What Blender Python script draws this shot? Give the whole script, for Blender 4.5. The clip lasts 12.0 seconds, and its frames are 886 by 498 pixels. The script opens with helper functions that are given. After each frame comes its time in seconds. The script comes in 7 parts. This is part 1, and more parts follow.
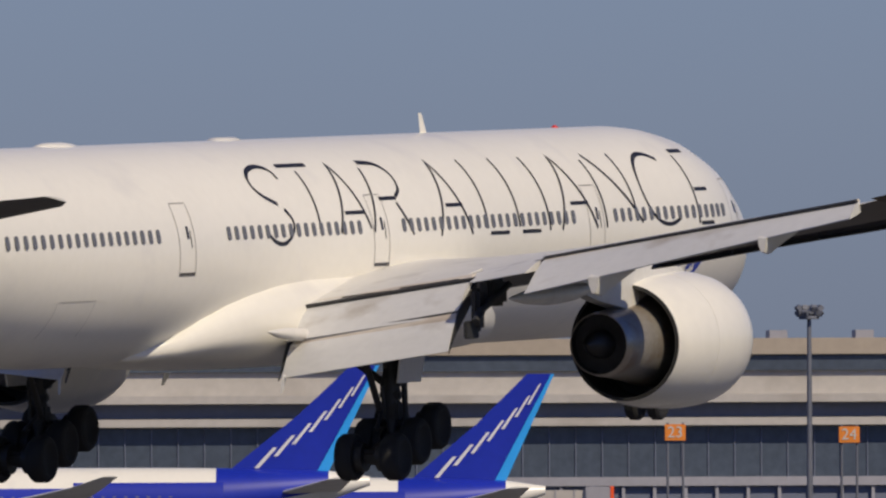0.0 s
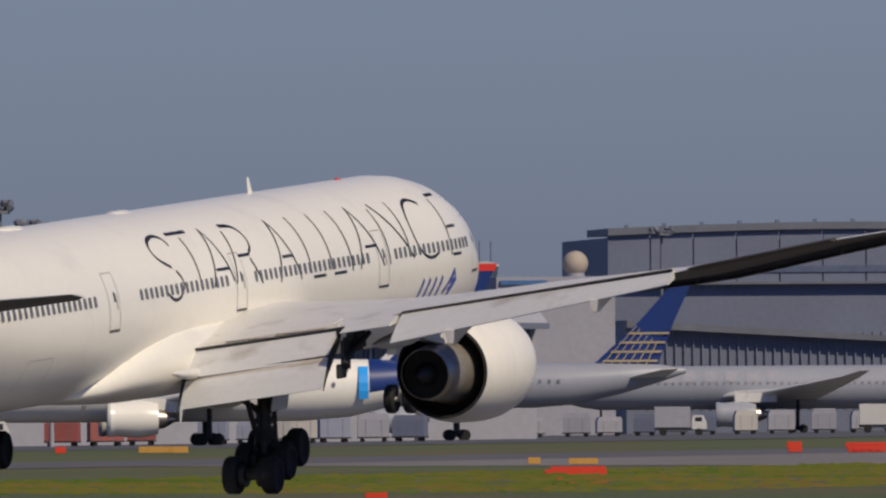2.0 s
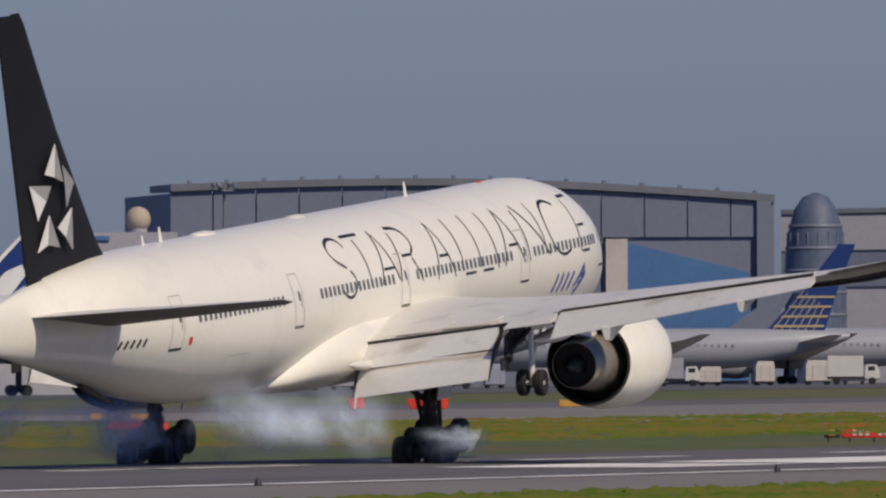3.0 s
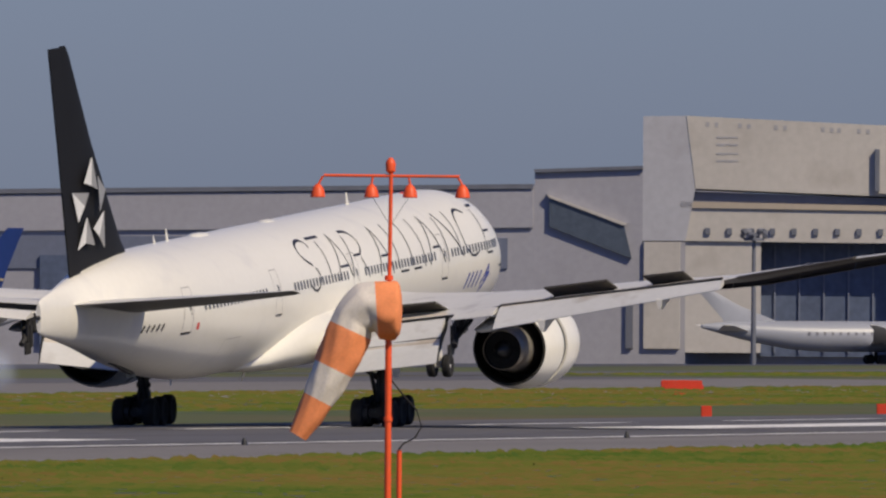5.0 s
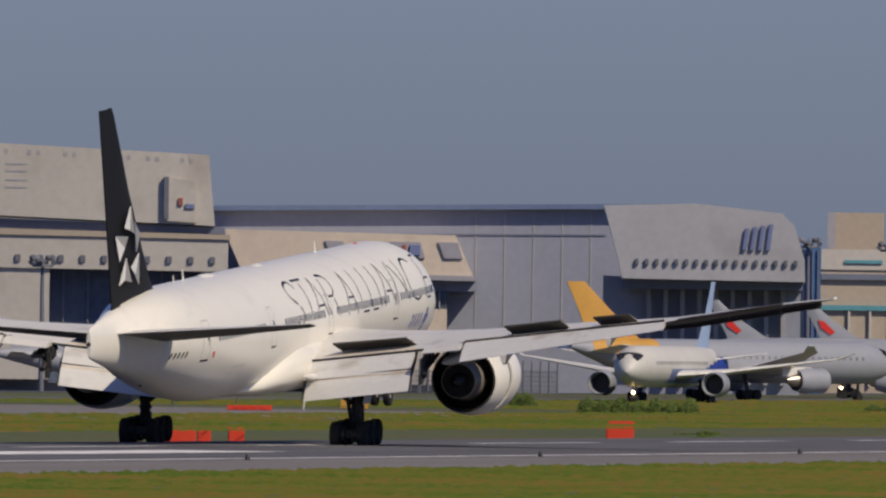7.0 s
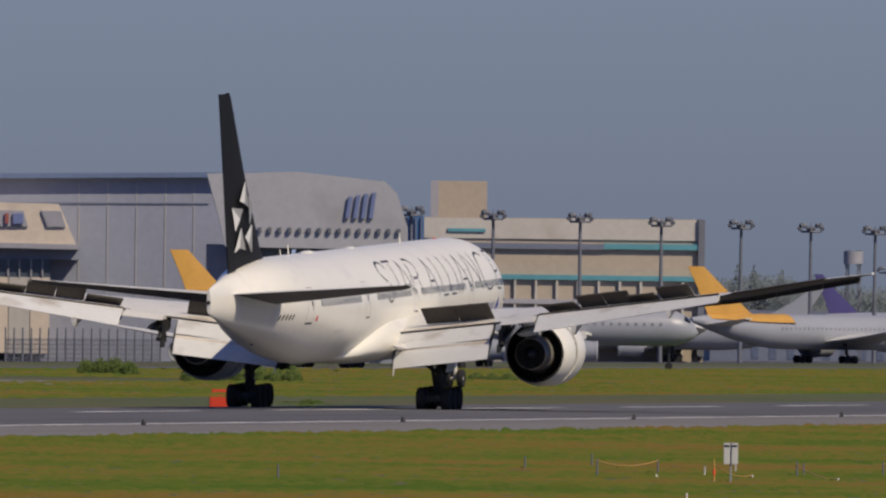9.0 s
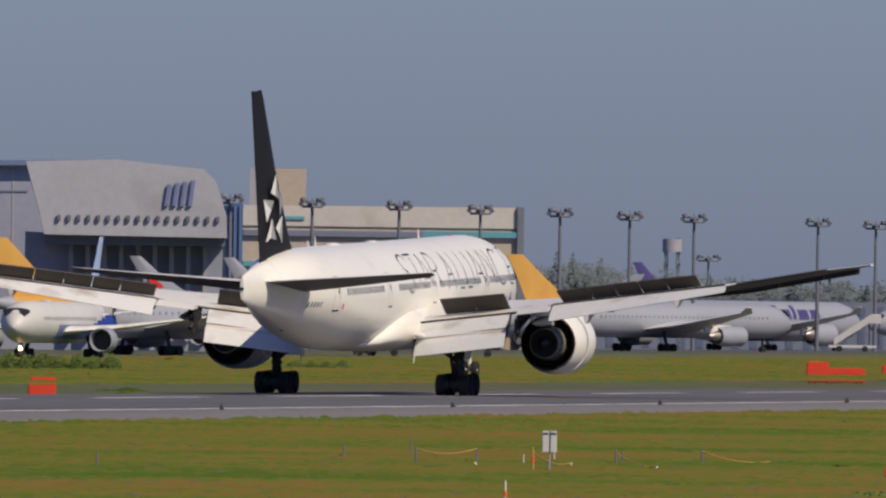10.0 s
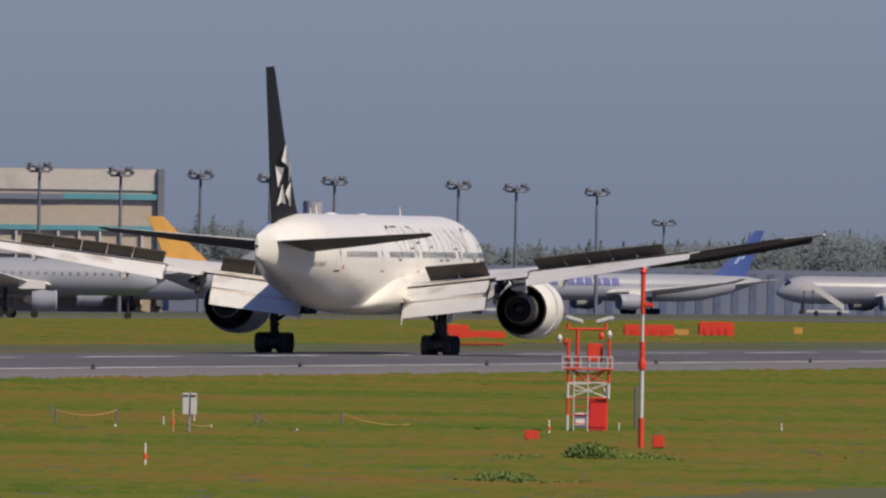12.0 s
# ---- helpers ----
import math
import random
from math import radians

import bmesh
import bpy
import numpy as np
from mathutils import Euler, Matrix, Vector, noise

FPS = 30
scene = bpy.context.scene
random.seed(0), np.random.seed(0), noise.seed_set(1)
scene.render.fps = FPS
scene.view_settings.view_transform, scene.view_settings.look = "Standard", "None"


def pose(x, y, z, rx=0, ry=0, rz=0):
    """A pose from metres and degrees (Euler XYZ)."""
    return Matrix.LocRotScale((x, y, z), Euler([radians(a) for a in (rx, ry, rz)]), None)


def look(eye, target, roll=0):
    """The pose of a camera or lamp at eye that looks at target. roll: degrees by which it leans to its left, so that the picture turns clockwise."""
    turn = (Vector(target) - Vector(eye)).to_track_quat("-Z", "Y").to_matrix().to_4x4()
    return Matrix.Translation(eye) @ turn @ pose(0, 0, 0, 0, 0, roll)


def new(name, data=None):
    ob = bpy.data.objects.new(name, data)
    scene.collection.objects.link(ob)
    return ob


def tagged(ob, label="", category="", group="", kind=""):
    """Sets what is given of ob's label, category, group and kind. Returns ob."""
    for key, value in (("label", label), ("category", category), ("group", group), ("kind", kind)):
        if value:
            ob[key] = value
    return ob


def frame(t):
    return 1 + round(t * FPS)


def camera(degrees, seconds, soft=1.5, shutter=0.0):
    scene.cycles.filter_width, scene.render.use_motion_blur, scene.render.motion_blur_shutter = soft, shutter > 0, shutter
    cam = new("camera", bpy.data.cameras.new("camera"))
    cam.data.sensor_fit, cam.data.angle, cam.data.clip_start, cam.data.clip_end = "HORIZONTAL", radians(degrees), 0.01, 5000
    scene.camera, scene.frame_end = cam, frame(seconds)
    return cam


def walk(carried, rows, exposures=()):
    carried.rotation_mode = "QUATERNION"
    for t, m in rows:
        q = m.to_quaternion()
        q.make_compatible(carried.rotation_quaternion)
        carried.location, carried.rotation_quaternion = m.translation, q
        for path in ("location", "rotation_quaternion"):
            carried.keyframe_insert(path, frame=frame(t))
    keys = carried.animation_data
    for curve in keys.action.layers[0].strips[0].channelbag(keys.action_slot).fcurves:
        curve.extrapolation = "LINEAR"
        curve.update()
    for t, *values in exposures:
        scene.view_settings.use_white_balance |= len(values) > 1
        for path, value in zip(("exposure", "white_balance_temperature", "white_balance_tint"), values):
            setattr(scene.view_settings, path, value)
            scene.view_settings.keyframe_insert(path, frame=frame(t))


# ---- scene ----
EYE = (0.0, 0.0, 5.18)
RUNWAY_Y = 239.1
cam = camera(2.465, 12.0, soft=2.35)

# seconds, pan from the runway's heading, tilt, roll, in degrees
CAM = [
    (0, 23.5329, 0.6915, -0.241),
    (0.2, 23.0558, 0.6014, -0.264),
    (0.5, 22.2527, 0.4432, -0.308),
    (0.8, 21.3142, 0.3677, -0.354),
    (1, 20.7683, 0.3779, -0.361),
    (1.5, 19.4995, 0.3413, -0.361),
    (2, 18.5578, 0.3469, -0.377),
    (2.5, 17.8229, 0.3447, -0.289),
    (3, 17.3415, 0.2186, -0.189),
    (3.2, 17.0320, 0.1599, -0.136),
    (4.8, 14.8869, 0.1664, 0.310),
    (5, 14.6301, 0.1736, 0.348),
    (5.5, 14.0299, 0.1995, 0.450),
    (6, 13.4043, 0.2205, 0.532),
    (6.5, 12.8786, 0.2500, 0.619),
    (7, 12.6516, 0.2675, 0.776),
    (7.2, 12.5120, 0.2703, 0.809),
    (9, 11.5460, 0.1938, 0.732),
    (9.5, 11.2498, 0.1857, 0.743),
    (10, 11.0418, 0.1663, 0.750),
    (10.5, 10.7996, 0.1430, 0.805),
    (11, 10.5095, 0.1190, 0.832),
    (11.2, 10.4271, 0.1042, 0.859),
    (11.5, 10.3178, 0.0858, 0.844),
    (12, 10.0397, 0.0755, 0.879),
]
# seconds, way along the runway, height over standing, nose up, bank, yaw
FLIGHT = [
    (0, 532.82, 6.23, 1.70, -0.07, -0.09),
    (0.2, 547.42, 6.00, 1.63, -0.07, -0.08),
    (0.5, 569.08, 5.17, 1.60, -0.11, -0.06),
    (0.8, 590.59, 4.48, 1.76, -0.15, -0.05),
    (1, 604.91, 4.07, 1.87, -0.15, -0.04),
    (1.5, 640.72, 2.81, 2.38, -0.17, 0.01),
    (2, 676.37, 1.73, 3.15, -0.23, 0.10),
    (2.5, 711.37, 1.03, 3.36, -0.19, 0.16),
    (3, 746.55, 0.28, 3.47, -0.13, 0.12),
    (3.2, 760.57, 0.22, 3.43, -0.13, 0.07),
    (4.8, 870.58, 0.01, 3.05, -0.23, 0.03),
    (5, 884.50, 0.01, 3.39, -0.25, 0.04),
    (5.5, 919.29, 0.03, 3.26, -0.37, 0.09),
    (6, 953.91, 0.02, 3.22, -0.29, 0.26),
    (6.5, 987.95, 0.01, 3.24, -0.10, 0.42),
    (7, 1021.08, -0.01, 3.06, 0.13, 0.58),
    (7.2, 1034.05, -0.00, 2.99, 0.19, 0.58),
    (9, 1143.05, -0.00, 1.63, 0.20, -0.04),
    (9.5, 1172.64, -0.01, 1.47, 0.21, -0.18),
    (10, 1202.24, -0.00, 1.21, 0.19, -0.25),
    (10.5, 1231.91, -0.00, 0.81, 0.21, -0.17),
    (11, 1261.48, 0.00, 0.39, 0.23, -0.07),
    (11.2, 1273.18, -0.00, 0.10, 0.26, -0.03),
    (11.5, 1290.57, 0.00, 0.14, 0.23, 0.01),
    (12, 1319.06, 0.00, 0.09, 0.25, 0.07),
]


def aim(pan, tilt, roll):
    return Matrix.Translation(EYE) @ pose(0, 0, 0, 90 + tilt, 0, pan - 90) @ pose(0, 0, 0, 0, 0, roll)


walk(cam, [(t, aim(a, b, c)) for t, a, b, c in CAM], [(0, -0.12), (1.2, -0.1), (2, -0.14), (3, -0.08), (5, 0.0), (7, -0.06), (9.4, 0.0), (10.1, 0.2), (10.6, 0.28), (11.3, 0.21), (12, 0.21)])

# ---- light ----
SUN_ELEVATION, SUN_AZIMUTH = 43.0, -122.0     # degrees; azimuth from +x towards +y
world = bpy.data.worlds.new("sky")
scene.world = world
world.use_nodes = True
wn = world.node_tree.nodes
wl = world.node_tree.links
sky = wn.new("ShaderNodeTexSky")
sky.sky_type, sky.sun_disc = "NISHITA", False
sky.sun_elevation = radians(SUN_ELEVATION)
sky.sun_rotation = radians(90 - SUN_AZIMUTH)
sky.air_density, sky.dust_density, sky.ozone_density = 1.0, 0.6, 3.0
back = wn["Background"]
tint = wn.new("ShaderNodeMix")
tint.data_type, tint.blend_type = "RGBA", "MULTIPLY"
tint.inputs[0].default_value = 1.0
tint.inputs[7].default_value = (0.615, 0.722, 1.22, 1)
wl.new(sky.outputs[0], tint.inputs[6])
wl.new(tint.outputs[2], back.inputs[0])
back.inputs[1].default_value = 0.06
sun_data = bpy.data.lights.new("sun", "SUN")
sun_data.energy, sun_data.angle, sun_data.color = 3.7, radians(0.6), (1.0, 0.855, 0.645)
sun = new("sun", sun_data)
sun_way = Vector((math.cos(radians(SUN_AZIMUTH)) * math.cos(radians(SUN_ELEVATION)),
                  math.sin(radians(SUN_AZIMUTH)) * math.cos(radians(SUN_ELEVATION)), math.sin(radians(SUN_ELEVATION))))
sun.matrix_world = look(sun_way * 100, (0, 0, 0))


# ---- materials ----
def mat(name, base, rough=0.5, metal=0.0, var=0.12, scale=1.0, bump=0.0, dirt=None, dirt_at=0.62, stretch=(1, 1, 1), emit=0.0, random_by=None):
    m = bpy.data.materials.new(name)
    m.use_nodes = True
    nt = m.node_tree
    bsdf = nt.nodes["Principled BSDF"]
    bsdf.inputs["Roughness"].default_value, bsdf.inputs["Metallic"].default_value = rough, metal
    coord = nt.nodes.new("ShaderNodeTexCoord")
    mapping = nt.nodes.new("ShaderNodeMapping")
    mapping.inputs["Scale"].default_value = stretch
    nt.links.new(coord.outputs["Object"], mapping.inputs[0])

    def noise_node(s, detail):
        nd = nt.nodes.new("ShaderNodeTexNoise")
        nd.inputs["Scale"].default_value, nd.inputs["Detail"].default_value = s, detail
        nt.links.new(mapping.outputs[0], nd.inputs["Vector"])
        return nd.outputs["Fac"]

    big, small = noise_node(scale * 0.35, 3), noise_node(scale * 6, 5)
    add = nt.nodes.new("ShaderNodeMath")
    add.operation = "ADD"
    nt.links.new(big, add.inputs[0])
    nt.links.new(small, add.inputs[1])
    rng = nt.nodes.new("ShaderNodeMapRange")
    rng.inputs[1].default_value, rng.inputs[2].default_value = 0.6, 1.4
    rng.inputs[3].default_value, rng.inputs[4].default_value = 1 - var, 1 + var
    nt.links.new(add.outputs[0], rng.inputs[0])
    fac = rng.outputs[0]
    if random_by:
        info = nt.nodes.new("ShaderNodeObjectInfo" if random_by == "object" else "ShaderNodeNewGeometry")
        r2 = nt.nodes.new("ShaderNodeMapRange")
        r2.inputs[3].default_value, r2.inputs[4].default_value = 0.75, 1.25
        nt.links.new(info.outputs["Random" if random_by == "object" else "Random Per Island"], r2.inputs[0])
        mul = nt.nodes.new("ShaderNodeMath")
        mul.operation = "MULTIPLY"
        nt.links.new(fac, mul.inputs[0])
        nt.links.new(r2.outputs[0], mul.inputs[1])
        fac = mul.outputs[0]
    col = nt.nodes.new("ShaderNodeMix")
    col.data_type, col.blend_type = "RGBA", "MULTIPLY"
    col.inputs[0].default_value = 1.0
    col.inputs[6].default_value = (*base, 1)
    nt.links.new(fac, col.inputs[7])
    out = col.outputs[2]
    if dirt:
        spots = noise_node(scale * 0.8, 6)
        r3 = nt.nodes.new("ShaderNodeMapRange")
        r3.inputs[1].default_value, r3.inputs[2].default_value = dirt_at - 0.1, dirt_at + 0.1
        nt.links.new(spots, r3.inputs[0])
        mx = nt.nodes.new("ShaderNodeMix")
        mx.data_type = "RGBA"
        nt.links.new(r3.outputs[0], mx.inputs[0])
        nt.links.new(out, mx.inputs[6])
        mx.inputs[7].default_value = (*dirt, 1)
        out = mx.outputs[2]
    nt.links.new(out, bsdf.inputs["Base Color"])
    if bump:
        b = nt.nodes.new("ShaderNodeBump")
        b.inputs["Strength"].default_value, b.inputs["Distance"].default_value = bump, 0.05
        nt.links.new(small, b.inputs["Height"])
        nt.links.new(b.outputs[0], bsdf.inputs["Normal"])
    if emit:
        bsdf.inputs["Emission Color"].default_value = (*base, 1)
        bsdf.inputs["Emission Strength"].default_value = emit
    return m


M = {}
M["white"] = mat("white aircraft paint", (0.81, 0.785, 0.70), 0.28, var=0.035, scale=0.5, dirt=(0.70, 0.68, 0.63), dirt_at=0.70)
M["wing"] = mat("light grey wing paint", (0.68, 0.665, 0.62), 0.4, var=0.08, scale=0.8, dirt=(0.42, 0.40, 0.37), dirt_at=0.68)
M["flap"] = mat("flap grey paint", (0.64, 0.64, 0.63), 0.4, var=0.07, scale=0.9, dirt=(0.36, 0.32, 0.27), dirt_at=0.66, stretch=(1, 0.5, 1))
# Grey undersides, darkened further: their shade is put into the colour.
M["under"] = mat("underside grey with shade painted in", (0.085, 0.08, 0.075), 0.5, var=0.15, scale=0.8)
# Dark grey underside, with the raised panel's shade put into the colour too.
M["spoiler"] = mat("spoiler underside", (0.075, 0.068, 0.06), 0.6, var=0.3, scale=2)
M["black"] = mat("black fin paint", (0.010, 0.010, 0.011), 0.62, var=0.2)
M["silver"] = mat("pale grey emblem paint", (0.72, 0.72, 0.70), 0.4, var=0.1, scale=2)
M["letter"] = mat("dark lettering paint", (0.02, 0.02, 0.025), 0.4, var=0.1)
M["title_blue"] = mat("muted blue title paint", (0.075, 0.09, 0.27), 0.6, var=0.1)
M["faded_blue"] = mat("faded blue emblem paint", (0.15, 0.19, 0.36), 0.6, var=0.1)
M["blue_mark"] = mat("blue emblem paint", (0.01, 0.04, 0.32), 0.4, var=0.1)
M["red"] = mat("red paint", (0.65, 0.03, 0.02), 0.5, var=0.15)
M["cabin_pane"] = mat("grey cabin window pane", (0.14, 0.14, 0.14), 0.15, var=0.1)
M["flap_cream"] = mat("worn cream flap paint", (0.62, 0.56, 0.48), 0.45, var=0.12, scale=0.9, dirt=(0.36, 0.30, 0.24), dirt_at=0.62, stretch=(1, 0.5, 1))
M["window"] = mat("cabin window", (0.03, 0.03, 0.035), 0.15, var=0.1)
M["door_line"] = mat("door seam", (0.36, 0.345, 0.32), 0.6, var=0.1)
M["metal"] = mat("bare metal", (0.45, 0.40, 0.34), 0.35, 0.9, var=0.2, scale=2)
M["core"] = mat("core cowl", (0.36, 0.335, 0.30), 0.4, 0.5, var=0.2, scale=1.5, dirt=(0.28, 0.22, 0.17), dirt_at=0.6)
M["duct"] = mat("dark duct lining", (0.03, 0.03, 0.03), 0.6, var=0.3)
M["tyre"] = mat("tyre rubber", (0.012, 0.012, 0.012), 0.8, var=0.3, scale=4, bump=0.3)
M["strut"] = mat("gear steel", (0.03, 0.03, 0.03), 0.5, 0.3, var=0.3, scale=3)
for key in ("black", "letter", "under", "spoiler"):
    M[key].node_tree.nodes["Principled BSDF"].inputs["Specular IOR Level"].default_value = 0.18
M["grass"] = mat("mown grass", (0.073, 0.096, 0.022), 0.9, var=0.25, scale=0.05, dirt=(0.116, 0.09, 0.033), dirt_at=0.55)
M["asphalt"] = mat("runway asphalt", (0.105, 0.101, 0.104), 0.85, var=0.2, scale=0.3, stretch=(0.1, 1, 1), dirt=(0.07, 0.068, 0.068), dirt_at=0.6)
M["shoulder"] = mat("shoulder asphalt", (0.175, 0.162, 0.152), 0.9, var=0.2, scale=0.3, stretch=(0.2, 1, 1))
M["concrete"] = mat("apron concrete", (0.082, 0.083, 0.09), 0.9, var=0.2, scale=0.1)
M["line"] = mat("worn white marking", (0.75, 0.74, 0.72), 0.8, var=0.3, scale=0.4, dirt=(0.30, 0.29, 0.28), dirt_at=0.62)
# Far grey, lilac and blue-grey cladding have distance haze put into the colour.
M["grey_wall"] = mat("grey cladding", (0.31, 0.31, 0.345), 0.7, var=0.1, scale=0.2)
M["pale_wall"] = mat("pale cladding", (0.455, 0.43, 0.395), 0.7, var=0.1, scale=0.2, dirt=(0.36, 0.33, 0.295), dirt_at=0.66)
# Beige cladding brightened: sunlight on the canopy is put into the colour.
M["canopy"] = mat("beige canopy sheet brightened as if sunlit", (0.60, 0.515, 0.42), 0.6, var=0.1, scale=0.2, dirt=(0.44, 0.37, 0.30), dirt_at=0.66)
M["lilac_wall"] = mat("pale cladding tinted lilac for haze", (0.37, 0.375, 0.41), 0.7, var=0.1, scale=0.2, dirt=(0.31, 0.31, 0.33), dirt_at=0.66)
M["blue_grey_wall"] = mat("sheet cladding tinted blue-grey for haze", (0.25, 0.27, 0.34), 0.7, var=0.1, scale=0.2)
M["beige_wall"] = mat("beige cladding", (0.38, 0.325, 0.26), 0.7, var=0.1, scale=0.2)
# Dark slate cladding is lifted and blued for haze.
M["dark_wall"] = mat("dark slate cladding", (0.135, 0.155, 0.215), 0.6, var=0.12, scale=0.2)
M["glass"] = mat("dark facade glass", (0.066, 0.083, 0.112), 0.2, var=0.3, scale=0.2)
M["blue_door"] = mat("blue hangar door", (0.055, 0.14, 0.31), 0.5, var=0.15, scale=0.2)
M["roof_blue"] = mat("faded blue roof sheet", (0.115, 0.165, 0.28), 0.6, var=0.15, scale=0.2)
M["facet"] = mat("mid grey emblem paint", (0.30, 0.30, 0.30), 0.4, var=0.15, scale=2)
# Navy opening and mast colours are lifted for haze as well.
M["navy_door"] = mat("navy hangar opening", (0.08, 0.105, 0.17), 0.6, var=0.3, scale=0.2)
M["mast"] = mat("dark steel mast", (0.13, 0.14, 0.17), 0.6, var=0.2)
M["orange"] = mat("orange paint", (0.85, 0.10, 0.02), 0.5, var=0.12, scale=2, dirt=(0.6, 0.12, 0.05), dirt_at=0.66)
M["signal_red"] = mat("signal red paint", (0.64, 0.05, 0.016), 0.5, var=0.14, scale=2, dirt=(0.5, 0.07, 0.04), dirt_at=0.66)
M["dull_orange"] = mat("dull orange tail paint", (0.50, 0.15, 0.08), 0.5, var=0.1)
M["sock_orange"] = mat("orange windsock cloth", (0.88, 0.29, 0.11), 0.8, var=0.12, scale=3)
M["sock_white"] = mat("white windsock cloth", (0.72, 0.66, 0.58), 0.8, var=0.15, scale=3)
# Blue-grey leaves: distance haze is put into the foliage colour.
M["tree"] = mat("far foliage tinted for haze", (0.118, 0.142, 0.15), 0.9, var=0.3, scale=0.1)
M["bush"] = mat("bush leaves", (0.11, 0.16, 0.034), 0.9, var=0.25, scale=1, random_by="island")
M["yellow"] = mat("yellow paint", (0.52, 0.285, 0.06), 0.5, var=0.15)
M["navy"] = mat("navy tail paint", (0.012, 0.035, 0.16), 0.35, var=0.1, scale=0.3)
M["blue_tail"] = mat("blue tail paint", (0.01, 0.025, 0.36), 0.35, var=0.1, scale=0.3)
M["cyan"] = mat("light blue stripe", (0.03, 0.35, 0.85), 0.35, var=0.1)
M["gold"] = mat("gold globe lines", (0.40, 0.33, 0.20), 0.4, var=0.1)
# Distance haze is put into the far jets' paint colours.
M["pale_jet"] = mat("white aircraft paint greyed for haze", (0.295, 0.31, 0.35), 0.4, var=0.05, scale=0.2)
M["far_blue"] = mat("muted blue tail paint", (0.04, 0.075, 0.26), 0.5, var=0.1, scale=0.3)
M["purple"] = mat("purple paint", (0.06, 0.05, 0.16), 0.4, var=0.1)
M["pale_blue"] = mat("pale blue paint", (0.30, 0.40, 0.60), 0.4, var=0.1)
M["trunk"] = mat("brown stem", (0.10, 0.07, 0.04), 0.9)
M["soil"] = mat("bare soil", (0.10, 0.06, 0.04), 0.95, var=0.3, scale=0.5)
M["dull_red"] = mat("dull red panel", (0.30, 0.085, 0.07), 0.6, var=0.2)
M["far_window"] = mat("far cabin window", (0.20, 0.20, 0.22), 0.3, var=0.1)
M["white_box"] = mat("white vehicle paint", (0.55, 0.54, 0.51), 0.5, var=0.1, scale=1)
M["lamp_on"] = mat("lit landing lamp", (1.0, 0.66, 0.32), 0.3, emit=16.0)


# ---- mesh tools ----
def finish(bm, smooth=True, angle=38):
    bmesh.ops.recalc_face_normals(bm, faces=bm.faces)
    for fc in bm.faces:
        fc.smooth = smooth
    if smooth:
        for e in bm.edges:
            if len(e.link_faces) == 2 and e.calc_face_angle(0) > radians(angle):
                e.smooth = False


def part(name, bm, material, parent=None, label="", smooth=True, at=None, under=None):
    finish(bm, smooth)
    # Down-facing faces take the darker colour that paints their shade.
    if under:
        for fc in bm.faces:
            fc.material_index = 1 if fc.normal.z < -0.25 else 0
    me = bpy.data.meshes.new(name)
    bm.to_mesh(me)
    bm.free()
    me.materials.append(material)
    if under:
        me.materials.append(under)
    ob = new(name, me)
    if parent:
        ob.parent = parent
    if at is not None:
        ob.matrix_basis = at
    if label:
        ob["label"] = label
    return ob


def share(name, ob, at, parent=None):
    c = new(name, ob.data)
    c.parent = parent or ob.parent
    c.matrix_basis = at
    return c


def thing(name, label, category, m=None, group="", kind=""):
    ob = new(name)
    ob.empty_display_size = 0.5
    if m is not None:
        ob.matrix_basis = Matrix.Translation(m) if isinstance(m, Vector) else m
    return tagged(ob, label, category, group, kind)


def loft(rings, caps=True, closed=True, bm=None):
    bm = bm or bmesh.new()
    vs = [[bm.verts.new(p) for p in r] for r in rings]
    k = len(rings[0])
    for a, b in zip(vs, vs[1:]):
        for i in range(k if closed else k - 1):
            j = (i + 1) % k
            bm.faces.new((a[i], a[j], b[j], b[i]))
    if caps:
        bm.faces.new(vs[0])
        bm.faces.new(vs[-1])
    return bm


def oval(x, zt, zb, w, k=40, power=2.0):
    zc, h = (zt + zb) / 2, (zt - zb) / 2
    ring = []
    for i in range(k):
        a = 2 * math.pi * i / k
        c, s = math.cos(a), math.sin(a)
        ring.append((x, w * math.copysign(abs(c) ** (2 / power), c), zc + h * math.copysign(abs(s) ** (2 / power), s)))
    return ring


def spin(profile, k=40, axis="x", centre=(0, 0, 0), bm=None, closed_profile=False):
    """A turned body: profile of (along, radius)."""
    rings = []
    for a, r in profile:
        ring = []
        for i in range(k):
            t = 2 * math.pi * i / k
            c, s = r * math.cos(t), r * math.sin(t)
            p = {"x": (a, c, s), "y": (c, a, s), "z": (c, s, a)}[axis]
            ring.append((p[0] + centre[0], p[1] + centre[1], p[2] + centre[2]))
        rings.append(ring)
    if closed_profile:
        rings.append(rings[0])
        bm = loft(rings, False, True, bm)
        bmesh.ops.remove_doubles(bm, verts=bm.verts, dist=1e-5)
        return bm
    return loft(rings, True, True, bm)


def box(sx, sy, sz, at=(0, 0, 0), bevel=0.0, bm=None, turn=None):
    """A block with its centre at the given place."""
    own = bmesh.new()
    bmesh.ops.create_cube(own, size=1.0)
    bmesh.ops.scale(own, vec=(sx, sy, sz), verts=own.verts)
    if bevel:
        bmesh.ops.bevel(own, geom=own.edges[:], offset=bevel, segments=2, affect="EDGES")
    if turn is not None:
        own.transform(turn)
    bmesh.ops.translate(own, vec=at, verts=own.verts)
    if bm is None:
        return own
    me = bpy.data.meshes.new("joint")
    own.to_mesh(me)
    own.free()
    bm.from_mesh(me)
    bpy.data.meshes.remove(me)
    return bm


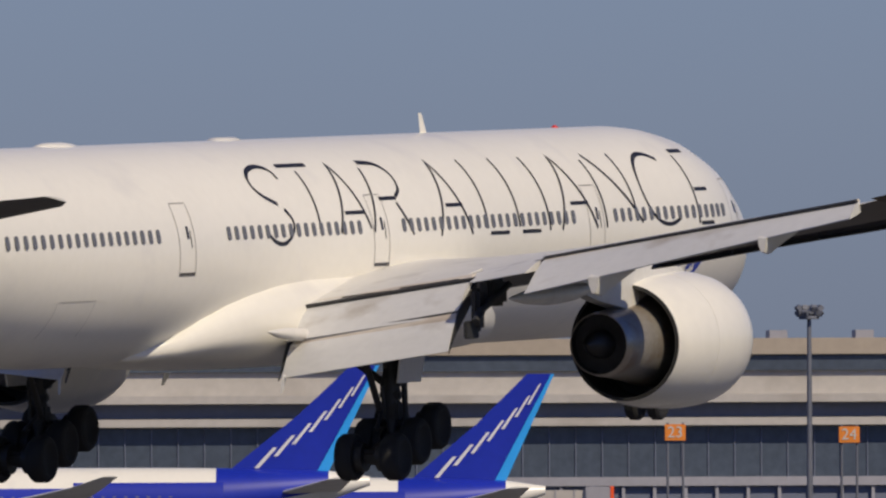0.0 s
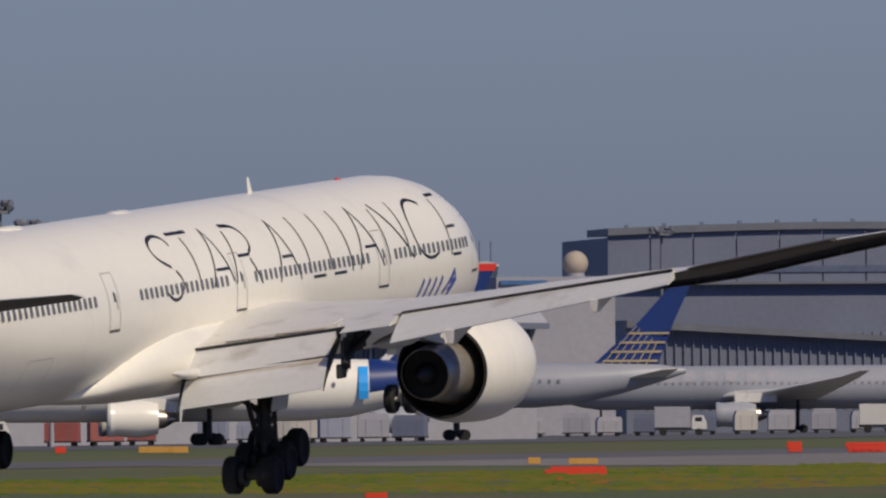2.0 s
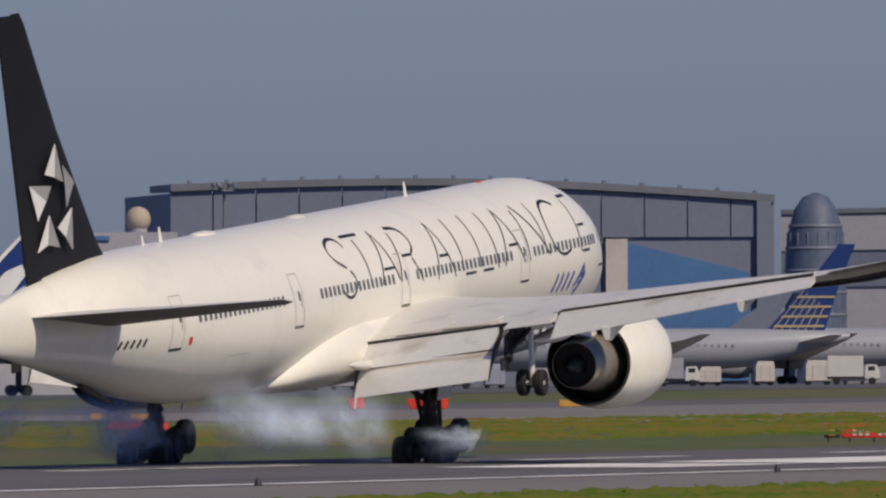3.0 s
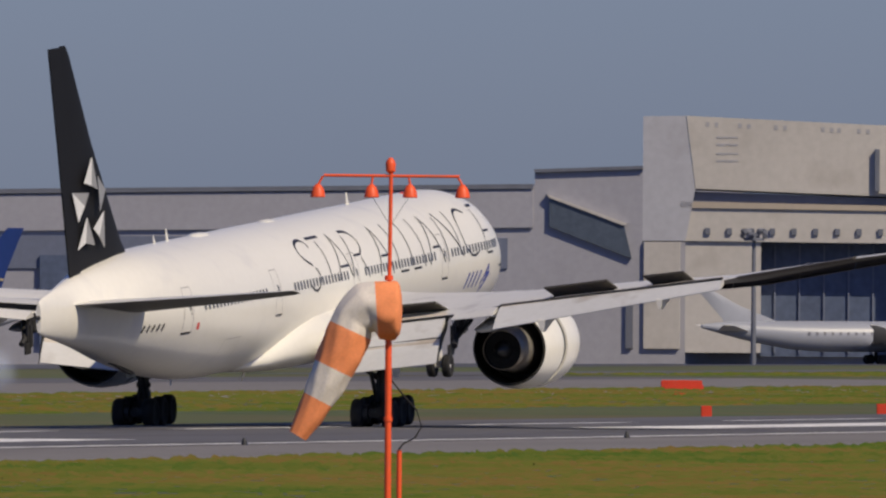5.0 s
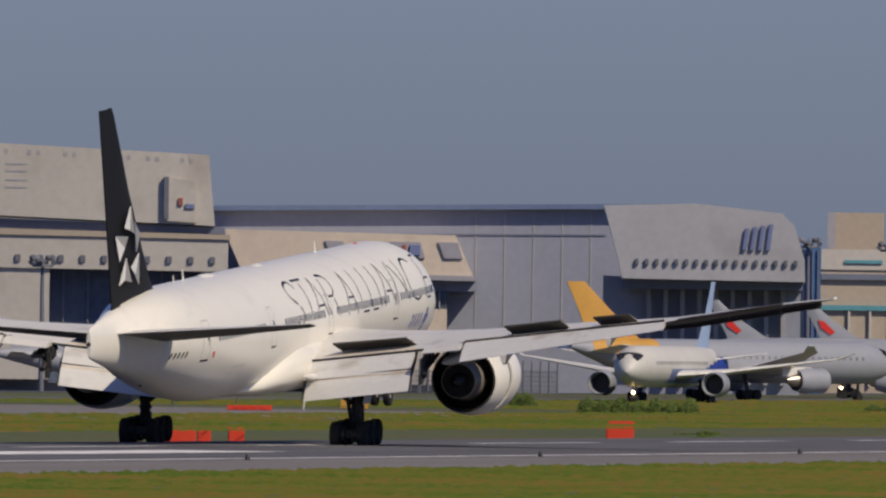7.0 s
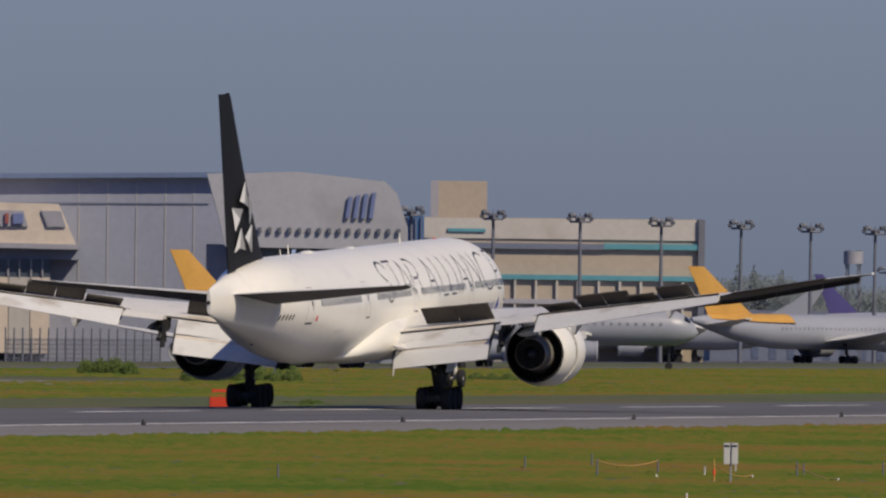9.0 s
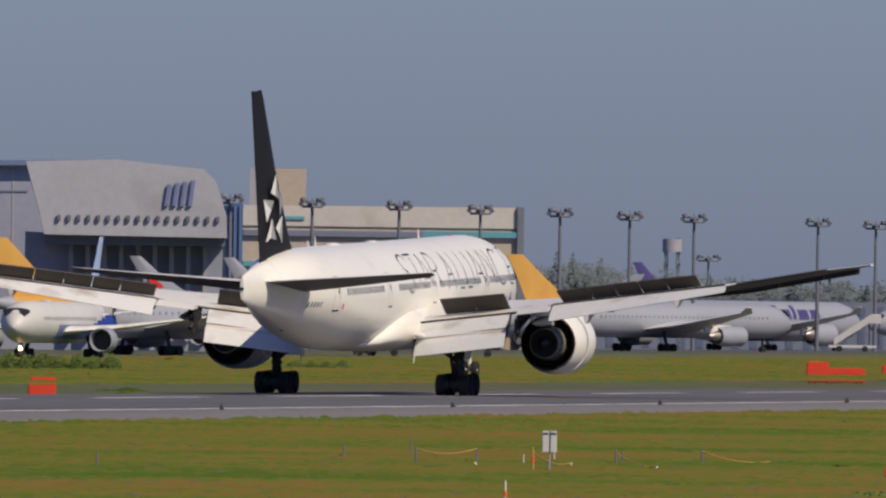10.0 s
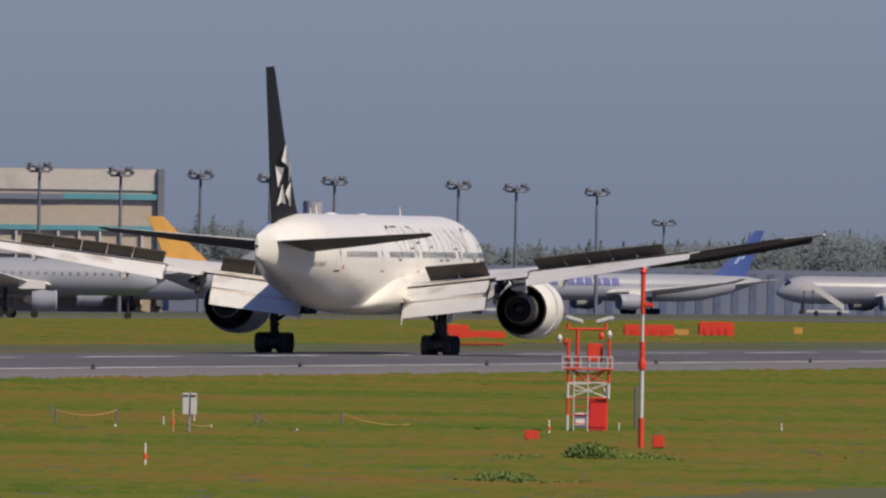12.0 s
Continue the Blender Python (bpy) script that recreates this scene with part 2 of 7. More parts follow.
def rod(a, b, r, k=10, bm=None, r2=None):
    a, b = Vector(a), Vector(b)
    q = (b - a).to_track_quat("Z", "Y").to_matrix()
    rings = []
    for p, rr in ((a, r), (b, r if r2 is None else r2)):
        rings.append([p + q @ Vector((rr * math.cos(2 * math.pi * i / k), rr * math.sin(2 * math.pi * i / k), 0)) for i in range(k)])
    return loft(rings, True, True, bm)


def tube(points, r, k=6):
    """One bent tube through the given points."""
    pts = [Vector(p) for p in points]
    rings = []
    for i, p in enumerate(pts):
        q = (pts[min(i + 1, len(pts) - 1)] - pts[max(i - 1, 0)]).to_track_quat("Z", "Y").to_matrix()
        rings.append([p + q @ Vector((r * math.cos(2 * math.pi * j / k), r * math.sin(2 * math.pi * j / k), 0)) for j in range(k)])
    return loft(rings)


def slab(points, thick, axis=2):
    """A flat outline made into a plate, thickened along one axis."""
    off = Vector((0, 0, 0))
    off[axis] = thick
    return loft([[Vector(p) for p in points], [Vector(p) + off for p in points]])


LEVELS = [(-3000, 0.0), (246, 0.0), (277, -0.9), (360, -0.35), (480, 0.0), (1300, -6.97), (5000, -6.97)]


def ground_z(y):
    """The airfield falls away gently behind the runway and towards the aprons."""
    for (ya, za), (yb, zb) in zip(LEVELS, LEVELS[1:]):
        if ya <= y <= yb:
            return za + (zb - za) * (y - ya) / (yb - ya)
    return 0.0


def polar(az, d, z=None):
    x, y = d * math.cos(radians(az)), d * math.sin(radians(az))
    return Vector((x, y, ground_z(y) if z is None else z))


def height(el, d):
    return EYE[2] + d * math.tan(radians(el))
# ---- ground ----
def sheet(name, x0, x1, y0, y1, z, material, label, category, step=400.0, kind="structure"):
    bm = bmesh.new()
    nx = max(1, int((x1 - x0) / step))
    ys = [y0] + [y for y, _ in LEVELS if y0 < y < y1] + [y1]
    rows = [[bm.verts.new((x0 + (x1 - x0) * i / nx, y, z + ground_z(y))) for i in range(nx + 1)] for y in ys]
    for lo, hi in zip(rows, rows[1:]):
        for i in range(nx):
            bm.faces.new((lo[i], lo[i + 1], hi[i + 1], hi[i]))
    return tagged(part(name, bm, material, smooth=False), label, category, kind=kind)


def build_ground():
    bm = bmesh.new()
    ys = [-2500, 0, 60, 120, 160, 188, 246, 277, 300, 360, 420, 480, 700, 1000, 1300, 4900]
    xs = list(range(-2500, 4901, 370))
    grid = [[bm.verts.new((x, y, ground_z(y))) for x in xs] for y in ys]
    for a, b in zip(grid, grid[1:]):
        for i in range(len(xs) - 1):
            bm.faces.new((a[i], a[i + 1], b[i + 1], b[i]))
    tagged(part("ground", bm, M["grass"], smooth=False), "mown green and straw-brown airfield grass", "ground", kind="structure")
    sheet("shoulder", -1500, 4500, 188.5, 276, 0.02, M["shoulder"], "pale worn asphalt runway shoulder", "shoulder")
    sheet("runway", -1500, 4500, 207, 270, 0.03, M["asphalt"], "dark rubber-streaked asphalt runway", "runway")
    sheet("taxiway", -1500, 1650, 405, 428, 0.03, M["asphalt"], "dark asphalt parallel taxiway", "taxiway")
    sheet("taxiway", 1650, 4500, 430, 450, 0.03, M["asphalt"], "dark asphalt parallel taxiway", "taxiway")
    sheet("exit_taxiway", 1150, 1650, 345, 405, 0.025, M["shoulder"], "grey asphalt exit taxiway", "taxiway")
    sheet("apron", -1500, 4500, 481, 1290, 0.03, M["concrete"], "pale concrete airport apron", "apron")
    sheet("side_stripe", -1000, 3500, 207.5, 208.8, 0.045, M["line"], "worn white runway side stripe", "marking")
    for x0, x1, y0, y1 in ((722, 784, 217, 226), (888, 948, 220, 226)):
        sheet("touchdown_bar", x0, x1, y0, y1, 0.045, M["line"], "thick white touchdown zone bar", "marking")
    for i in range(36):
        x = 355 + 50 * i
        tagged(sheet("centre_dash", x, x + 30, 234.5, 235.6, 0.045, M["line"], "white runway centre line dash", "marking"), group="runway centre dashes")
    for i in range(60):
        x = 400 + 20 * i
        tagged(part("edge_light", spin([(0.02, 0.13), (0.14, 0.11), (0.26, 0.07), (0.3, 0.03)], 10, "z", (x * 1.0, 206.2, 0)), M["strut"]), "small dark runway edge lamp", "edge lamp", "runway edge lamps") if i % 3 == 0 else None


build_ground()

# ---- the landing airliner ----
ZC, RAD = 6.0, 3.1
plane = thing("airliner", "white twin-engine wide-body airliner with black fin", "airliner", pose(700, RUNWAY_Y, 0))

BODY = [(37.1, 5.10, 4.95, 0.06), (36.9, 5.55, 4.55, 0.5), (36.4, 6.05, 4.15, 0.95), (35.4, 6.85, 3.68, 1.55), (34, 7.75, 3.28, 2.18),
        (32.5, 8.42, 3.05, 2.62), (31, 8.82, 2.96, 2.88), (29.5, 9.02, 2.91, 3.03), (28, 9.1, 2.9, 3.1), (20, 9.1, 2.9, 3.1), (10, 9.1, 2.9, 3.1),
        (0, 9.1, 2.9, 3.1), (-8, 9.1, 2.9, 3.1), (-13, 9.1, 2.92, 3.1), (-16, 9.1, 3.06, 3.06), (-19, 9.1, 3.36, 2.95), (-22, 9.08, 3.8, 2.74),
        (-25, 9.03, 4.3, 2.32), (-28, 8.8, 4.82, 1.7), (-30.5, 8.52, 5.25, 1.16), (-33, 8.2, 5.66, 0.66), (-35, 7.92, 5.98, 0.33), (-36.3, 7.72, 6.2, 0.18), (-36.6, 7.6, 6.32, 0.11)]


def body_row(x):
    for a, b in zip(BODY, BODY[1:]):
        if b[0] <= x <= a[0]:
            t = (a[0] - x) / (a[0] - b[0])
            return [a[i] + (b[i] - a[i]) * t for i in range(4)]
    return BODY[0] if x > 0 else BODY[-1]


def side_y(x, z, lift=0.01):
    """The starboard skin at a station and a height."""
    _, zt, zb, w = body_row(x)
    zc, h = (zt + zb) / 2, (zt - zb) / 2
    return -(w * math.sqrt(max(0.0, 1 - ((z - zc) / h) ** 2)) + lift)


def skin_stroke(pts, width, side=1, lift=0.012, bm=None):
    """A painted stroke that follows the fuselage skin; points of (station, height)."""
    bm = bm or bmesh.new()
    fine = []
    for (x0, z0), (x1, z1) in zip(pts, pts[1:]):
        k = max(2, int(math.hypot(x1 - x0, z1 - z0) / 0.18))
        fine += [(x0 + (x1 - x0) * i / k, z0 + (z1 - z0) * i / k) for i in range(k)]
    fine.append(pts[-1])
    rows = []
    for i, (x, z) in enumerate(fine):
        xa, za = fine[max(0, i - 1)]
        xb, zb = fine[min(len(fine) - 1, i + 1)]
        n = Vector((-(zb - za), xb - xa)).normalized() * width / 2
        rows.append([bm.verts.new((x + s * n.x, side * side_y(x + s * n.x, z + s * n.y, lift), z + s * n.y)) for s in (-1, 1)])
    for a, b in zip(rows, rows[1:]):
        bm.faces.new((a[0], a[1], b[1], b[0]))
    return bm


def build_fuselage():
    rings = []
    for a, b in zip(BODY, BODY[1:]):
        k = max(1, int((a[0] - b[0]) / 1.5))
        for i in range(k):
            rings.append(oval(*[a[j] + (b[j] - a[j]) * i / k for j in range(4)], k=64))
    rings.append(oval(*BODY[-1], k=64))
    part("fuselage", loft(rings), M["white"], plane)
    belly = [(17, 3.8, 2.95, 0.8), (15, 4.6, 2.82, 2.2), (12, 5.2, 2.72, 3.2), (8, 5.5, 2.66, 3.60), (4, 5.6, 2.62, 3.68), (0, 5.6, 2.62, 3.58),
             (-2, 5.5, 2.64, 3.46), (-3.6, 5.3, 2.66, 3.28), (-5, 5.0, 2.72, 3.1), (-6.3, 4.55, 2.8, 2.8), (-7.4, 4.0, 2.86, 2.3), (-8.3, 3.5, 2.95, 1.5), (-8.9, 3.2, 3.0, 0.6)]
    part("wing_body_fairing", loft([oval(*s, k=48, power=2.5) for s in belly]), M["white"], plane)
    # auxiliary power outlet and small aerials
    part("tail_outlet", spin([(-36.7, 0.10), (-36.55, 0.11), (-36.5, 0.08)], 14, centre=(0, 0, 6.95)), M["duct"], plane)
    for x, hgt, ch in ((15.08, 0.62, 0.5), (-15.65, 0.62, 0.45), (-17.75, 0.42, 0.35)):
        zt = body_row(x)[1] - 0.05
        part("aerial", loft([[(x + ch * c, 0.03 * s, zt) for c, s in ((0.5, 0), (0, 1), (-0.5, 0), (0, -1))],
                             [(x - 0.25 + ch * 0.45 * c, 0.012 * s, zt + hgt) for c, s in ((0.5, 0), (0, 1), (-0.5, 0), (0, -1))]]), M["white"], plane, "thin blade aerial")
    part("aerial_dome", loft([oval(-10.5 + d, 9.06 + 0.15 * h, 8.9, 0.32 * h + 0.05, 20) for d, h in ((1.2, 0.05), (0.9, 0.7), (0.3, 1), (-0.6, 1), (-1.1, 0.6), (-1.3, 0.05))]), M["white"], plane)
    part("aerial_dome", loft([oval(0.9 + d, 9.08 + 0.1 * h, 8.9, 0.3 * h + 0.05, 16) for d, h in ((0.9, 0.05), (0.5, 1), (-0.5, 1), (-0.9, 0.05))]), M["wing"], plane)
    part("beacon", spin([(9.05, 0.14), (9.12, 0.1), (9.17, 0.04)], 12, "z", (24.7, 0, 0)), M["red"], plane, "red beacon lamp")
    # cabin windows
    pane = None
    for side in (1, -1):
        for x0, x1 in ((-20.0, -10.2), (-5.6, 3.7), (6.6, 19.2), (22.0, 31.0)):
            for i in range(int((x1 - x0) / 0.5334) + 1):
                x = x0 + 0.5334 * i
                z = 6.55
                _, zt, zb, w = body_row(x)
                m = Matrix.Translation((x, side * side_y(x, z, 0.012), z)) @ pose(0, 0, 0, -10 if side > 0 else 10)
                if pane is None:
                    bm = loft([[(0.13 * math.copysign(abs(math.cos(a)) ** 0.6, math.cos(a)), y, 0.2 * math.copysign(abs(math.sin(a)) ** 0.6, math.sin(a)))
                                for a in [2 * math.pi * j / 12 for j in range(12)]] for y in (-0.01, 0.01)])
                    pane = part("cabin_window", bm, M["cabin_pane"], plane, "", False, m)
                else:
                    share("cabin_window", pane, m, plane)
    for x in (-22.1, -8.5, 4.95, 20.55, 31.9):
        for side in (1, -1):
            w = 0.53
            bm = skin_stroke([(x - w, 5.5), (x - w, 7.45), (x + w, 7.45), (x + w, 5.5)], 0.035, side)
            d = part("cabin_door", bm, M["door_line"], plane, "cabin door with thin dark seam")
            part("sill", skin_stroke([(x - w, 5.46), (x + w, 5.46)], 0.09, side, 0.02), M["window"], d, "dark door sill")
            part("door_window", skin_stroke([(x + 0.1, 6.45), (x + 0.1, 6.8)], 0.14, side, 0.015), M["window"], d)
            part("handle", skin_stroke([(x + 0.28, 6.2), (x + 0.28, 6.7)], 0.05, side, 0.015), M["letter"], d)
    for x0, x1, z in ((-16.5, -14.2, 4.85), (8.5, 11.5, 4.3)):
        part("cargo_door", skin_stroke([(x0, z - 1), (x0, z), (x1, z), (x1, z - 1)], 0.02), M["door_line"], plane)
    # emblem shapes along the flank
    arc = lambda cx, cz, rx, rz, a0, a1: [(cx + rx * math.cos(radians(a0 + (a1 - a0) * i / 14)), cz + rz * math.sin(radians(a0 + (a1 - a0) * i / 14))) for i in range(15)]
    lo, hi = 6.2, 8.33
    shapes = [[(-0.68, 8.0), (-0.75, 8.28), (-1.46, 8.4), (-2.46, 8.25), (-2.9, 7.91), (-2.6, 7.58), (-1.7, 7.30)], [(-1.4, 7.15), (-1.05, 6.9), (-1.0, 6.6), (-1.54, 6.23), (-2.13, 6.15), (-2.76, 6.35), (-3.0, 6.68)],
              [(0.92, 8.2), (0.75, 6.4)], [(2.15, 6.4), (3.4, 8.37), (4.3, 6.5)], [(4.5, 6.4), (5.4, 8.2)], [(5.6, 8.37), (6.77, 8.33), (7.24, 8.01), (7.12, 7.57), (6.63, 7.38)], [(6.5, 7.2), (7.25, 6.27)],
              [(9.2, lo), (10.35, hi), (11.45, lo)], [(12.6, lo + 0.14), (12.6, hi)], [(14.9, lo + 0.14), (14.9, hi)], [(17.1, lo), (17.1, hi)],
              [(18.0, lo), (19.2, hi), (20.6, lo)], [(21.3, lo), (21.3, hi - 0.15)], [(21.7, hi), (24.0, lo + 0.1)], [(23.6, lo + 0.4), (23.6, hi)],
              arc(26.0, 7.25, 1.55, 1.05, 55, 305), [(28.3, lo), (28.3, hi - 0.12)]]
    def rounded(s):
        """Corner-cut curve through a bent stroke."""
        for _ in range(3 if len(s) > 4 else 0):
            s = [s[0]] + [(a[0] + (b[0] - a[0]) * f, a[1] + (b[1] - a[1]) * f) for a, b in zip(s, s[1:]) for f in (0.25, 0.75)] + [s[-1]]
        return s
    for s in [rounded(s) for s in shapes]:
        part("emblem_stroke", skin_stroke(s, 0.115), M["letter"], plane, "thin dark emblem stroke")
    for x0, x1, z in ((-0.08, 2.0, 8.36), (2.7, 4.1, 6.97), (5.4, 6.6, 7.33), (9.9, 11.1, 7.06), (12.75, 14.1, lo), (15.05, 16.4, lo), (18.9, 20.2, 6.95), (28.4, 29.6, hi), (28.45, 29.5, 7.2), (28.45, 29.5, lo)):
        part("emblem_bar", skin_stroke([(x0, z), (x1, z)], 0.105), M["letter"], plane, "short dark emblem bar")
    for x in (24.7, 25.4, 26.1, 26.8):
        part("nose_emblem_bar", skin_stroke([(x, 4.75), (x + 0.45, 5.45)], 0.2), M["blue_mark"], plane, "slanted blue emblem bar")
    part("nose_emblem_bar", skin_stroke([(27.7, 4.65), (28.8, 5.5)], 0.62), M["blue_mark"], plane, "slanted blue emblem bar")
    part("flag_disc", skin_stroke([(-20.95, 5.7), (-20.66, 5.7)], 0.3), M["red"], plane, "small red flag disc")
    for i in range(5):
        part("registration_bar", skin_stroke([(-26.6 + 0.45 * i, 5.72), (-26.45 + 0.45 * i, 6.02)], 0.17), M["letter"], plane, "dark registration bar")


def foil(x_le, x_te, y, z_te, inc, thick, k=14, lift=1.0):
    """A wing section: leading and trailing edge, incidence in degrees, thickness as a share of the chord."""
    c = x_le - x_te
    up, dn = [], []
    for i in range(k + 1):
        t = (1 - math.cos(math.pi * i / k)) / 2
        yt = 5 * thick * (0.2969 * math.sqrt(t) - 0.126 * t - 0.3516 * t * t + 0.2843 * t ** 3 - 0.098 * t ** 4)
        cam_line = 0.02 * 4 * t * (1 - t)
        x = x_le - c * t
        z0 = z_te + (x - x_te) * math.tan(radians(inc))
        up.append((x, y, z0 + c * (cam_line + lift * yt)))
        dn.append((x, y, z0 + c * (cam_line - 0.85 * yt)))
    return up + dn[::-1][:-1]


WING = [(2.0, 13.6, -1.0, 4.30, 2.6, 0.125), (3.4, 11.8, -1.2, 4.42, 2.6, 0.125), (6, 9.2, -1.7, 4.75, 2.2, 0.12), (9.6, 6.4, -2.7, 5.22, 1.5, 0.115),
        (12, 4.8, -3.8, 5.60, 0.4, 0.11), (17.5, 1.1, -5.7, 6.42, -0.6, 0.105), (22.9, -2.7, -7.5, 7.16, -2.4, 0.10), (23.7, -3.2, -7.7, 7.32, -3.2, 0.10), (29.3, -6.9, -9.4, 8.30, -3.6, 0.10),
        (30.8, -8.1, -9.9, 8.52, -3.4, 0.10), (32.1, -9.5, -10.3, 8.69, -3.0, 0.09)]


def strip(y0, a0, b0, y1, a1, b1, thick, s):
    """A control surface between two span stations; a is its leading, b its trailing edge, as (x, z)."""
    rings = []
    for f in (0, 0.25, 0.5, 0.75, 1):
        y = y0 + (y1 - y0) * f
        a = Vector((a0[0] + (a1[0] - a0[0]) * f, a0[1] + (a1[1] - a0[1]) * f))
        b = Vector((b0[0] + (b1[0] - b0[0]) * f, b0[1] + (b1[1] - b0[1]) * f))
        d = b - a
        n = Vector((-d.y, d.x)).normalized()
        if n.y < 0:
            n = -n
        pr = [(0, 0), (0.04, 0.5), (0.2, 0.9), (0.5, 0.75), (1, 0.06), (1, -0.06), (0.5, -0.35), (0.15, -0.5), (0.03, -0.3)]
        rings.append([(*[(a + d * u + n * thick * v)[0:1]][0], s * y, (a + d * u + n * thick * v)[1]) for u, v in pr])
    return loft(rings)


SPOILERS = []
WING_PARTS = []


def canoe(y, x0, x1, z0, z1, w, h, s):
    bm = loft([oval(x0 + (x1 - x0) * t, z0 + (z1 - z0) * t + h * r * 0.7, z0 + (z1 - z0) * t - h * r, w * r + 0.01, 16)
               for t, r in ((0, 0.05), (0.1, 0.55), (0.3, 0.95), (0.55, 1), (0.8, 0.66), (0.95, 0.25), (1, 0.04))])
    bmesh.ops.translate(bm, vec=(0, s * y, 0), verts=bm.verts)
    return bm


def wing_at(y):
    """The wing's section row at a span station."""
    for a, b in zip(WING, WING[1:]):
        if a[0] <= y <= b[0]:
            t = (y - a[0]) / (b[0] - a[0])
            return [a[j] + (b[j] - a[j]) * t for j in range(6)]


def wedge(y, k, s):
    """A flap track fairing that hangs below the outboard flap and ends in a narrow upright edge."""
    f = (y - 12) / 11
    x, z = -5.5 - 2.75 * f, 4.76 + 2.04 * f
    rows = []
    for dx, zt, zb, wt, wb in ((3.8, 0.85, 0.7, 0.05, 0.03), (2.6, 0.75, 0.15, 0.22, 0.12), (1.3, 0.5, -0.2, 0.24, 0.1), (0.4, 0.15, -0.5, 0.18, 0.07), (-0.1, 0.02, -0.42, 0.16, 0.05)):
        rows.append([(x + k * dx, s * y + k * side * w, z + k * h) for side, w, h in ((-1, wt, zt), (1, wt, zt), (1, wt * 0.8, (zt + zb) / 2), (1, wb, zb), (-1, wb, zb), (-1, wt * 0.8, (zt + zb) / 2))])
    return loft(rows)


def slat(y0, y1, s):
    """A curved slat run out before and below the leading edge."""
    rows = []
    for f in (0, 0.5, 1):
        y = y0 + (y1 - y0) * f
        _, le, te, zt, inc, _ = wing_at(y)
        z = zt + (le - te) * math.tan(radians(inc))
        rows.append([(le + dx, s * y, z + dz) for dx, dz in ((-0.02, 0.10), (0.25, 0.08), (0.46, -0.06), (0.54, -0.24), (0.42, -0.33), (0.16, -0.37), (0.10, -0.34), (0.26, -0.24), (0.28, -0.1))])
    return loft(rows)


def build_wing(s):
    rows = []
    for a, b in zip(WING, WING[1:]):
        for i in range(3):
            rows.append([a[j] + (b[j] - a[j]) * i / 3 for j in range(6)])
    rows.append(WING[-1])
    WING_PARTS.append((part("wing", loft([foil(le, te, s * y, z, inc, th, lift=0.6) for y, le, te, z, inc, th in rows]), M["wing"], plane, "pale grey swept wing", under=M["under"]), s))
    WING_PARTS.append((part("inboard_flap", strip(3.25, (-0.66, 4.30), (-2.2, 3.42), 9.1, (-2.10, 5.07), (-3.53, 4.15), 0.34, s), M["flap"], plane, "lowered inboard flap"), s))
    WING_PARTS.append((part("aft_flap", strip(3.4, (-1.97, 3.38), (-2.92, 2.40), 9.1, (-3.35, 4.10), (-4.26, 3.15), 0.2, s), M["flap"], plane, "lowered aft flap"), s))
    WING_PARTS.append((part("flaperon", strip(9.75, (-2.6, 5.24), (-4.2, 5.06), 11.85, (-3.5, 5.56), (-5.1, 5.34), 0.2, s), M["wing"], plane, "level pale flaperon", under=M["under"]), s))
    WING_PARTS.append((part("outboard_flap", strip(12.0, (-3.7, 5.62), (-5.5, 4.76), 23.0, (-7.4, 7.12), (-8.25, 6.8), 0.26, s), M["flap"], plane, "lowered outboard flap"), s))
    # The aileron takes the spoilers' shade-darkened underside colour.
    WING_PARTS.append((part("aileron", strip(23.8, (-7.45, 7.27), (-8.6, 7.36), 29.4, (-9.25, 8.27), (-10.15, 8.36), 0.12, s), M["spoiler"], plane, "dark aileron"), s))
    for y0, a0, b0, y1, a1, b1, th, k in ((3.55, (-0.7, 4.34), (-2.2, 3.42), 9.1, (-2.10, 5.07), (-3.53, 4.15), 0.34, 0.5), (3.55, (-2.0, 3.40), (-2.95, 2.42), 9.1, (-3.35, 4.10), (-4.26, 3.15), 0.2, 0.42), (12.0, (-3.7, 5.62), (-5.5, 4.76), 23.0, (-7.4, 7.12), (-8.25, 6.8), 0.26, 0.45)):
        rear = lambda a, b: (a[0] + (b[0] - a[0]) * k, a[1] + (b[1] - a[1]) * k + th * 0.62)
        front = lambda a: (a[0] - 0.02, a[1] + th * 0.55)
        WING_PARTS.append((part("flap_nose_skin", strip(y0 + 0.03, front(a0), rear(a0, b0), y1 - 0.03, front(a1), rear(a1, b1), 0.12, s), M["flap_cream"], plane, "worn cream flap nose skin"), s))
    # Black rods added to draw the dark flap gaps.
    for ya, xa, za, yb, xb, zb in ((3.2, -1.2, 4.36, 9.6, -2.75, 5.19), (12.0, -4.02, 5.73, 23.0, -7.75, 7.27), (3.55, -2.12, 3.50, 9.1, -3.45, 4.22), (9.6, -2.75, 5.19, 12.0, -3.95, 5.68)):
        WING_PARTS.append((part("flap_seal", rod((xa, s * ya, za), (xb, s * yb, zb), 0.06, 8), M["duct"], plane, "black line drawn for a flap gap"), s))
    for y in (3.3, 9.15):
        f = (y - 3.55) / 5.95
        bm = slab([(-0.7 - 1.5 * f, s * y, 4.45 + 0.78 * f), (-2.2 - 1.42 * f, s * y, 3.55 + 0.78 * f), (-2.95 - 1.4 * f, s * y, 2.35 + 0.78 * f), (-2.6 - 1.4 * f, s * y, 2.75 + 0.78 * f), (-1.0 - 1.5 * f, s * y, 3.9 + 0.78 * f)], 0.04, 1)
        WING_PARTS.append((part("flap_end_plate", bm, M["duct"], plane, "dark flap end"), s))
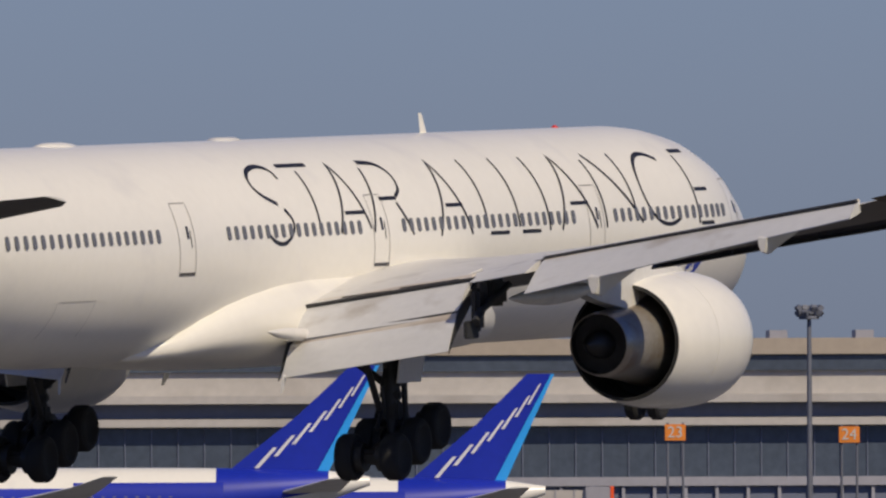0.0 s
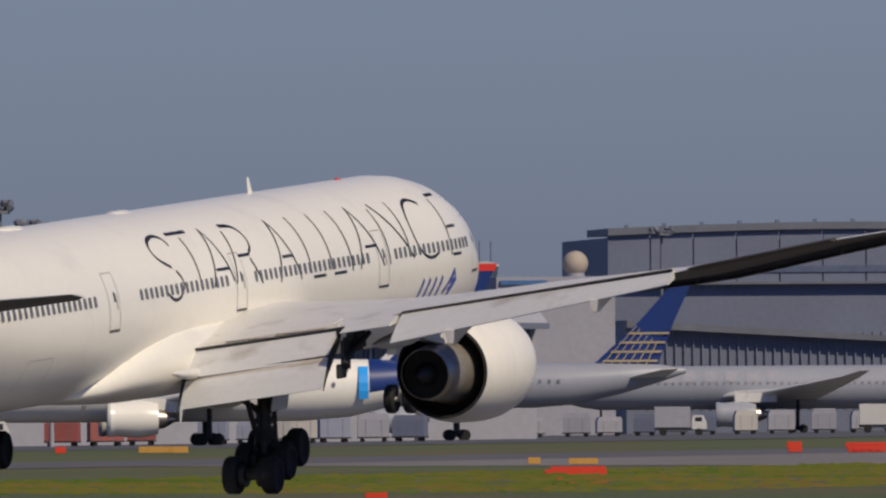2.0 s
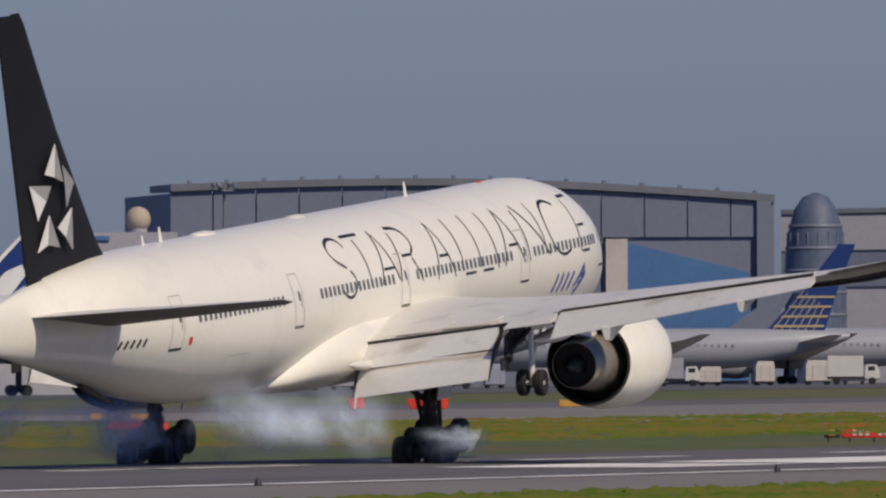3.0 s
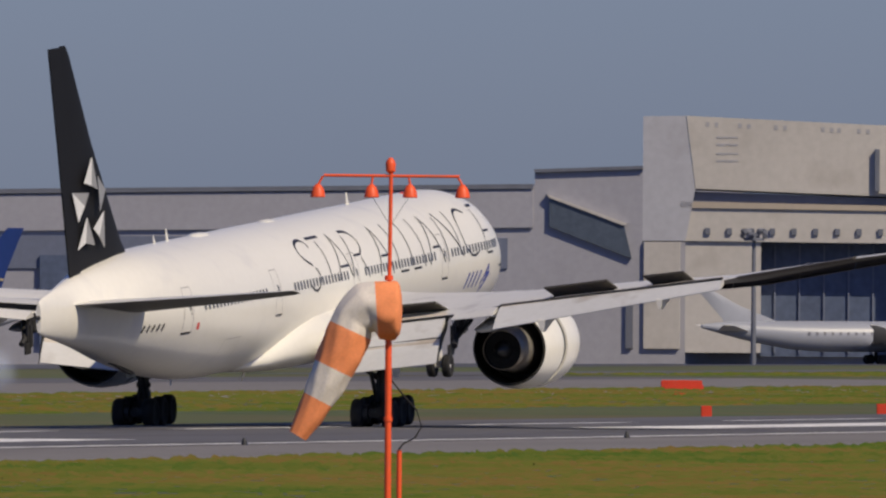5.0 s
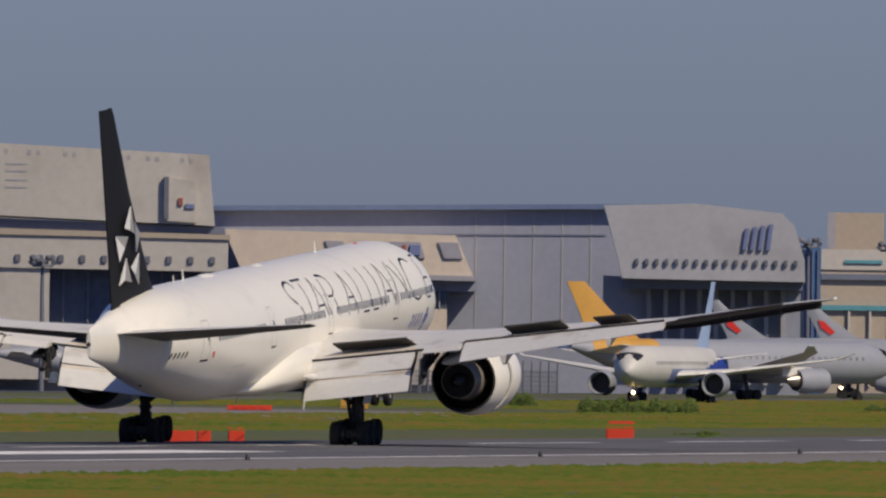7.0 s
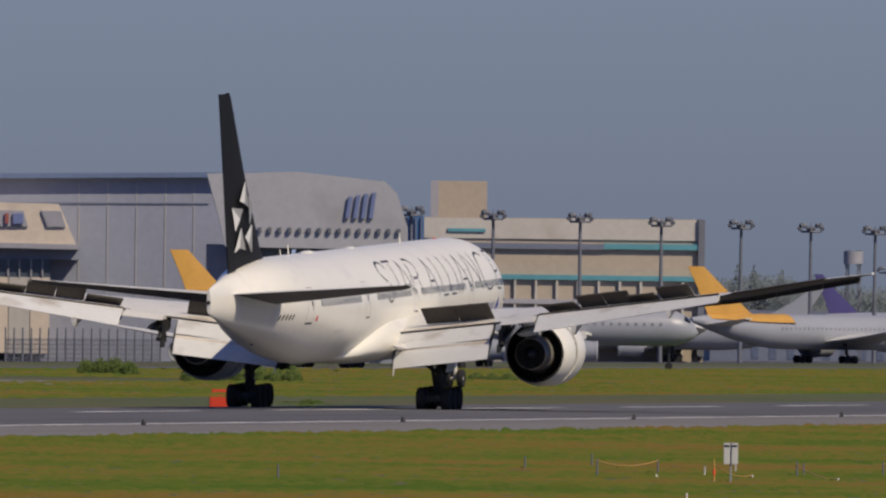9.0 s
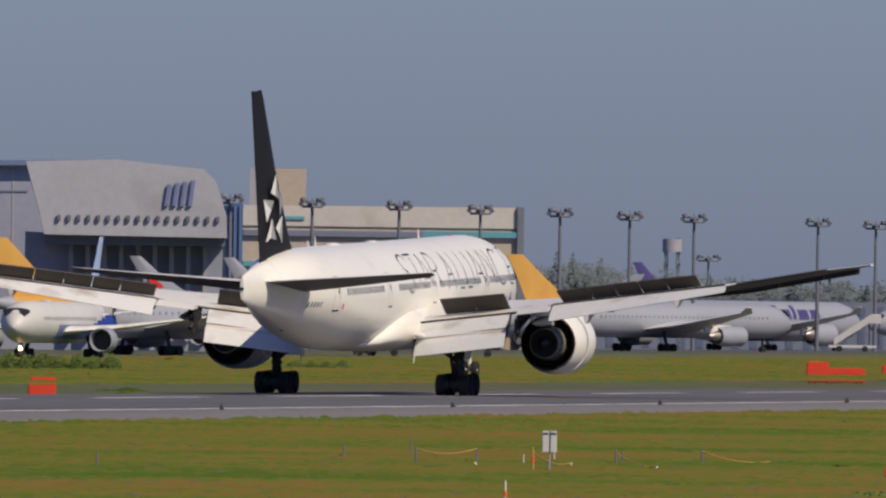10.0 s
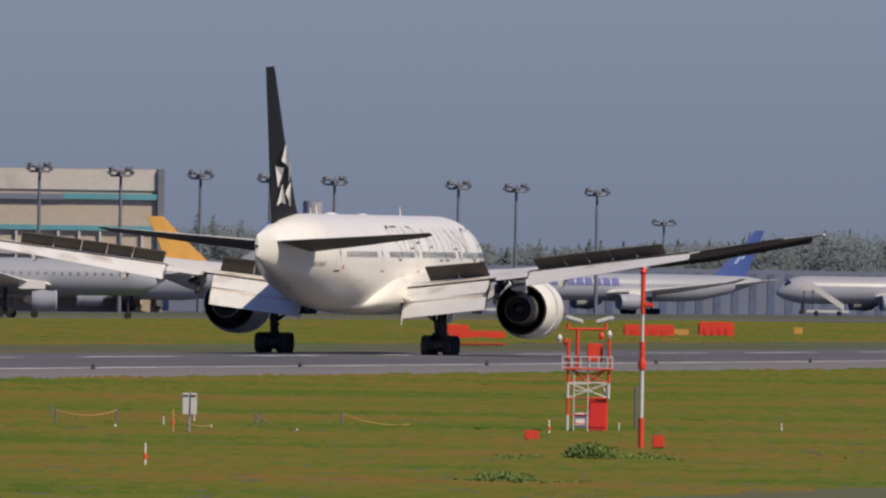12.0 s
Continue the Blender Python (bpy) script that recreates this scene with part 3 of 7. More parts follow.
    bm = loft([[(-2.75, s * 3.42, 2.55), (-2.95, s * 3.42, 2.5), (-2.95, s * 3.5, 2.5), (-2.75, s * 3.5, 2.55)], [(-3.0, s * 3.43, 2.0), (-3.06, s * 3.43, 2.0), (-3.06, s * 3.47, 2.0), (-3.0, s * 3.47, 2.0)]])
    WING_PARTS.append((part("flap_stay", bm, M["flap"], plane, "pale pointed flap stay"), s))
    bm = box(1.2, 0.4, 0.8, (-2.7, s * 9.85, 4.78), 0.12)
    box(0.5, 0.26, 1.2, (-3.6, s * 9.75, 4.3), 0.1, bm)
    rod((-2.3, s * 9.7, 5.1), (-4.2, s * 9.95, 3.95), 0.13, 10, bm)
    rod((-2.6, s * 10.3, 5.0), (-3.9, s * 9.9, 4.2), 0.1, 10, bm)
    box(0.9, 0.1, 0.5, (-4.0, s * 9.72, 3.75), 0.03, bm)
    WING_PARTS.append((part("flap_linkage", bm, M["duct"], plane, "dark exposed flap linkage"), s))
    for y, x0, x1, z0, z1, w, h in ((3.75, -1.0, -4.6, 3.6, 3.75, 0.2, 0.22), (10.7, 2.5, -3.6, 4.8, 4.6, 0.3, 0.34)):
        WING_PARTS.append((part("flap_fairing", canoe(y, x0, x1, z0, z1, w, h, s), M["wing"], plane, "canoe-shaped flap track fairing"), s))
    for y, k in ((14.4, 1.0), (20.1, 0.85)):
        WING_PARTS.append((part("flap_fairing", wedge(y, k, s), M["wing"], plane, "wedge-shaped flap track fairing"), s))
    # Slat backs use the same grey with shade painted in.
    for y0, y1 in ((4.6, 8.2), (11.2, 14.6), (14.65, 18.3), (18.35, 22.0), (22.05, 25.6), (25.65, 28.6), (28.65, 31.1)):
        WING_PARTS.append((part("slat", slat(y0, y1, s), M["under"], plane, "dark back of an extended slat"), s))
    for i, (y0, y1, late) in enumerate(((4.8, 6.8, 0), (6.85, 8.9, 0), (12.4, 14.35, 1), (14.4, 15.95, 0), (16.0, 17.55, 0), (17.6, 19.25, 1), (19.3, 21.3, 0))):
        a, b = wing_at(y0), wing_at(y1)
        ch = 1.15 if y0 < 10 else 0.95
        rise = lambda r: (r[1] - r[2]) * 0.027 + 0.015
        p0 = Vector((a[2] + ch + 0.12, s * y0, a[3] + rise(a)))
        p1 = Vector((b[2] + ch + 0.12, s * y1, b[3] + rise(b)))
        axis = (p1 - p0).normalized()
        back_way = Vector((-1, 0, 0)) - axis * Vector((-1, 0, 0)).dot(axis)
        back_way.normalize()
        upn = axis.cross(back_way)
        if upn.z < 0:
            upn = -upn
        m = Matrix((back_way, axis, back_way.cross(axis))).transposed().to_4x4()
        m.translation = p0
        ln = (p1 - p0).length
        bm = loft([[(0, 0.02, -0.03), (ch, 0.02, -0.02), (ch, 0.02, 0.02), (0, 0.02, 0.03)], [(0, ln - 0.02, -0.03), (ch, ln - 0.02, -0.02), (ch, ln - 0.02, 0.02), (0, ln - 0.02, 0.03)]])
        sp = part("spoiler", bm, M["wing"], plane, "grey spoiler panel", False, m)
        up_side = 1 if back_way.cross(axis).z > 0 else -1
        # Underside plate: dark grey paint plus painted shade.
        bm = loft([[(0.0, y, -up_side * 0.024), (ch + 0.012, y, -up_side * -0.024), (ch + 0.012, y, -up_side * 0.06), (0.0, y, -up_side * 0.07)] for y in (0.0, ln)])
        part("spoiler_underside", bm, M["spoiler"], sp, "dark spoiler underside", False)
        turn = 1 if (back_way.cross(axis)).z > 0 else -1
        SPOILERS.append((sp, m, late, y0 < 10, turn, s, math.degrees(math.atan2(rise(a) - 0.05, ch))))
    WING_PARTS.append((part("navigation_lamp", spin([(0, 0.02), (0.06, 0.08), (0.3, 0.08), (0.4, 0.02)], 10, "x", (-9.6, s * 32.05, 8.68)), M["silver"], plane), s))


SLEEVES = []


def build_engine(s):
    c = Vector((0, s * 9.72, 3.12))
    eng = thing("engine", "", "", Matrix.Translation(c))
    eng.parent = plane
    outer = [(9.3, 1.93), (9.6, 1.95), (10.4, 1.97), (11.2, 1.94), (11.8, 1.86), (12.2, 1.75), (12.3, 1.67), (12.2, 1.60), (11.8, 1.55), (11.2, 1.58), (10.2, 1.63), (9.3, 1.65)]
    part("fan_cowl", spin(outer, 56, closed_profile=True), M["white"], eng, "white fan cowl")
    part("fan_disc", spin([(11.1, 1.6), (11.0, 1.61), (11.0, 0.4), (11.6, 0.02)][:2] + [(10.95, 1.58)], 40), M["duct"], eng)
    part("cascade", spin([(9.4, 1.84), (8.3, 1.80), (8.3, 1.66), (9.4, 1.68)], 56, closed_profile=True), M["duct"], eng, "dark reverser cascade")
    sleeve = part("reverser_sleeve", spin([(9.28, 1.93), (8.6, 1.91), (7.8, 1.83), (7.2, 1.73), (6.92, 1.66), (6.92, 1.62), (7.4, 1.66), (8.2, 1.7), (9.28, 1.85)], 56, closed_profile=True), M["white"], eng, "white translating reverser sleeve")
    SLEEVES.append(sleeve)
    part("sleeve_lining", spin([(9.0, 1.70), (8.0, 1.66), (7.2, 1.645), (6.95, 1.668), (6.90, 1.664), (6.90, 1.57), (8.0, 1.58), (9.0, 1.6)], 56, closed_profile=True), M["duct"], sleeve, "dark duct lining")
    part("duct_bulkhead", spin([(8.9, 1.64), (8.8, 1.64)], 48), M["duct"], eng)
    part("core_cowl", spin([(8.8, 1.30), (8.0, 1.24), (7.2, 1.12), (6.4, 1.03), (5.7, 0.96), (5.3, 0.92), (5.3, 0.88), (6.0, 0.9), (7.0, 0.92)], 44, closed_profile=False), M["core"], eng, "pale metal core cowl")
    part("core_nozzle", spin([(5.36, 0.935), (5.02, 0.885), (5.02, 0.855), (5.36, 0.90)], 44, closed_profile=True), M["metal"], eng, "bronze nozzle ring")
    part("core_liner", spin([(5.34, 0.89), (5.06, 0.85), (5.06, 0.83), (5.34, 0.82)], 40, closed_profile=True), M["duct"], eng)
    part("core_back", spin([(5.32, 0.88), (5.28, 0.88)], 40), M["duct"], eng)
    part("exhaust_plug", spin([(5.3, 0.42), (4.9, 0.38), (4.5, 0.25), (4.15, 0.05)], 30), M["strut"], eng, "dark exhaust cone")
    py = loft([[(11.2, -0.1, 1.8), (11.2, 0.1, 1.8), (11.0, 0.08, 2.05), (11.0, -0.08, 2.05)],
               [(9.2, -0.26, 1.7), (9.2, 0.26, 1.7), (8.0, 0.24, 2.5), (8.0, -0.24, 2.5)],
               [(6.6, -0.3, 0.95), (6.6, 0.3, 0.95), (5.0, 0.28, 2.45), (5.0, -0.28, 2.45)],
               [(4.6, -0.2, 1.25), (4.6, 0.2, 1.25), (2.2, 0.2, 2.4), (2.2, -0.2, 2.4)],
               [(2.6, -0.05, 1.75), (2.6, 0.05, 1.75), (0.5, 0.05, 2.3), (0.5, -0.05, 2.3)]])
    part("pylon", py, M["wing"], eng, "grey engine pylon")
    part("strake", slab([(11.4, 1.25, 1.45), (10.0, 1.25, 1.45), (10.1, 1.6, 1.85), (11.0, 1.5, 1.75)], 0.03, 1), M["white"], eng)


def build_tail():
    def fin_row(z, le, te, th):
        r = foil(le, te, 0, 0, 0, th)
        return [(x, zz - 0.0 if abs(zz) < 9 else 0, z) for x, _, zz in [(p[0], 0, p[2] - 0.02 * (le - te) * 4 * ((le - p[0]) / (le - te)) * (1 - (le - p[0]) / (le - te))) for p in r]]
    rows = [(8.0, -20.4, -30.3, 0.07), (8.9, -22.5, -30.5, 0.07), (9.6, -23.5, -30.6, 0.068), (14, -27.9, -31.7, 0.07), (18.0, -31.3, -32.7, 0.08), (18.4, -31.8, -32.8, 0.06)]
    part("fin", loft([fin_row(*r) for r in rows]), M["black"], plane, "black vertical fin")
    rud = [(8.35, -30.3, -31.6), (14, -31.7, -33.2), (18.35, -32.75, -34.5)]
    part("rudder", loft([[(a, 0.15 - 0.009 * (z - 9), z), (b, 0.03, z), (b, -0.03, z), (a, -0.15 + 0.009 * (z - 9), z)] for z, a, b in rud]), M["black"], plane, "black rudder")

    def fin_y(x, z):
        t = (z - 9) / 9.3
        le, te = -22.5 - 8.8 * t, -32.4 - 2.1 * t
        c = le - te
        u = min(1, max(0, (le - x) / c))
        return -(0.46 - 0.021 * (z - 9)) * (0.35 + 0.65 * math.sin(math.pi * min(1, u * 1.25))) * 0.9 - 0.03
    kites = [[(-29.12, 13.45), (-28.37, 12.04), (-29.3, 12.25), (-30.2, 12.39)], [(-28.33, 12.64), (-26.92, 11.96), (-28.05, 11.11), (-28.1, 12.0)],
             [(-31.6, 12.05), (-29.64, 11.95), (-30.1, 11.4), (-30.79, 10.73)], [(-27.46, 11.04), (-27.51, 9.5), (-28.2, 10.0), (-28.97, 10.37)],
             [(-29.79, 10.88), (-28.82, 9.66), (-29.9, 9.8), (-30.81, 9.55)]]
    for side in (1, -1):
        for kt in kites:
            bm = loft([[(x, side * (fin_y(x, z) - dy), z) for x, z in kt] for dy in (0.0, 0.03)])
            kite = part("fin_emblem", bm, M["silver"], plane, "pale grey kite shape")
            bm = loft([[(x, side * (fin_y(x, z) - dy), z) for x, z in (kt[0], kt[1], kt[2])] for dy in (0.031, 0.037)])
            part("facet", bm, M["facet"], kite, "darker grey facet")
    for s in (1, -1):
        rows = [(0.4, -25.6, -33.0, 7.30, -5.6, 0.09), (1.6, -26.4, -33.2, 7.38, -5.6, 0.09), (6, -29.4, -33.8, 7.68, -6.0, 0.09), (10.2, -32.3, -34.4, 7.98, -6.6, 0.085), (10.7, -33.1, -34.5, 8.02, -6.6, 0.06)]
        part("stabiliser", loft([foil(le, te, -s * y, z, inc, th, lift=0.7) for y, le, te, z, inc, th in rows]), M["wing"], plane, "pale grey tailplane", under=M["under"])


BOGIES = []
SKID = []


def make_wheel(parent, r, w, at):
    h = w / 2
    wh = part("wheel", spin([(-h * 0.7, r * 0.55), (-h, r * 0.72), (-h * 0.95, r * 0.9), (-h * 0.6, r), (h * 0.6, r), (h * 0.95, r * 0.9), (h, r * 0.72), (h * 0.7, r * 0.55)], 28, "y"), M["tyre"], parent, "black rubber tyre", True, at)
    return wh


def build_gear():
    for s in (1, -1):
        g = thing("main_gear", "", "", Matrix.Translation((0, s * 5.49, 0)))
        g.parent = plane
        bm = rod((0, 0, 1.15), (0, 0, 3.9), 0.24, 16)
        rod((0, 0, 0.7), (0, 0, 1.3), 0.17, 14, bm)
        box(0.5, 0.55, 0.5, (0, 0, 1.4), 0.06, bm)
        rod((0.1, 0, 2.0), (2.4, 0, 3.6), 0.10, 10, bm)
        rod((0, -0.1 * s, 2.1), (-0.3, -2.0 * s, 3.5), 0.11, 10, bm)
        rod((-0.28, 0.1, 1.2), (-0.45, 0.1, 2.1), 0.06, 8, bm)
        rod((-0.45, 0.1, 2.1), (-0.2, 0.1, 2.6), 0.06, 8, bm)
        rod((0.25, 0.15, 1.0), (0.3, 0.15, 2.4), 0.05, 8, bm)
        part("strut", bm, M["strut"], g, "dark steel landing gear leg")
        bm = rod((0.32, 0.28 * s, 0.95), (0.22, 0.26 * s, 3.4), 0.09, 8)
        rod((-0.3, -0.2 * s, 1.3), (-1.7, -0.25 * s, 3.5), 0.1, 8, bm)
        box(0.34, 0.7, 0.3, (0.05, 0, 2.25), 0.05, bm)
        box(0.3, 0.62, 0.26, (-0.05, 0, 1.85), 0.05, bm)
        part("drag_brace", bm, M["strut"], g, "dark braces and actuators")
        bm = rod((0.2, 0.2 * s, 1.0), (0.9, 0.1 * s, 0.95), 0.07, 8)
        rod((-0.2, -0.2 * s, 1.5), (-1.1, 0, 0.9), 0.06, 8, bm)
        part("brake_rod", bm, M["strut"], g)
        door = loft([[(-0.9, s * 0.55, 2.2), (0.7, s * 0.55, 2.2), (0.9, s * 0.75, 3.7), (-0.9, s * 0.75, 3.7)], [(-0.9, s * 0.6, 2.2), (0.7, s * 0.6, 2.2), (0.9, s * 0.8, 3.7), (-0.9, s * 0.8, 3.7)]])
        part("gear_door", door, M["wing"], g, "grey gear door", False)
        bogie = thing("bogie", "", "", Matrix.Translation((0, 0, 0.72)))
        bogie.parent = g
        bm = box(3.1, 0.34, 0.36, (0, 0, 0), 0.08)
        for x in (-1.45, 0, 1.45):
            rod((x, -0.75, -0.02), (x, 0.75, -0.02), 0.13, 10, bm)
            box(0.35, 1.2, 0.4, (x, 0, -0.02), 0.1, bm)
            for y in (-0.36, 0.36):
                rod((x, y - 0.14, -0.05), (x, y + 0.14, -0.05), 0.42, 14, bm)
        part("bogie_beam", bm, M["strut"], bogie)
        first = None
        for x in (-1.45, 0, 1.45):
            for y in (-0.7, 0.7):
                m = Matrix.Translation((x, y, -0.05))
                if first is None:
                    first = make_wheel(bogie, 0.67, 0.53, m)
                else:
                    share("wheel", first, m, bogie)
        BOGIES.append(bogie)
    g = thing("nose_gear", "", "", Matrix.Translation((31.25, 0, 0.3)))
    g.parent = plane
    bm = rod((0, 0, 0.5), (0, 0, 3.0), 0.12, 12)
    rod((0, -0.5, 0.52), (0, 0.5, 0.52), 0.09, 10, bm)
    rod((0.05, 0, 1.4), (1.6, 0, 2.8), 0.07, 8, bm)
    part("strut", bm, M["wing"], g)
    w = make_wheel(g, 0.53, 0.38, Matrix.Translation((0, -0.36, 0.53)))
    share("wheel", w, Matrix.Translation((0, 0.36, 0.53)), g)
    for s in (1, -1):
        part("gear_door", box(1.6, 0.05, 0.7, (1.0, s * 0.55, 2.45), 0.01), M["white"], g)
    part("drain_mast", loft([[(-3.0, -0.02, 2.6), (-3.4, -0.02, 2.6), (-3.4, 0.02, 2.6), (-3.0, 0.02, 2.6)], [(-3.5, -0.01, 2.25), (-3.65, -0.01, 2.25), (-3.65, 0.01, 2.25), (-3.5, 0.01, 2.25)]]), M["white"], plane)
    skid = part("tail_skid", loft([[(x, -0.12, z), (x, 0.12, z), (x, 0.1, z - h), (x, -0.1, z - h)] for x, z, h in ((-25.9, 4.55, 0.16), (-25.2, 4.35, 0.24), (-23.0, 3.78, 0.2), (-21.9, 3.5, 0.08))]), M["strut"], plane, "dark lowered tail skid")
    SKID.append(skid)
    part("skid_strut", rod((-25.3, 0, 4.35), (-24.9, 0, 4.7), 0.1, 10), M["strut"], plane)


build_fuselage()
build_wing(1)
build_wing(-1)
build_engine(1)
build_engine(-1)
build_tail()
build_gear()


# ---- airport buildings ----
def prism(p0, p1, zb0, zb1, zt0, zt1, depth, bm=None, lean=0.0):
    """A block whose front runs from p0 to p1 in plan and whose body goes back from the eye; lean pushes the top back."""
    a, b = Vector((p0[0], p0[1])), Vector((p1[0], p1[1]))
    w = (b - a).normalized()
    n = Vector((-w.y, w.x))
    if n.dot(a) < 0:
        n = -n
    q = [a, b, b + n * depth, a + n * depth]
    t = [a + n * lean, b + n * lean, b + n * depth, a + n * depth]
    zb, zt = (zb0, zb1, zb1, zb0), (zt0, zt1, zt1, zt0)
    return loft([[(p.x, p.y, z) for p, z in zip(q, zb)], [(p.x, p.y, z) for p, z in zip(t, zt)]], bm=bm)


def between(az0, d0, az1, d1, f):
    """A point on the straight front between two bearings."""
    p, q = polar(az0, d0), polar(az1, d1)
    return p + (q - p) * f


def front_f(az0, d0, az1, d1, az):
    """How far along the front a bearing lies."""
    p, q = polar(az0, d0), polar(az1, d1)
    u = Vector((math.cos(radians(az)), math.sin(radians(az))))
    w = q - p
    den = w.x * u.y - w.y * u.x
    return (p.y * u.x - p.x * u.y) / den


class Hall:
    """A building with a straight front; faces are named by bearing and by elevation at the front."""

    def __init__(self, name, label, category, az0, d0, az1, d1, top0, top1, material, depth=60, lean=0.0, base=None):
        self.g = (az0, d0, az1, d1)
        self.root = thing(name, label, category, Matrix.Identity(4))
        p, q = polar(az0, d0), polar(az1, d1)
        zb0 = (p.z if base is None else height(base, d0)) - (0.5 if base is None else 0)
        zb1 = (q.z if base is None else height(base, d1)) - (0.5 if base is None else 0)
        self.wall = part("wall", prism(p, q, zb0, zb1, height(top0, d0), height(top1, d1), depth, lean=lean), material, self.root, "", False)

    def face(self, name, az0, az1, lo, hi, material, proud=0.4, deep=0.4, label="", lo1=None, hi1=None, lean=0.0):
        f0, f1 = front_f(*self.g, az0), front_f(*self.g, az1)
        p, q = between(*self.g, f0), between(*self.g, f1)
        w = Vector((q.x - p.x, q.y - p.y)).normalized()
        n = Vector((-w.y, w.x, 0))
        if n.dot(p) < 0:
            n = -n
        d0, d1 = math.hypot(p.x, p.y), math.hypot(q.x, q.y)
        p, q = p - n * proud, q - n * proud
        lo1, hi1 = lo if lo1 is None else lo1, hi if hi1 is None else hi1
        return part(name, prism(p, q, height(lo, d0), height(lo1, d1), height(hi, d0), height(hi1, d1), deep + proud, lean=lean), material, self.root, label, False)

    def outline(self, name, corners, material, proud=0.5, deep=0.5, label=""):
        """A panel with a free outline of (bearing, elevation) corners on the front."""
        front, back = [], []
        for az, el in corners:
            p = between(*self.g, front_f(*self.g, az))
            d = math.hypot(p.x, p.y)
            u = Vector((p.x, p.y, 0)).normalized()
            z = height(el, d)
            front.append(Vector((p.x, p.y, z)) - u * proud)
            back.append(Vector((p.x, p.y, z)) + u * deep)
        return part(name, loft([front, back]), material, self.root, label, False)

    def posts(self, name, az0, az1, count, lo, hi, material, width=0.004, proud=0.6):
        for i in range(count):
            a = az0 + (az1 - az0) * (i + 0.5) / count
            self.face(name, a + width / 2, a - width / 2, lo, hi, material, proud, 0.2)


M["faded"] = mat("faded grey marking", (0.33, 0.33, 0.345), 0.7, var=0.1)


def build_terminal():
    h = Hall("terminal_pier", "pale layered concrete terminal pier with dark glazing", "terminal", 24.9, 1960, 21.93, 1965, 0.40, 0.40, M["pale_wall"], 60, base=None)
    h.face("glass_band", 24.9, 21.95, 0.35, 0.392, M["glass"], 0.5)
    h.face("parapet", 24.9, 21.95, 0.395, 0.44, M["beige_wall"], 1.0)
    h.face("roof_slab", 24.9, 22.05, 0.262, 0.285, M["pale_wall"], 2.5)
    # Dark strip under the slab, its shade put into the colour.
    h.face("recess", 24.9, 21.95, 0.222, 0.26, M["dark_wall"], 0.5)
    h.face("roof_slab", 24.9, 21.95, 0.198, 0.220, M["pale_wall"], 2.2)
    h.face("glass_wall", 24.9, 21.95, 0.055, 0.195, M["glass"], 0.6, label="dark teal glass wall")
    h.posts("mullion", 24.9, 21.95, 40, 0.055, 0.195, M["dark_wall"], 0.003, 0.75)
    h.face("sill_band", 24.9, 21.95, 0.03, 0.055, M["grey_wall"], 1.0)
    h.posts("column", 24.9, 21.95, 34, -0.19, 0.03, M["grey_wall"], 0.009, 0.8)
    # Flat dark sheet behind the columns paints the shaded bays.
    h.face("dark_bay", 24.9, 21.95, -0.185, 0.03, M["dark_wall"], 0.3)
    h.posts("roof_plant", 23.2, 22.0, 5, 0.44, 0.462, M["grey_wall"], 0.05, -6)
    c = Hall("gate_block", "pale grey gate building with end wall painted as lit", "building", 21.97, 1830, 21.80, 1830, 0.236, 0.236, M["grey_wall"], 30)
    # Paler end strip: the light on it is put into the colour.
    c.face("lit_wall", 21.835, 21.80, 0.06, 0.215, M["pale_wall"], 0.4)
    c.face("recess", 21.97, 21.845, 0.045, 0.075, M["dark_wall"], 0.3)
    b = Hall("gate_lounge", "pale grey gate lounge with a long dark window", "building", 21.80, 1840, 20.62, 1842, 0.19, 0.17, M["grey_wall"], 40)
    b.face("roof_edge", 21.80, 20.95, 0.145, 0.19, M["pale_wall"], 1.0)
    b.face("glass_band", 21.53, 21.10, 0.098, 0.14, M["glass"], 0.5)
    b.posts("mullion", 21.53, 21.10, 12, 0.098, 0.14, M["grey_wall"], 0.003, 0.6)
    b.face("long_window", 21.62, 21.165, -0.042, 0.062, M["glass"], 0.5, label="long dark window band")
    b.posts("mullion", 21.62, 21.165, 18, -0.042, 0.062, M["dark_wall"], 0.0025, 0.56)
    # Dark sheet again painting the shade of the bays.
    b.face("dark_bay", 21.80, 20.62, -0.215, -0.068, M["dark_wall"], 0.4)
    b.posts("column", 21.80, 20.62, 18, -0.21, -0.068, M["grey_wall"], 0.007, 0.7)
    b.posts("drain_pipe", 21.13, 20.7, 7, -0.19, 0.05, M["mast"], 0.0022, 0.8)
    # the long hall with the thick pale roof
    t = Hall("terminal_hall", "long terminal hall with thick pale roof edge and dark glazing", "terminal", 21.45, 2040, 18.3, 2072, 0.17, 0.134, M["grey_wall"], 70)
    t.face("glass_wall", 21.4, 18.32, -0.03, 0.165, M["glass"], 0.5, label="dark glazed front", hi1=0.125, lo1=-0.03)
    t.posts("mullion", 21.4, 18.32, 110, -0.03, 0.14, M["dark_wall"], 0.0035, 0.8)
    t.posts("pier", 21.4, 18.32, 24, -0.03, 0.16, M["grey_wall"], 0.005, 1.0)
    t.face("eave", 20.9, 18.3, 0.158, 0.178, M["dark_wall"], 4.5, 10, "dark eave", lo1=0.122, hi1=0.139)
    t.face("roof_edge", 20.85, 18.3, 0.178, 0.250, M["lilac_wall"], 4.0, 12, "thick pale roof edge", lo1=0.139, hi1=0.197, lean=5)
    t.face("roof", 20.8, 18.3, 0.250, 0.275, M["dark_wall"], -4, 30, "grey roof", lo1=0.197, hi1=0.209, lean=8)
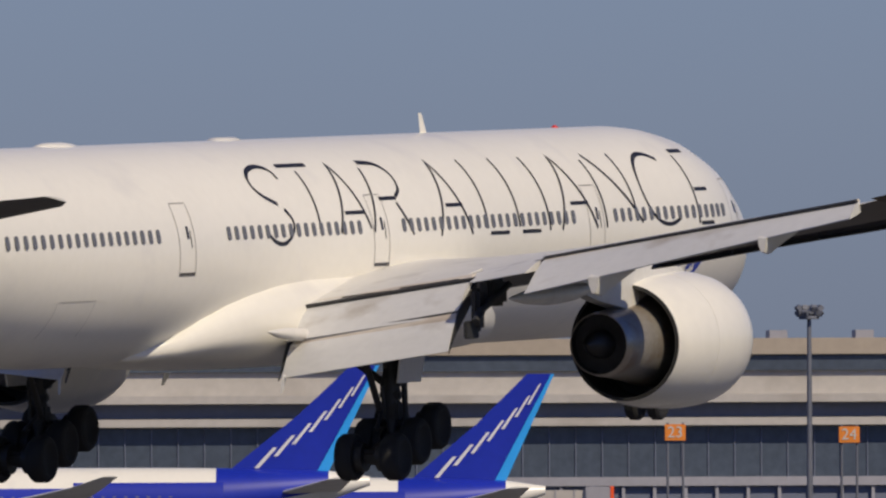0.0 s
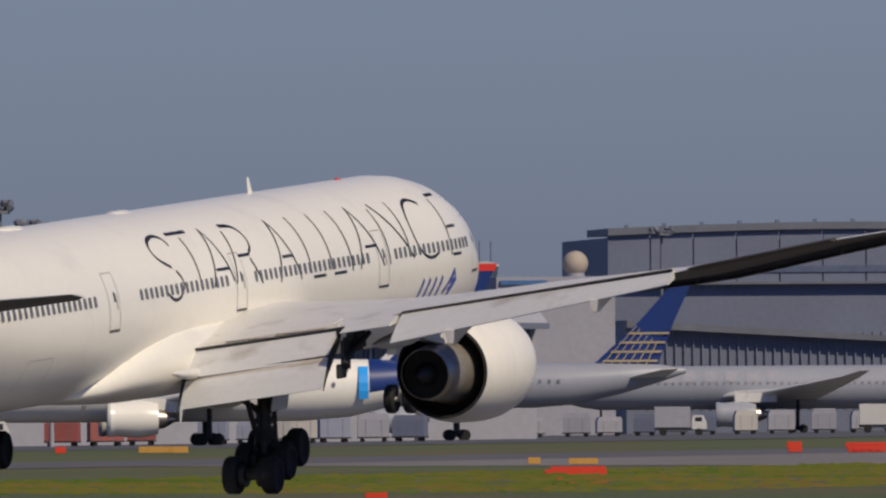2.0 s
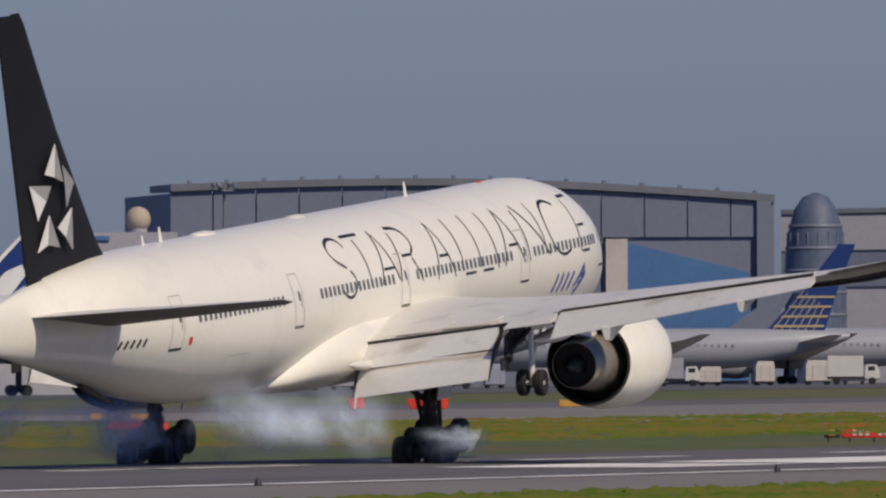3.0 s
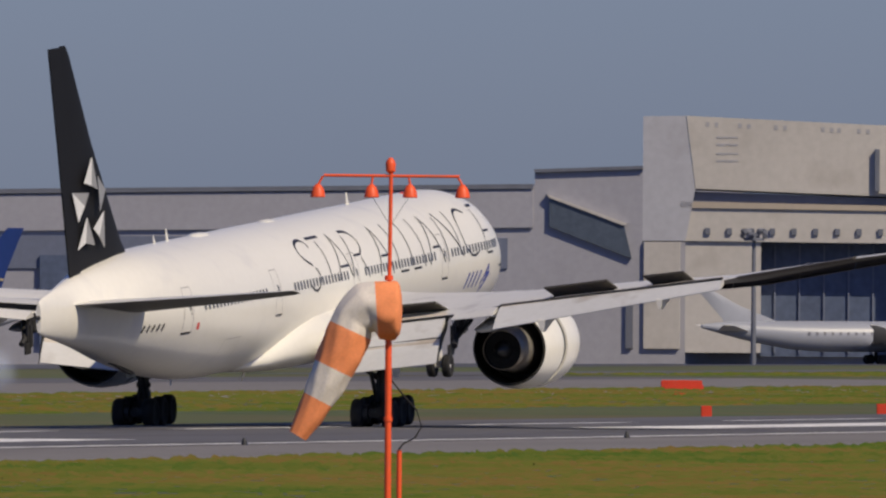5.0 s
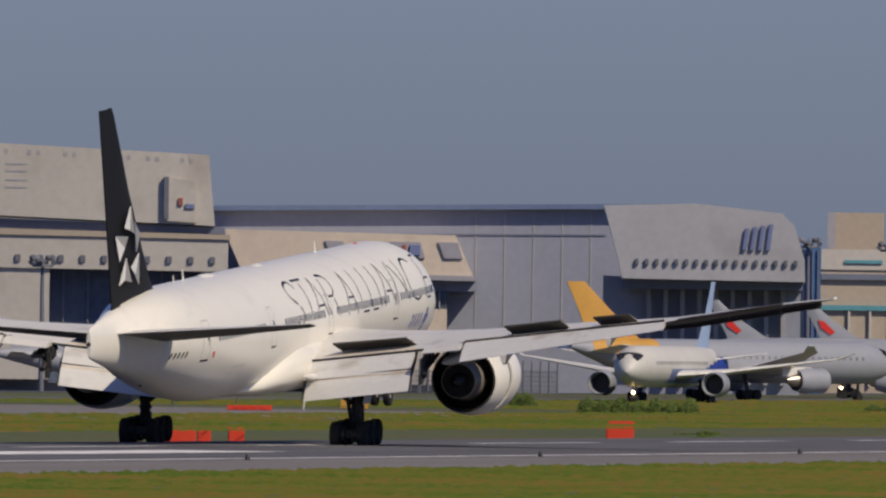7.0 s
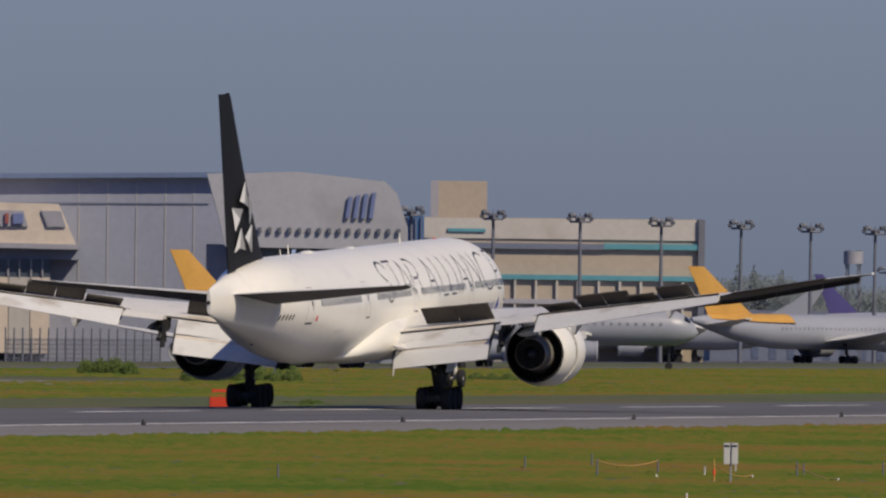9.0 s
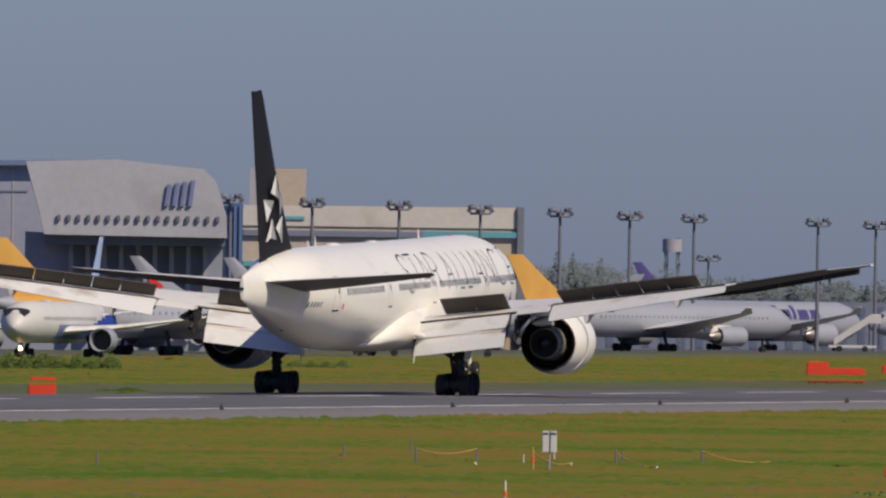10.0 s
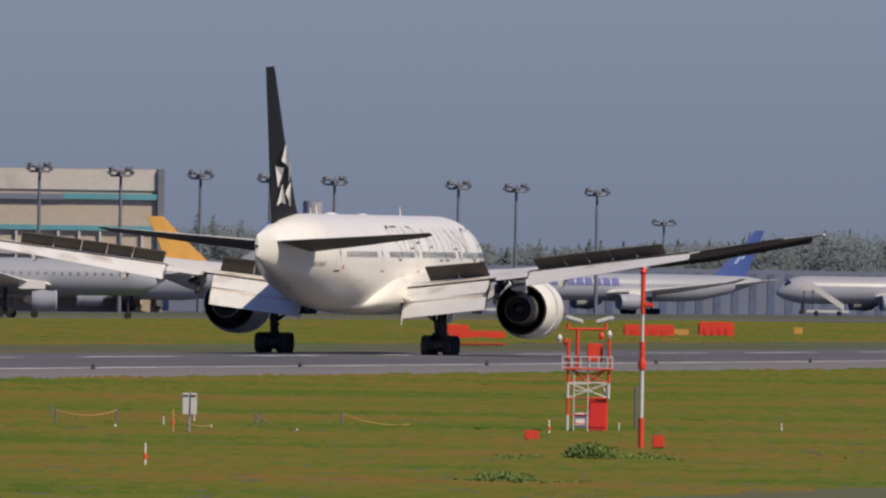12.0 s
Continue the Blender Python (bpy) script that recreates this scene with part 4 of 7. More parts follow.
    t.face("roof_wing", 21.42, 20.85, 0.305, 0.348, M["pale_wall"], 4.0, 20, "rising pale roof wing", lo1=0.185, hi1=0.268)
    t.face("gable_glass", 21.42, 20.9, 0.165, 0.30, M["glass"], 0.8, hi1=0.19)
    # round ramp tower
    r = thing("ramp_drum", "round pale ribbed ramp drum", "drum", polar(20.47, 1770))
    d_rad = 3.45
    part("drum_wall", spin([(-0.3, d_rad), (6.9, d_rad), (7.1, d_rad - 0.15)], 48, "z"), M["pale_wall"], r)
    for i in range(40):
        a = 2 * math.pi * i / 40
        part("rib", box(0.08, 0.08, 6.9, (d_rad * math.cos(a), d_rad * math.sin(a), 3.4), 0, None, None), M["pale_wall"], r, "", False)
    part("rim", spin([(7.0, d_rad + 0.12), (7.25, d_rad + 0.12), (7.3, d_rad - 0.3)], 48, "z"), M["dark_wall"], r)


def build_hangars():
    # arched dark hall
    a0, d0, a1, d1 = 18.1, 3000, 16.42, 3008
    h = Hall("arched_hangar", "large dark slate hangar with shallow arched roof", "hangar", a0, d0, a1, d1, 0.375, 0.345, M["dark_wall"], 90)
    n = 14
    for i in range(n):
        f0, f1 = i / n, (i + 1) / n
        top = lambda f: 0.401 + 0.03 * math.sin(math.pi * f) - 0.034 * f
        u, v = a0 + (a1 - a0) * f0, a0 + (a1 - a0) * f1
        h.face("roof_panel", u, v, top(f0) - 0.02, top(f0), M["mast"], 1.2, 40, "", top(f1) - 0.02, top(f1))
        h.face("wall_panel", u, v - 0.004 + 0.008, 0.25, top(f0) - 0.022, M["dark_wall"], 0.5, 1, "", 0.25, top(f1) - 0.022)
    for i in range(16):
        f = (i + 0.5) / 16
        a = a0 + (a1 - a0) * f
        h.face("roof_lamp", a + 0.005, a - 0.005, top(f) - 0.002, top(f) + 0.008, M["dark_wall"], 0.9, 0.4)
    h.face("sign_band", 17.73, 17.3, 0.276, 0.294, M["navy_door"], 0.7, label="dark blue sign band")
    h.face("ledge", 18.1, 16.9, 0.243, 0.25, M["mast"], 1.5)
    h.face("pillar", 16.89, 16.83, -0.15, 0.245, M["pale_wall"], 1.0, label="pale pillar")
    h.face("blue_door", 16.83, 16.49, -0.15, 0.235, M["blue_door"], 0.7, label="blue hangar door", hi1=0.15)
    h.face("side_pillar", 16.47, 16.43, -0.15, 0.35, M["dark_wall"], 1.2)
    w = Hall("low_wing", "low dark glazed annex before the arched hangar", "building", 18.05, 2900, 16.95, 2905, 0.125, 0.10, M["dark_wall"], 40)
    w.posts("mullion", 18.0, 17.0, 40, -0.1, 0.11, M["dark_wall"], 0.004, 0.4)
    w.face("roof_edge", 18.05, 16.95, 0.125, 0.145, M["mast"], 2, 20, lo1=0.06, hi1=0.075)
    l = Hall("grey_annex", "plain grey annex building", "building", 18.41, 2860, 18.08, 2862, 0.268, 0.268, M["grey_wall"], 40)
    l.face("blue_strip", 18.40, 18.27, 0.246, 0.258, M["blue_door"], 0.4)
    # radar dome on the annex, and the lattice drum
    dm = thing("radar_dome", "pale round radar dome on the grey annex", "dome", polar(18.19, 2880, height(0.266, 2880)))
    bm = bmesh.new()
    bmesh.ops.create_icosphere(bm, subdivisions=3, radius=1.8, matrix=Matrix.Translation((0, 0, 1.9)))
    part("dome_shell", bm, M["beige_wall"], dm)
    part("dome_base", spin([(-0.4, 1.3), (0.6, 1.3)], 20, "z"), M["grey_wall"], dm)
    ld = thing("lattice_drum", "dark round lattice drum beside the hangar", "drum", polar(16.305, 2780))
    part("drum_wall", spin([(-0.5, 4.3), (17, 4.1), (20.5, 3.7), (23.5, 2.9), (25.2, 1.7), (25.8, 0.2)], 30, "z"), M["navy_door"], ld)
    for z, w in ((3, 4.3), (6, 4.25), (9, 4.22), (12, 4.18), (15, 4.14), (18, 4.0), (21, 3.6)):
        part("hoop", spin([(z, w), (z + 0.25, w + 0.12), (z + 0.5, w)], 30, "z"), M["dark_wall"], ld)
    for i in range(16):
        a = radians(22.5 * i)
        part("stanchion", rod((4.36 * math.cos(a), 4.36 * math.sin(a), 0), (3.8 * math.cos(a), 3.8 * math.sin(a), 20.4), 0.12, 6), M["dark_wall"], ld, "", False)
    # long pale building behind
    b = Hall("long_shed", "long pale lilac-grey shed", "shed", 16.40, 2820, 14.30, 2810, 0.322, 0.352, M["grey_wall"], 80)
    b.face("roof_edge", 16.40, 14.38, 0.312, 0.325, M["mast"], 0.8, 3, hi1=0.356, lo1=0.343)
    b.face("upper_panel", 16.40, 14.38, 0.21, 0.308, M["grey_wall"], 0.5, 1, hi1=0.34, lo1=0.235)
    b.face("dark_band", 16.40, 14.45, 0.11, 0.205, M["dark_wall"], 0.3, 1, hi1=0.205, lo1=0.12)
    b.face("small_sign", 14.70, 14.62, 0.215, 0.235, M["navy"], 0.8)
    b.face("small_sign", 14.60, 14.56, 0.218, 0.235, M["navy"], 0.8)
    b.face("low_door", 15.75, 15.6, -0.1, 0.15, M["navy_door"], 0.8)
    # hangar flank with the slanted window
    s = Hall("hangar_flank", "pale grey hangar flank with a slanted window", "hangar", 14.376, 2560, 13.95, 2558, 0.388, 0.41, M["grey_wall"], 70)
    s.face("roof_edge", 14.376, 14.07, 0.388, 0.397, M["mast"], 0.6, 3, lo1=0.40, hi1=0.409)
    s.outline("slanted_window", [(14.335, 0.318), (14.126, 0.241), (14.105, 0.150), (14.335, 0.237)], M["glass"], 0.6, 0.4, "slanted dark window")
    s.outline("window_ledge", [(14.342, 0.328), (14.118, 0.248), (14.126, 0.241), (14.335, 0.318)], M["pale_wall"], 0.9, 0.3)
    s.face("side_strip", 14.07, 13.97, -0.1, 0.20, M["pale_wall"], 0.5)
    s.face("small_door", 14.12, 14.10, -0.1, 0.06, M["mast"], 0.5)
    # raised box hangar
    r = Hall("box_hangar", "tall beige hangar with raised door box", "hangar", 13.955, 2320, 13.255, 2320, 0.31, 0.31, M["grey_wall"], 80)
    r.outline("raised_box", [(13.955, 0.547), (13.306, 0.519), (13.287, 0.322), (13.928, 0.345)], M["pale_wall"], 6, 30, "raised pale door box")
    # Lighter lilac colour on the flank makes up for its shade.
    r.outline("raised_flank", [(14.075, 0.545), (13.957, 0.547), (13.93, 0.34), (13.955, 0.2), (14.075, 0.2)], M["lilac_wall"], 5.9, 30, "pale flank")
    # Dark strip paints the shade below the raised box.
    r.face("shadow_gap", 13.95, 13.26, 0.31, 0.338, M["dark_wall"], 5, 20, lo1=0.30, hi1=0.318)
    r.face("fascia", 13.96, 13.25, 0.20, 0.292, M["pale_wall"], 5.6, 10, "pale fascia", lo1=0.195, hi1=0.282)
    r.face("fascia_edge", 13.97, 13.245, 0.292, 0.31, M["beige_wall"], 5.9, 10, lo1=0.284, hi1=0.298)
    for i in range(11):
        a = 13.90 - 0.06 * i
        r.face("lamp_box", a, a - 0.014, 0.218, 0.236, M["mast"], 5.9, 0.4)
    for a in (13.90, 13.875, 13.81, 13.785, 13.71, 13.685, 13.58, 13.555, 13.535, 13.48, 13.455, 13.385, 13.36):
        r.face("roof_hook", a, a - 0.010, 0.517 - (13.9 - a) * 0.04, 0.53 - (13.9 - a) * 0.04, M["faded"], 6.04, 0.4)
    for z in (0.42, 0.44, 0.465, 0.485):
        r.face("faded_bar", 13.87, 13.81, z, z + 0.005, M["faded"], 6.05, 0.3)
    r.face("sign_board", 13.425, 13.34, 0.335, 0.455, M["pale_wall"], 6.5, 0.5, "pale tilted sign board", lo1=0.33, hi1=0.447)
    r.face("sign_edge", 13.43, 13.417, 0.34, 0.457, M["mast"], 6.7, 0.5)
    r.face("sign_mark", 13.39, 13.378, 0.378, 0.398, M["dull_red"], 6.75, 0.4)
    r.face("sign_bar", 13.37, 13.345, 0.37, 0.382, M["faded_blue"], 6.75, 0.4)
    r.face("pillar", 13.955, 13.745, -0.11, 0.20, M["pale_wall"], 5.2, 3, "pale door pillar")
    # Solid dark panel: the interior's shade is put into its colour.
    r.face("open_door", 13.745, 13.325, -0.12, 0.20, M["navy_door"], 1.0, 1, "hangar opening painted as a dark panel")
    r.face("pillar", 13.325, 13.25, -0.11, 0.20, M["beige_wall"], 5.2, 3, "pale door pillar")
    r.posts("door_rail", 13.74, 13.33, 6, -0.11, 0.19, M["dark_wall"], 0.005, 1.3)
    # flat hangar with beige canopy
    f = Hall("flat_hangar", "long blue-grey hangar with beige canopy", "hangar", 13.29, 2440, 12.15, 2441, 0.372, 0.395, M["blue_grey_wall"], 80)
    f.face("roof_edge", 13.29, 11.98, 0.366, 0.380, M["roof_blue"], 1.5, 6, "faded blue roof edge", lo1=0.388, hi1=0.402)
    f.face("rib", 13.2, 12.2, 0.30, 0.304, M["dark_wall"], 0.15, lo1=0.31, hi1=0.314)
    f.posts("seam", 12.6, 12.2, 5, 0.0, 0.37, M["faded"], 0.004, 0.08)
    f.outline("canopy", [(13.262, 0.313), (12.617, 0.304), (12.567, 0.192), (13.212, 0.2)], M["canopy"], 14, 10, "beige sloping canopy")
    f.outline("canopy_edge", [(13.225, 0.2), (12.56, 0.192), (12.56, 0.178), (13.225, 0.186)], M["grey_wall"], 14.5, 10)
    for a, w in ((12.98, 0.05), (12.80, 0.085), (12.665, 0.055)):
        f.outline("canopy_vent", [(a, 0.285), (a - w, 0.284), (a - w - 0.014, 0.24), (a - 0.018, 0.24)], M["grey_wall"], 14.3, 0.5, "grey canopy vent")
    f.face("canopy_mark", 12.772, 12.762, 0.248, 0.276, M["dull_red"], 14.6, 0.3)
    f.face("canopy_mark", 12.75, 12.722, 0.248, 0.276, M["faded_blue"], 14.6, 0.5)
    # Lighter blue-grey colour offsets the canopy's shade on this band.
    f.face("dark_soffit", 13.25, 12.56, 0.15, 0.19, M["blue_grey_wall"], 12, 8)
    for u, v, m in ((13.23, 13.15, "grey_wall"), (13.148, 13.08, "pale_wall"), (13.078, 13.01, "grey_wall"), (13.008, 12.94, "pale_wall"), (12.938, 12.885, "beige_wall"), (12.883, 12.84, "canopy"), (12.838, 12.80, "pale_wall"), (12.798, 12.76, "canopy"), (12.758, 12.70, "pale_wall"), (12.698, 12.645, "canopy")):
        f.face("door_leaf", u, v, -0.11, 0.10, M[m], 12.5, 1)
    f.face("high_glazing", 13.23, 12.645, 0.10, 0.15, M["glass"], 12.3, 1)
    f.posts("mullion", 13.22, 12.65, 18, 0.10, 0.15, M["grey_wall"], 0.004, 12.6)
    # white hangar with the emblem
    w = Hall("white_hangar", "white hangar with curved front and blue emblem", "hangar", 12.205, 2350, 11.655, 2350, 0.20, 0.19, M["blue_grey_wall"], 60)
    w.outline("front_panel", [(12.205, 0.394), (11.95, 0.402), (11.71, 0.378), (11.675, 0.345), (11.645, 0.25), (11.643, 0.188), (12.152, 0.192), (12.165, 0.25)], M["lilac_wall"], 9, 30, "white front panel")
    for i in range(17):
        a = 12.115 - 0.0275 * i
        w.face("lamp_box", a, a - 0.009, 0.232, 0.247, M["mast"], 9.4, 0.5)
    for i in range(4):
        a = 11.81 - 0.022 * i
        w.outline("emblem_bar", [(a, 0.335 + 0.004 * i), (a - 0.011, 0.335 + 0.004 * i), (a - 0.002, 0.275), (a + 0.009, 0.275)], M["faded_blue"], 9.4, 0.3, "faded blue emblem bar")
    w.posts("door_post", 12.1, 11.68, 9, -0.1, 0.18, M["grey_wall"], 0.012, 1.5)
    w.face("lintel", 12.15, 11.65, 0.165, 0.19, M["dark_wall"], 6, 6)
    t = Hall("blue_stair_tower", "slender dark blue stair tower", "tower", 11.645, 2650, 11.60, 2650, 0.285, 0.285, M["blue_door"], 8)
    t.posts("seam", 11.645, 11.60, 3, -0.1, 0.28, M["dark_wall"], 0.004, 0.3)
    # cargo building
    c = Hall("cargo_building", "wide beige cargo building with teal stripes", "building", 11.60, 2900, 10.82, 2906, 0.282, 0.284, M["beige_wall"], 90)
    c.face("upper_wall", 11.6, 10.822, 0.225, 0.281, M["pale_wall"], 0.3)
    c.face("stripe", 11.6, 11.1, 0.197, 0.213, M["dark_wall"], 0.7, label="dark window stripe")
    c.face("stripe", 11.1, 10.83, 0.199, 0.215, M["cyan_wall"], 0.7, label="teal window stripe")
    c.face("stripe", 11.6, 10.83, 0.112, 0.126, M["cyan_wall"], 0.7, label="teal window stripe")
    c.face("stripe", 11.4, 10.83, 0.045, 0.058, M["grey_wall"], 0.7)
    c.face("corner_strip", 10.838, 10.82, -0.1, 0.285, M["mast"], 0.9)
    c.face("sign_bar", 11.535, 11.43, 0.243, 0.252, M["cyan_wall"], 0.6, label="teal sign bar")
    c.posts("pier", 11.55, 10.85, 12, -0.1, 0.11, M["pale_wall"], 0.006, 0.6)
    k = Hall("lift_house", "beige lift house block on the cargo building", "building", 11.58, 2960, 11.425, 2960, 0.384, 0.384, M["beige_wall"], 30, base=0.2)
    # Grey strip paints the block's shaded left side.
    k.face("side_panel", 11.582, 11.56, 0.283, 0.384, M["grey_wall"], 0.4)
    o = Hall("far_shed", "low grey cargo shed", "shed", 10.80, 3800, 8.6, 3820, 0.035, 0.03, M["dark_wall"], 60)
    o.posts("door_leaf", 10.7, 8.7, 40, -0.1, 0.02, M["navy_door"], 0.02, 0.12)


M["cyan_wall"] = mat("teal glazing", (0.10, 0.28, 0.33), 0.3, var=0.15, scale=0.1)
build_terminal()
build_hangars()


def light_mast(az, d, el, head=1.0):
    base = polar(az, d)
    h = height(el, d) - base.z
    m = thing("light_mast", "tall dark steel apron floodlight mast", "light mast", Matrix.Translation(base), group="apron floodlight masts")
    part("pole", rod((0, 0, -0.3), (0, 0, h - 0.6), 0.32, 10, r2=0.19), M["mast"], m)
    bm = spin([(h - 1.3, 1.05 * head), (h - 1.15, 1.1 * head), (h - 1.0, 1.05 * head)], 14, "z")
    part("crown_ring", bm, M["mast"], m)
    lamp = None
    for i in range(8):
        a = 2 * math.pi * i / 8
        at = pose(1.2 * head * math.cos(a), 1.2 * head * math.sin(a), h - 0.75 + 0.45 * (i % 2), 0, 35, math.degrees(a))
        if lamp is None:
            lamp = part("floodlight", box(0.5, 0.62, 0.55, (0, 0, 0), 0.06), M["mast"], m, "dark floodlight", False, at)
        else:
            share("floodlight", lamp, at, m)
    part("finial", rod((0, 0, h - 0.7), (0, 0, h), 0.06, 6), M["mast"], m)
    return m


for az, d, el in ((22.515, 1880, 0.531), (22.092, 1860, 0.559), (21.275, 1800, 0.512), (21.238, 2100, 0.526), (20.431, 1850, 0.49), (20.282, 2080, 0.449), (20.325, 2500, 0.363), (20.655, 2500, 0.365),
                  (19.791, 1900, 0.491), (19.713, 2150, 0.436), (19.689, 2250, 0.428), (19.561, 2400, 0.395), (19.194, 1960, 0.464), (19.232, 2150, 0.42), (18.632, 2050, 0.457),
                  (17.95, 2950, 0.405), (13.765, 2250, 0.235),
                  (11.635, 2600, 0.312), (11.407, 2650, 0.304), (11.165, 2700, 0.299), (10.939, 2750, 0.29), (10.717, 2800, 0.285), (10.523, 2850, 0.278), (10.344, 2900, 0.273),
                  (9.999, 3000, 0.266), (9.838, 3050, 0.26), (9.613, 3150, 0.252), (10.303, 3900, 0.160), (9.426, 3900, 0.168)):
    light_mast(az, d, el, d / 2150)
bt = thing("control_tower", "pale slender far control tower", "tower", polar(18.441, 3400))
th = height(0.345, 3400) - polar(18.441, 3400).z
part("shaft", spin([(-0.5, 1.9), (th - 7, 1.7)], 16, "z"), M["pale_wall"], bt)
part("cab", spin([(th - 7.2, 1.75), (th - 5.6, 2.2), (th - 4.6, 2.2)], 16, "z"), M["pale_wall"], bt)
part("cab_glass", spin([(th - 4.6, 2.0), (th - 2.8, 2.15), (th - 2.7, 1.2)], 16, "z"), M["glass"], bt)
part("cab_roof", spin([(th - 2.8, 2.3), (th - 2.4, 2.2), (th - 2.0, 0.6)], 16, "z"), M["pale_wall"], bt)
for x in (-1.0, 1.0):
    part("mast", rod((0, x, th - 2.4), (0, x, th + 1.4), 0.12, 6), M["mast"], bt)
lt = thing("lattice_tower", "far dark lattice radio tower", "tower", polar(10.404, 3600))
th = height(0.205, 3600) - polar(10.404, 3600).z
bm = bmesh.new()
for sx, sy in ((1, 1), (1, -1), (-1, 1), (-1, -1)):
    rod((sx * 1.3, sy * 1.3, -0.3), (sx * 0.9, sy * 0.9, th), 0.12, 6, bm)
for i in range(8):
    z0, z1 = th * i / 8, th * (i + 1) / 8
    for s in (1, -1):
        rod((1.2, s * 1.2, z0), (-1.2, s * 1.2, z1), 0.08, 5, bm)
        rod((-1.2, s * 1.2, z0), (1.2, s * 1.2, z1), 0.08, 5, bm)
part("lattice", bm, M["mast"], lt)
part("aerial_drum", spin([(th - 2.4, 1.7), (th - 0.2, 1.7)], 14, "z"), M["grey_wall"], lt)


# ---- parked and taxiing aircraft ----
def jet(label, az, d, heading, L, dia, span, tail_h, body="white", fin="white", rear=None, engine="white", lamp=False, low="white", lift=0.0, rear_from=-0.29, group="background jets", fin_tip=None, broad=0.0, rear_low=0.35):
    base = polar(az, d)
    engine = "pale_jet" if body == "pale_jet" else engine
    root = thing("parked_airliner", label, "airliner", Matrix.Translation(base) @ pose(0, 0, 0, 0, 0, heading), group=group)
    r, zc = dia / 2, dia * 0.5 + 0.36 * dia + 0.15 + lift
    prof = [(0.5, 0.02, -0.25), (0.49, 0.3, -0.2), (0.47, 0.6, -0.1), (0.44, 0.85, -0.03), (0.40, 1, 0), (-0.18, 1, 0), (-0.26, 0.93, 0.06), (-0.36, 0.68, 0.27), (-0.44, 0.4, 0.5), (-0.495, 0.12, 0.62)]
    def ring(u, s, o):
        return oval(u * L, zc + r * (s + o), zc - r * (s - o), r * s, 28)
    part("fuselage", loft([ring(*p) for p in prof]), M[body], root)
    if rear:
        i = next(k for k, p in enumerate(prof) if p[0] < rear_from)
        a, b = prof[i - 1], prof[i]
        f = (rear_from - a[0]) / (b[0] - a[0])
        pr = [(rear_from, a[1] + (b[1] - a[1]) * f, a[2] + (b[2] - a[2]) * f)] + [p for p in prof[i:] if p[0] > -0.45]
        part("rear_paint", loft([[(x, y, max(z, zc + r * (o - rear_low * q))) for x, y, z in ring(u, q * 1.006 + 0.001, o)] for u, q, o in pr], False), M[rear], root, "painted rear fuselage")
    for s in (1, -1):
        w = [(r * 0.6, 0.15 * L, -0.06 * L, zc - r * 0.55, 1.5, 0.12), (span * 0.17, 0.055 * L, -0.085 * L, zc - r * 0.3, 1, 0.11), (span * 0.46, -0.105 * L, -0.15 * L, zc + r * 0.45, 0, 0.09), (span * 0.5, -0.15 * L, -0.17 * L, zc + r * 0.75, 0, 0.07)]
        part("wing", loft([foil(le, te, s * y, z, inc, th) for y, le, te, z, inc, th in w]), M["wing"], root)
        ey, er = span * 0.165, dia * 0.30
        e = part("engine", spin([(0.14 * L, er * 0.9), (0.15 * L, er * 0.98), (0.155 * L, er * 0.9), (0.14 * L, er * 0.82), (0.10 * L, er * 0.8), (0.07 * L, er * 0.75), (0.07 * L, er * 0.82), (0.10 * L, er * 1.02)], 24, closed_profile=True, centre=(0, s * ey, er + 0.75)), M[engine], root)
        part("fan", spin([(0.12 * L, er * 0.86), (0.115 * L, er * 0.86)], 20, centre=(0, s * ey, er + 0.75)), M["duct"], e)
        part("core", spin([(0.115 * L, er * 0.7), (0.06 * L, er * 0.5), (0.04 * L, er * 0.15)], 16, centre=(0, s * ey, er + 0.75)), M["metal"], e)
        part("pylon", box(0.09 * L, 0.3, dia * 0.22, (0.07 * L, s * ey, zc - r * 0.45)), M["wing"], root, "", False)
        st = [(r * 0.3, -0.37 * L, -0.455 * L, zc + r * 0.35, -2, 0.1), (span * 0.165, -0.445 * L, -0.475 * L, zc + r * 0.7, -2, 0.08)]
        part("stabiliser", loft([foil(le, te, s * y, z, inc, th) for y, le, te, z, inc, th in st]), M["wing"], root)
        g = part("main_gear", rod((-0.02 * L, s * dia * 0.85, 0.4), (-0.02 * L, s * dia * 0.7, zc - r * 0.6), 0.22, 8), M["strut"], root)
        first = None
        for dx in (-0.7, 0.7):
            for dy in (-0.5, 0.5):
                at = Matrix.Translation((-0.02 * L + dx, s * dia * 0.85 + dy, 0.55))
                if first is None:
                    first = part("wheel", spin([(-0.2, 0.55), (0.2, 0.55)], 14, "y"), M["tyre"], g, "", True, at)
                else:
                    share("wheel", first, at, g)
    zt = zc + r * 0.8
    top = tail_h
    fr = [(zt - 0.4, (broad - 0.27) * L, -0.435 * L), (zt + 0.5, (broad - 0.31) * L, -0.44 * L), (zt + (top - zt) * 0.55, (broad - 0.40) * L, -0.472 * L), (top, (broad * 0.7 - 0.470) * L, -0.508 * L)]
    fin_ob = part("fin", loft([[(le, 0.0, z), ((le + te) / 2, 0.22, z), (te, 0.03, z), (te, -0.03, z), ((le + te) / 2, -0.22, z)] for z, le, te in fr]), M[fin], root)
    if fin_tip:
        part("fin_tip", loft([[(le + 0.02, 0.0, z), ((le + te) / 2, 0.24, z), (te, 0.05, z), (te, -0.05, z), ((le + te) / 2, -0.24, z)] for z, le, te in ((top - 0.6, -0.458 * L, -0.504 * L), (top + 0.03, -0.470 * L, -0.508 * L))]), M[fin_tip], fin_ob)
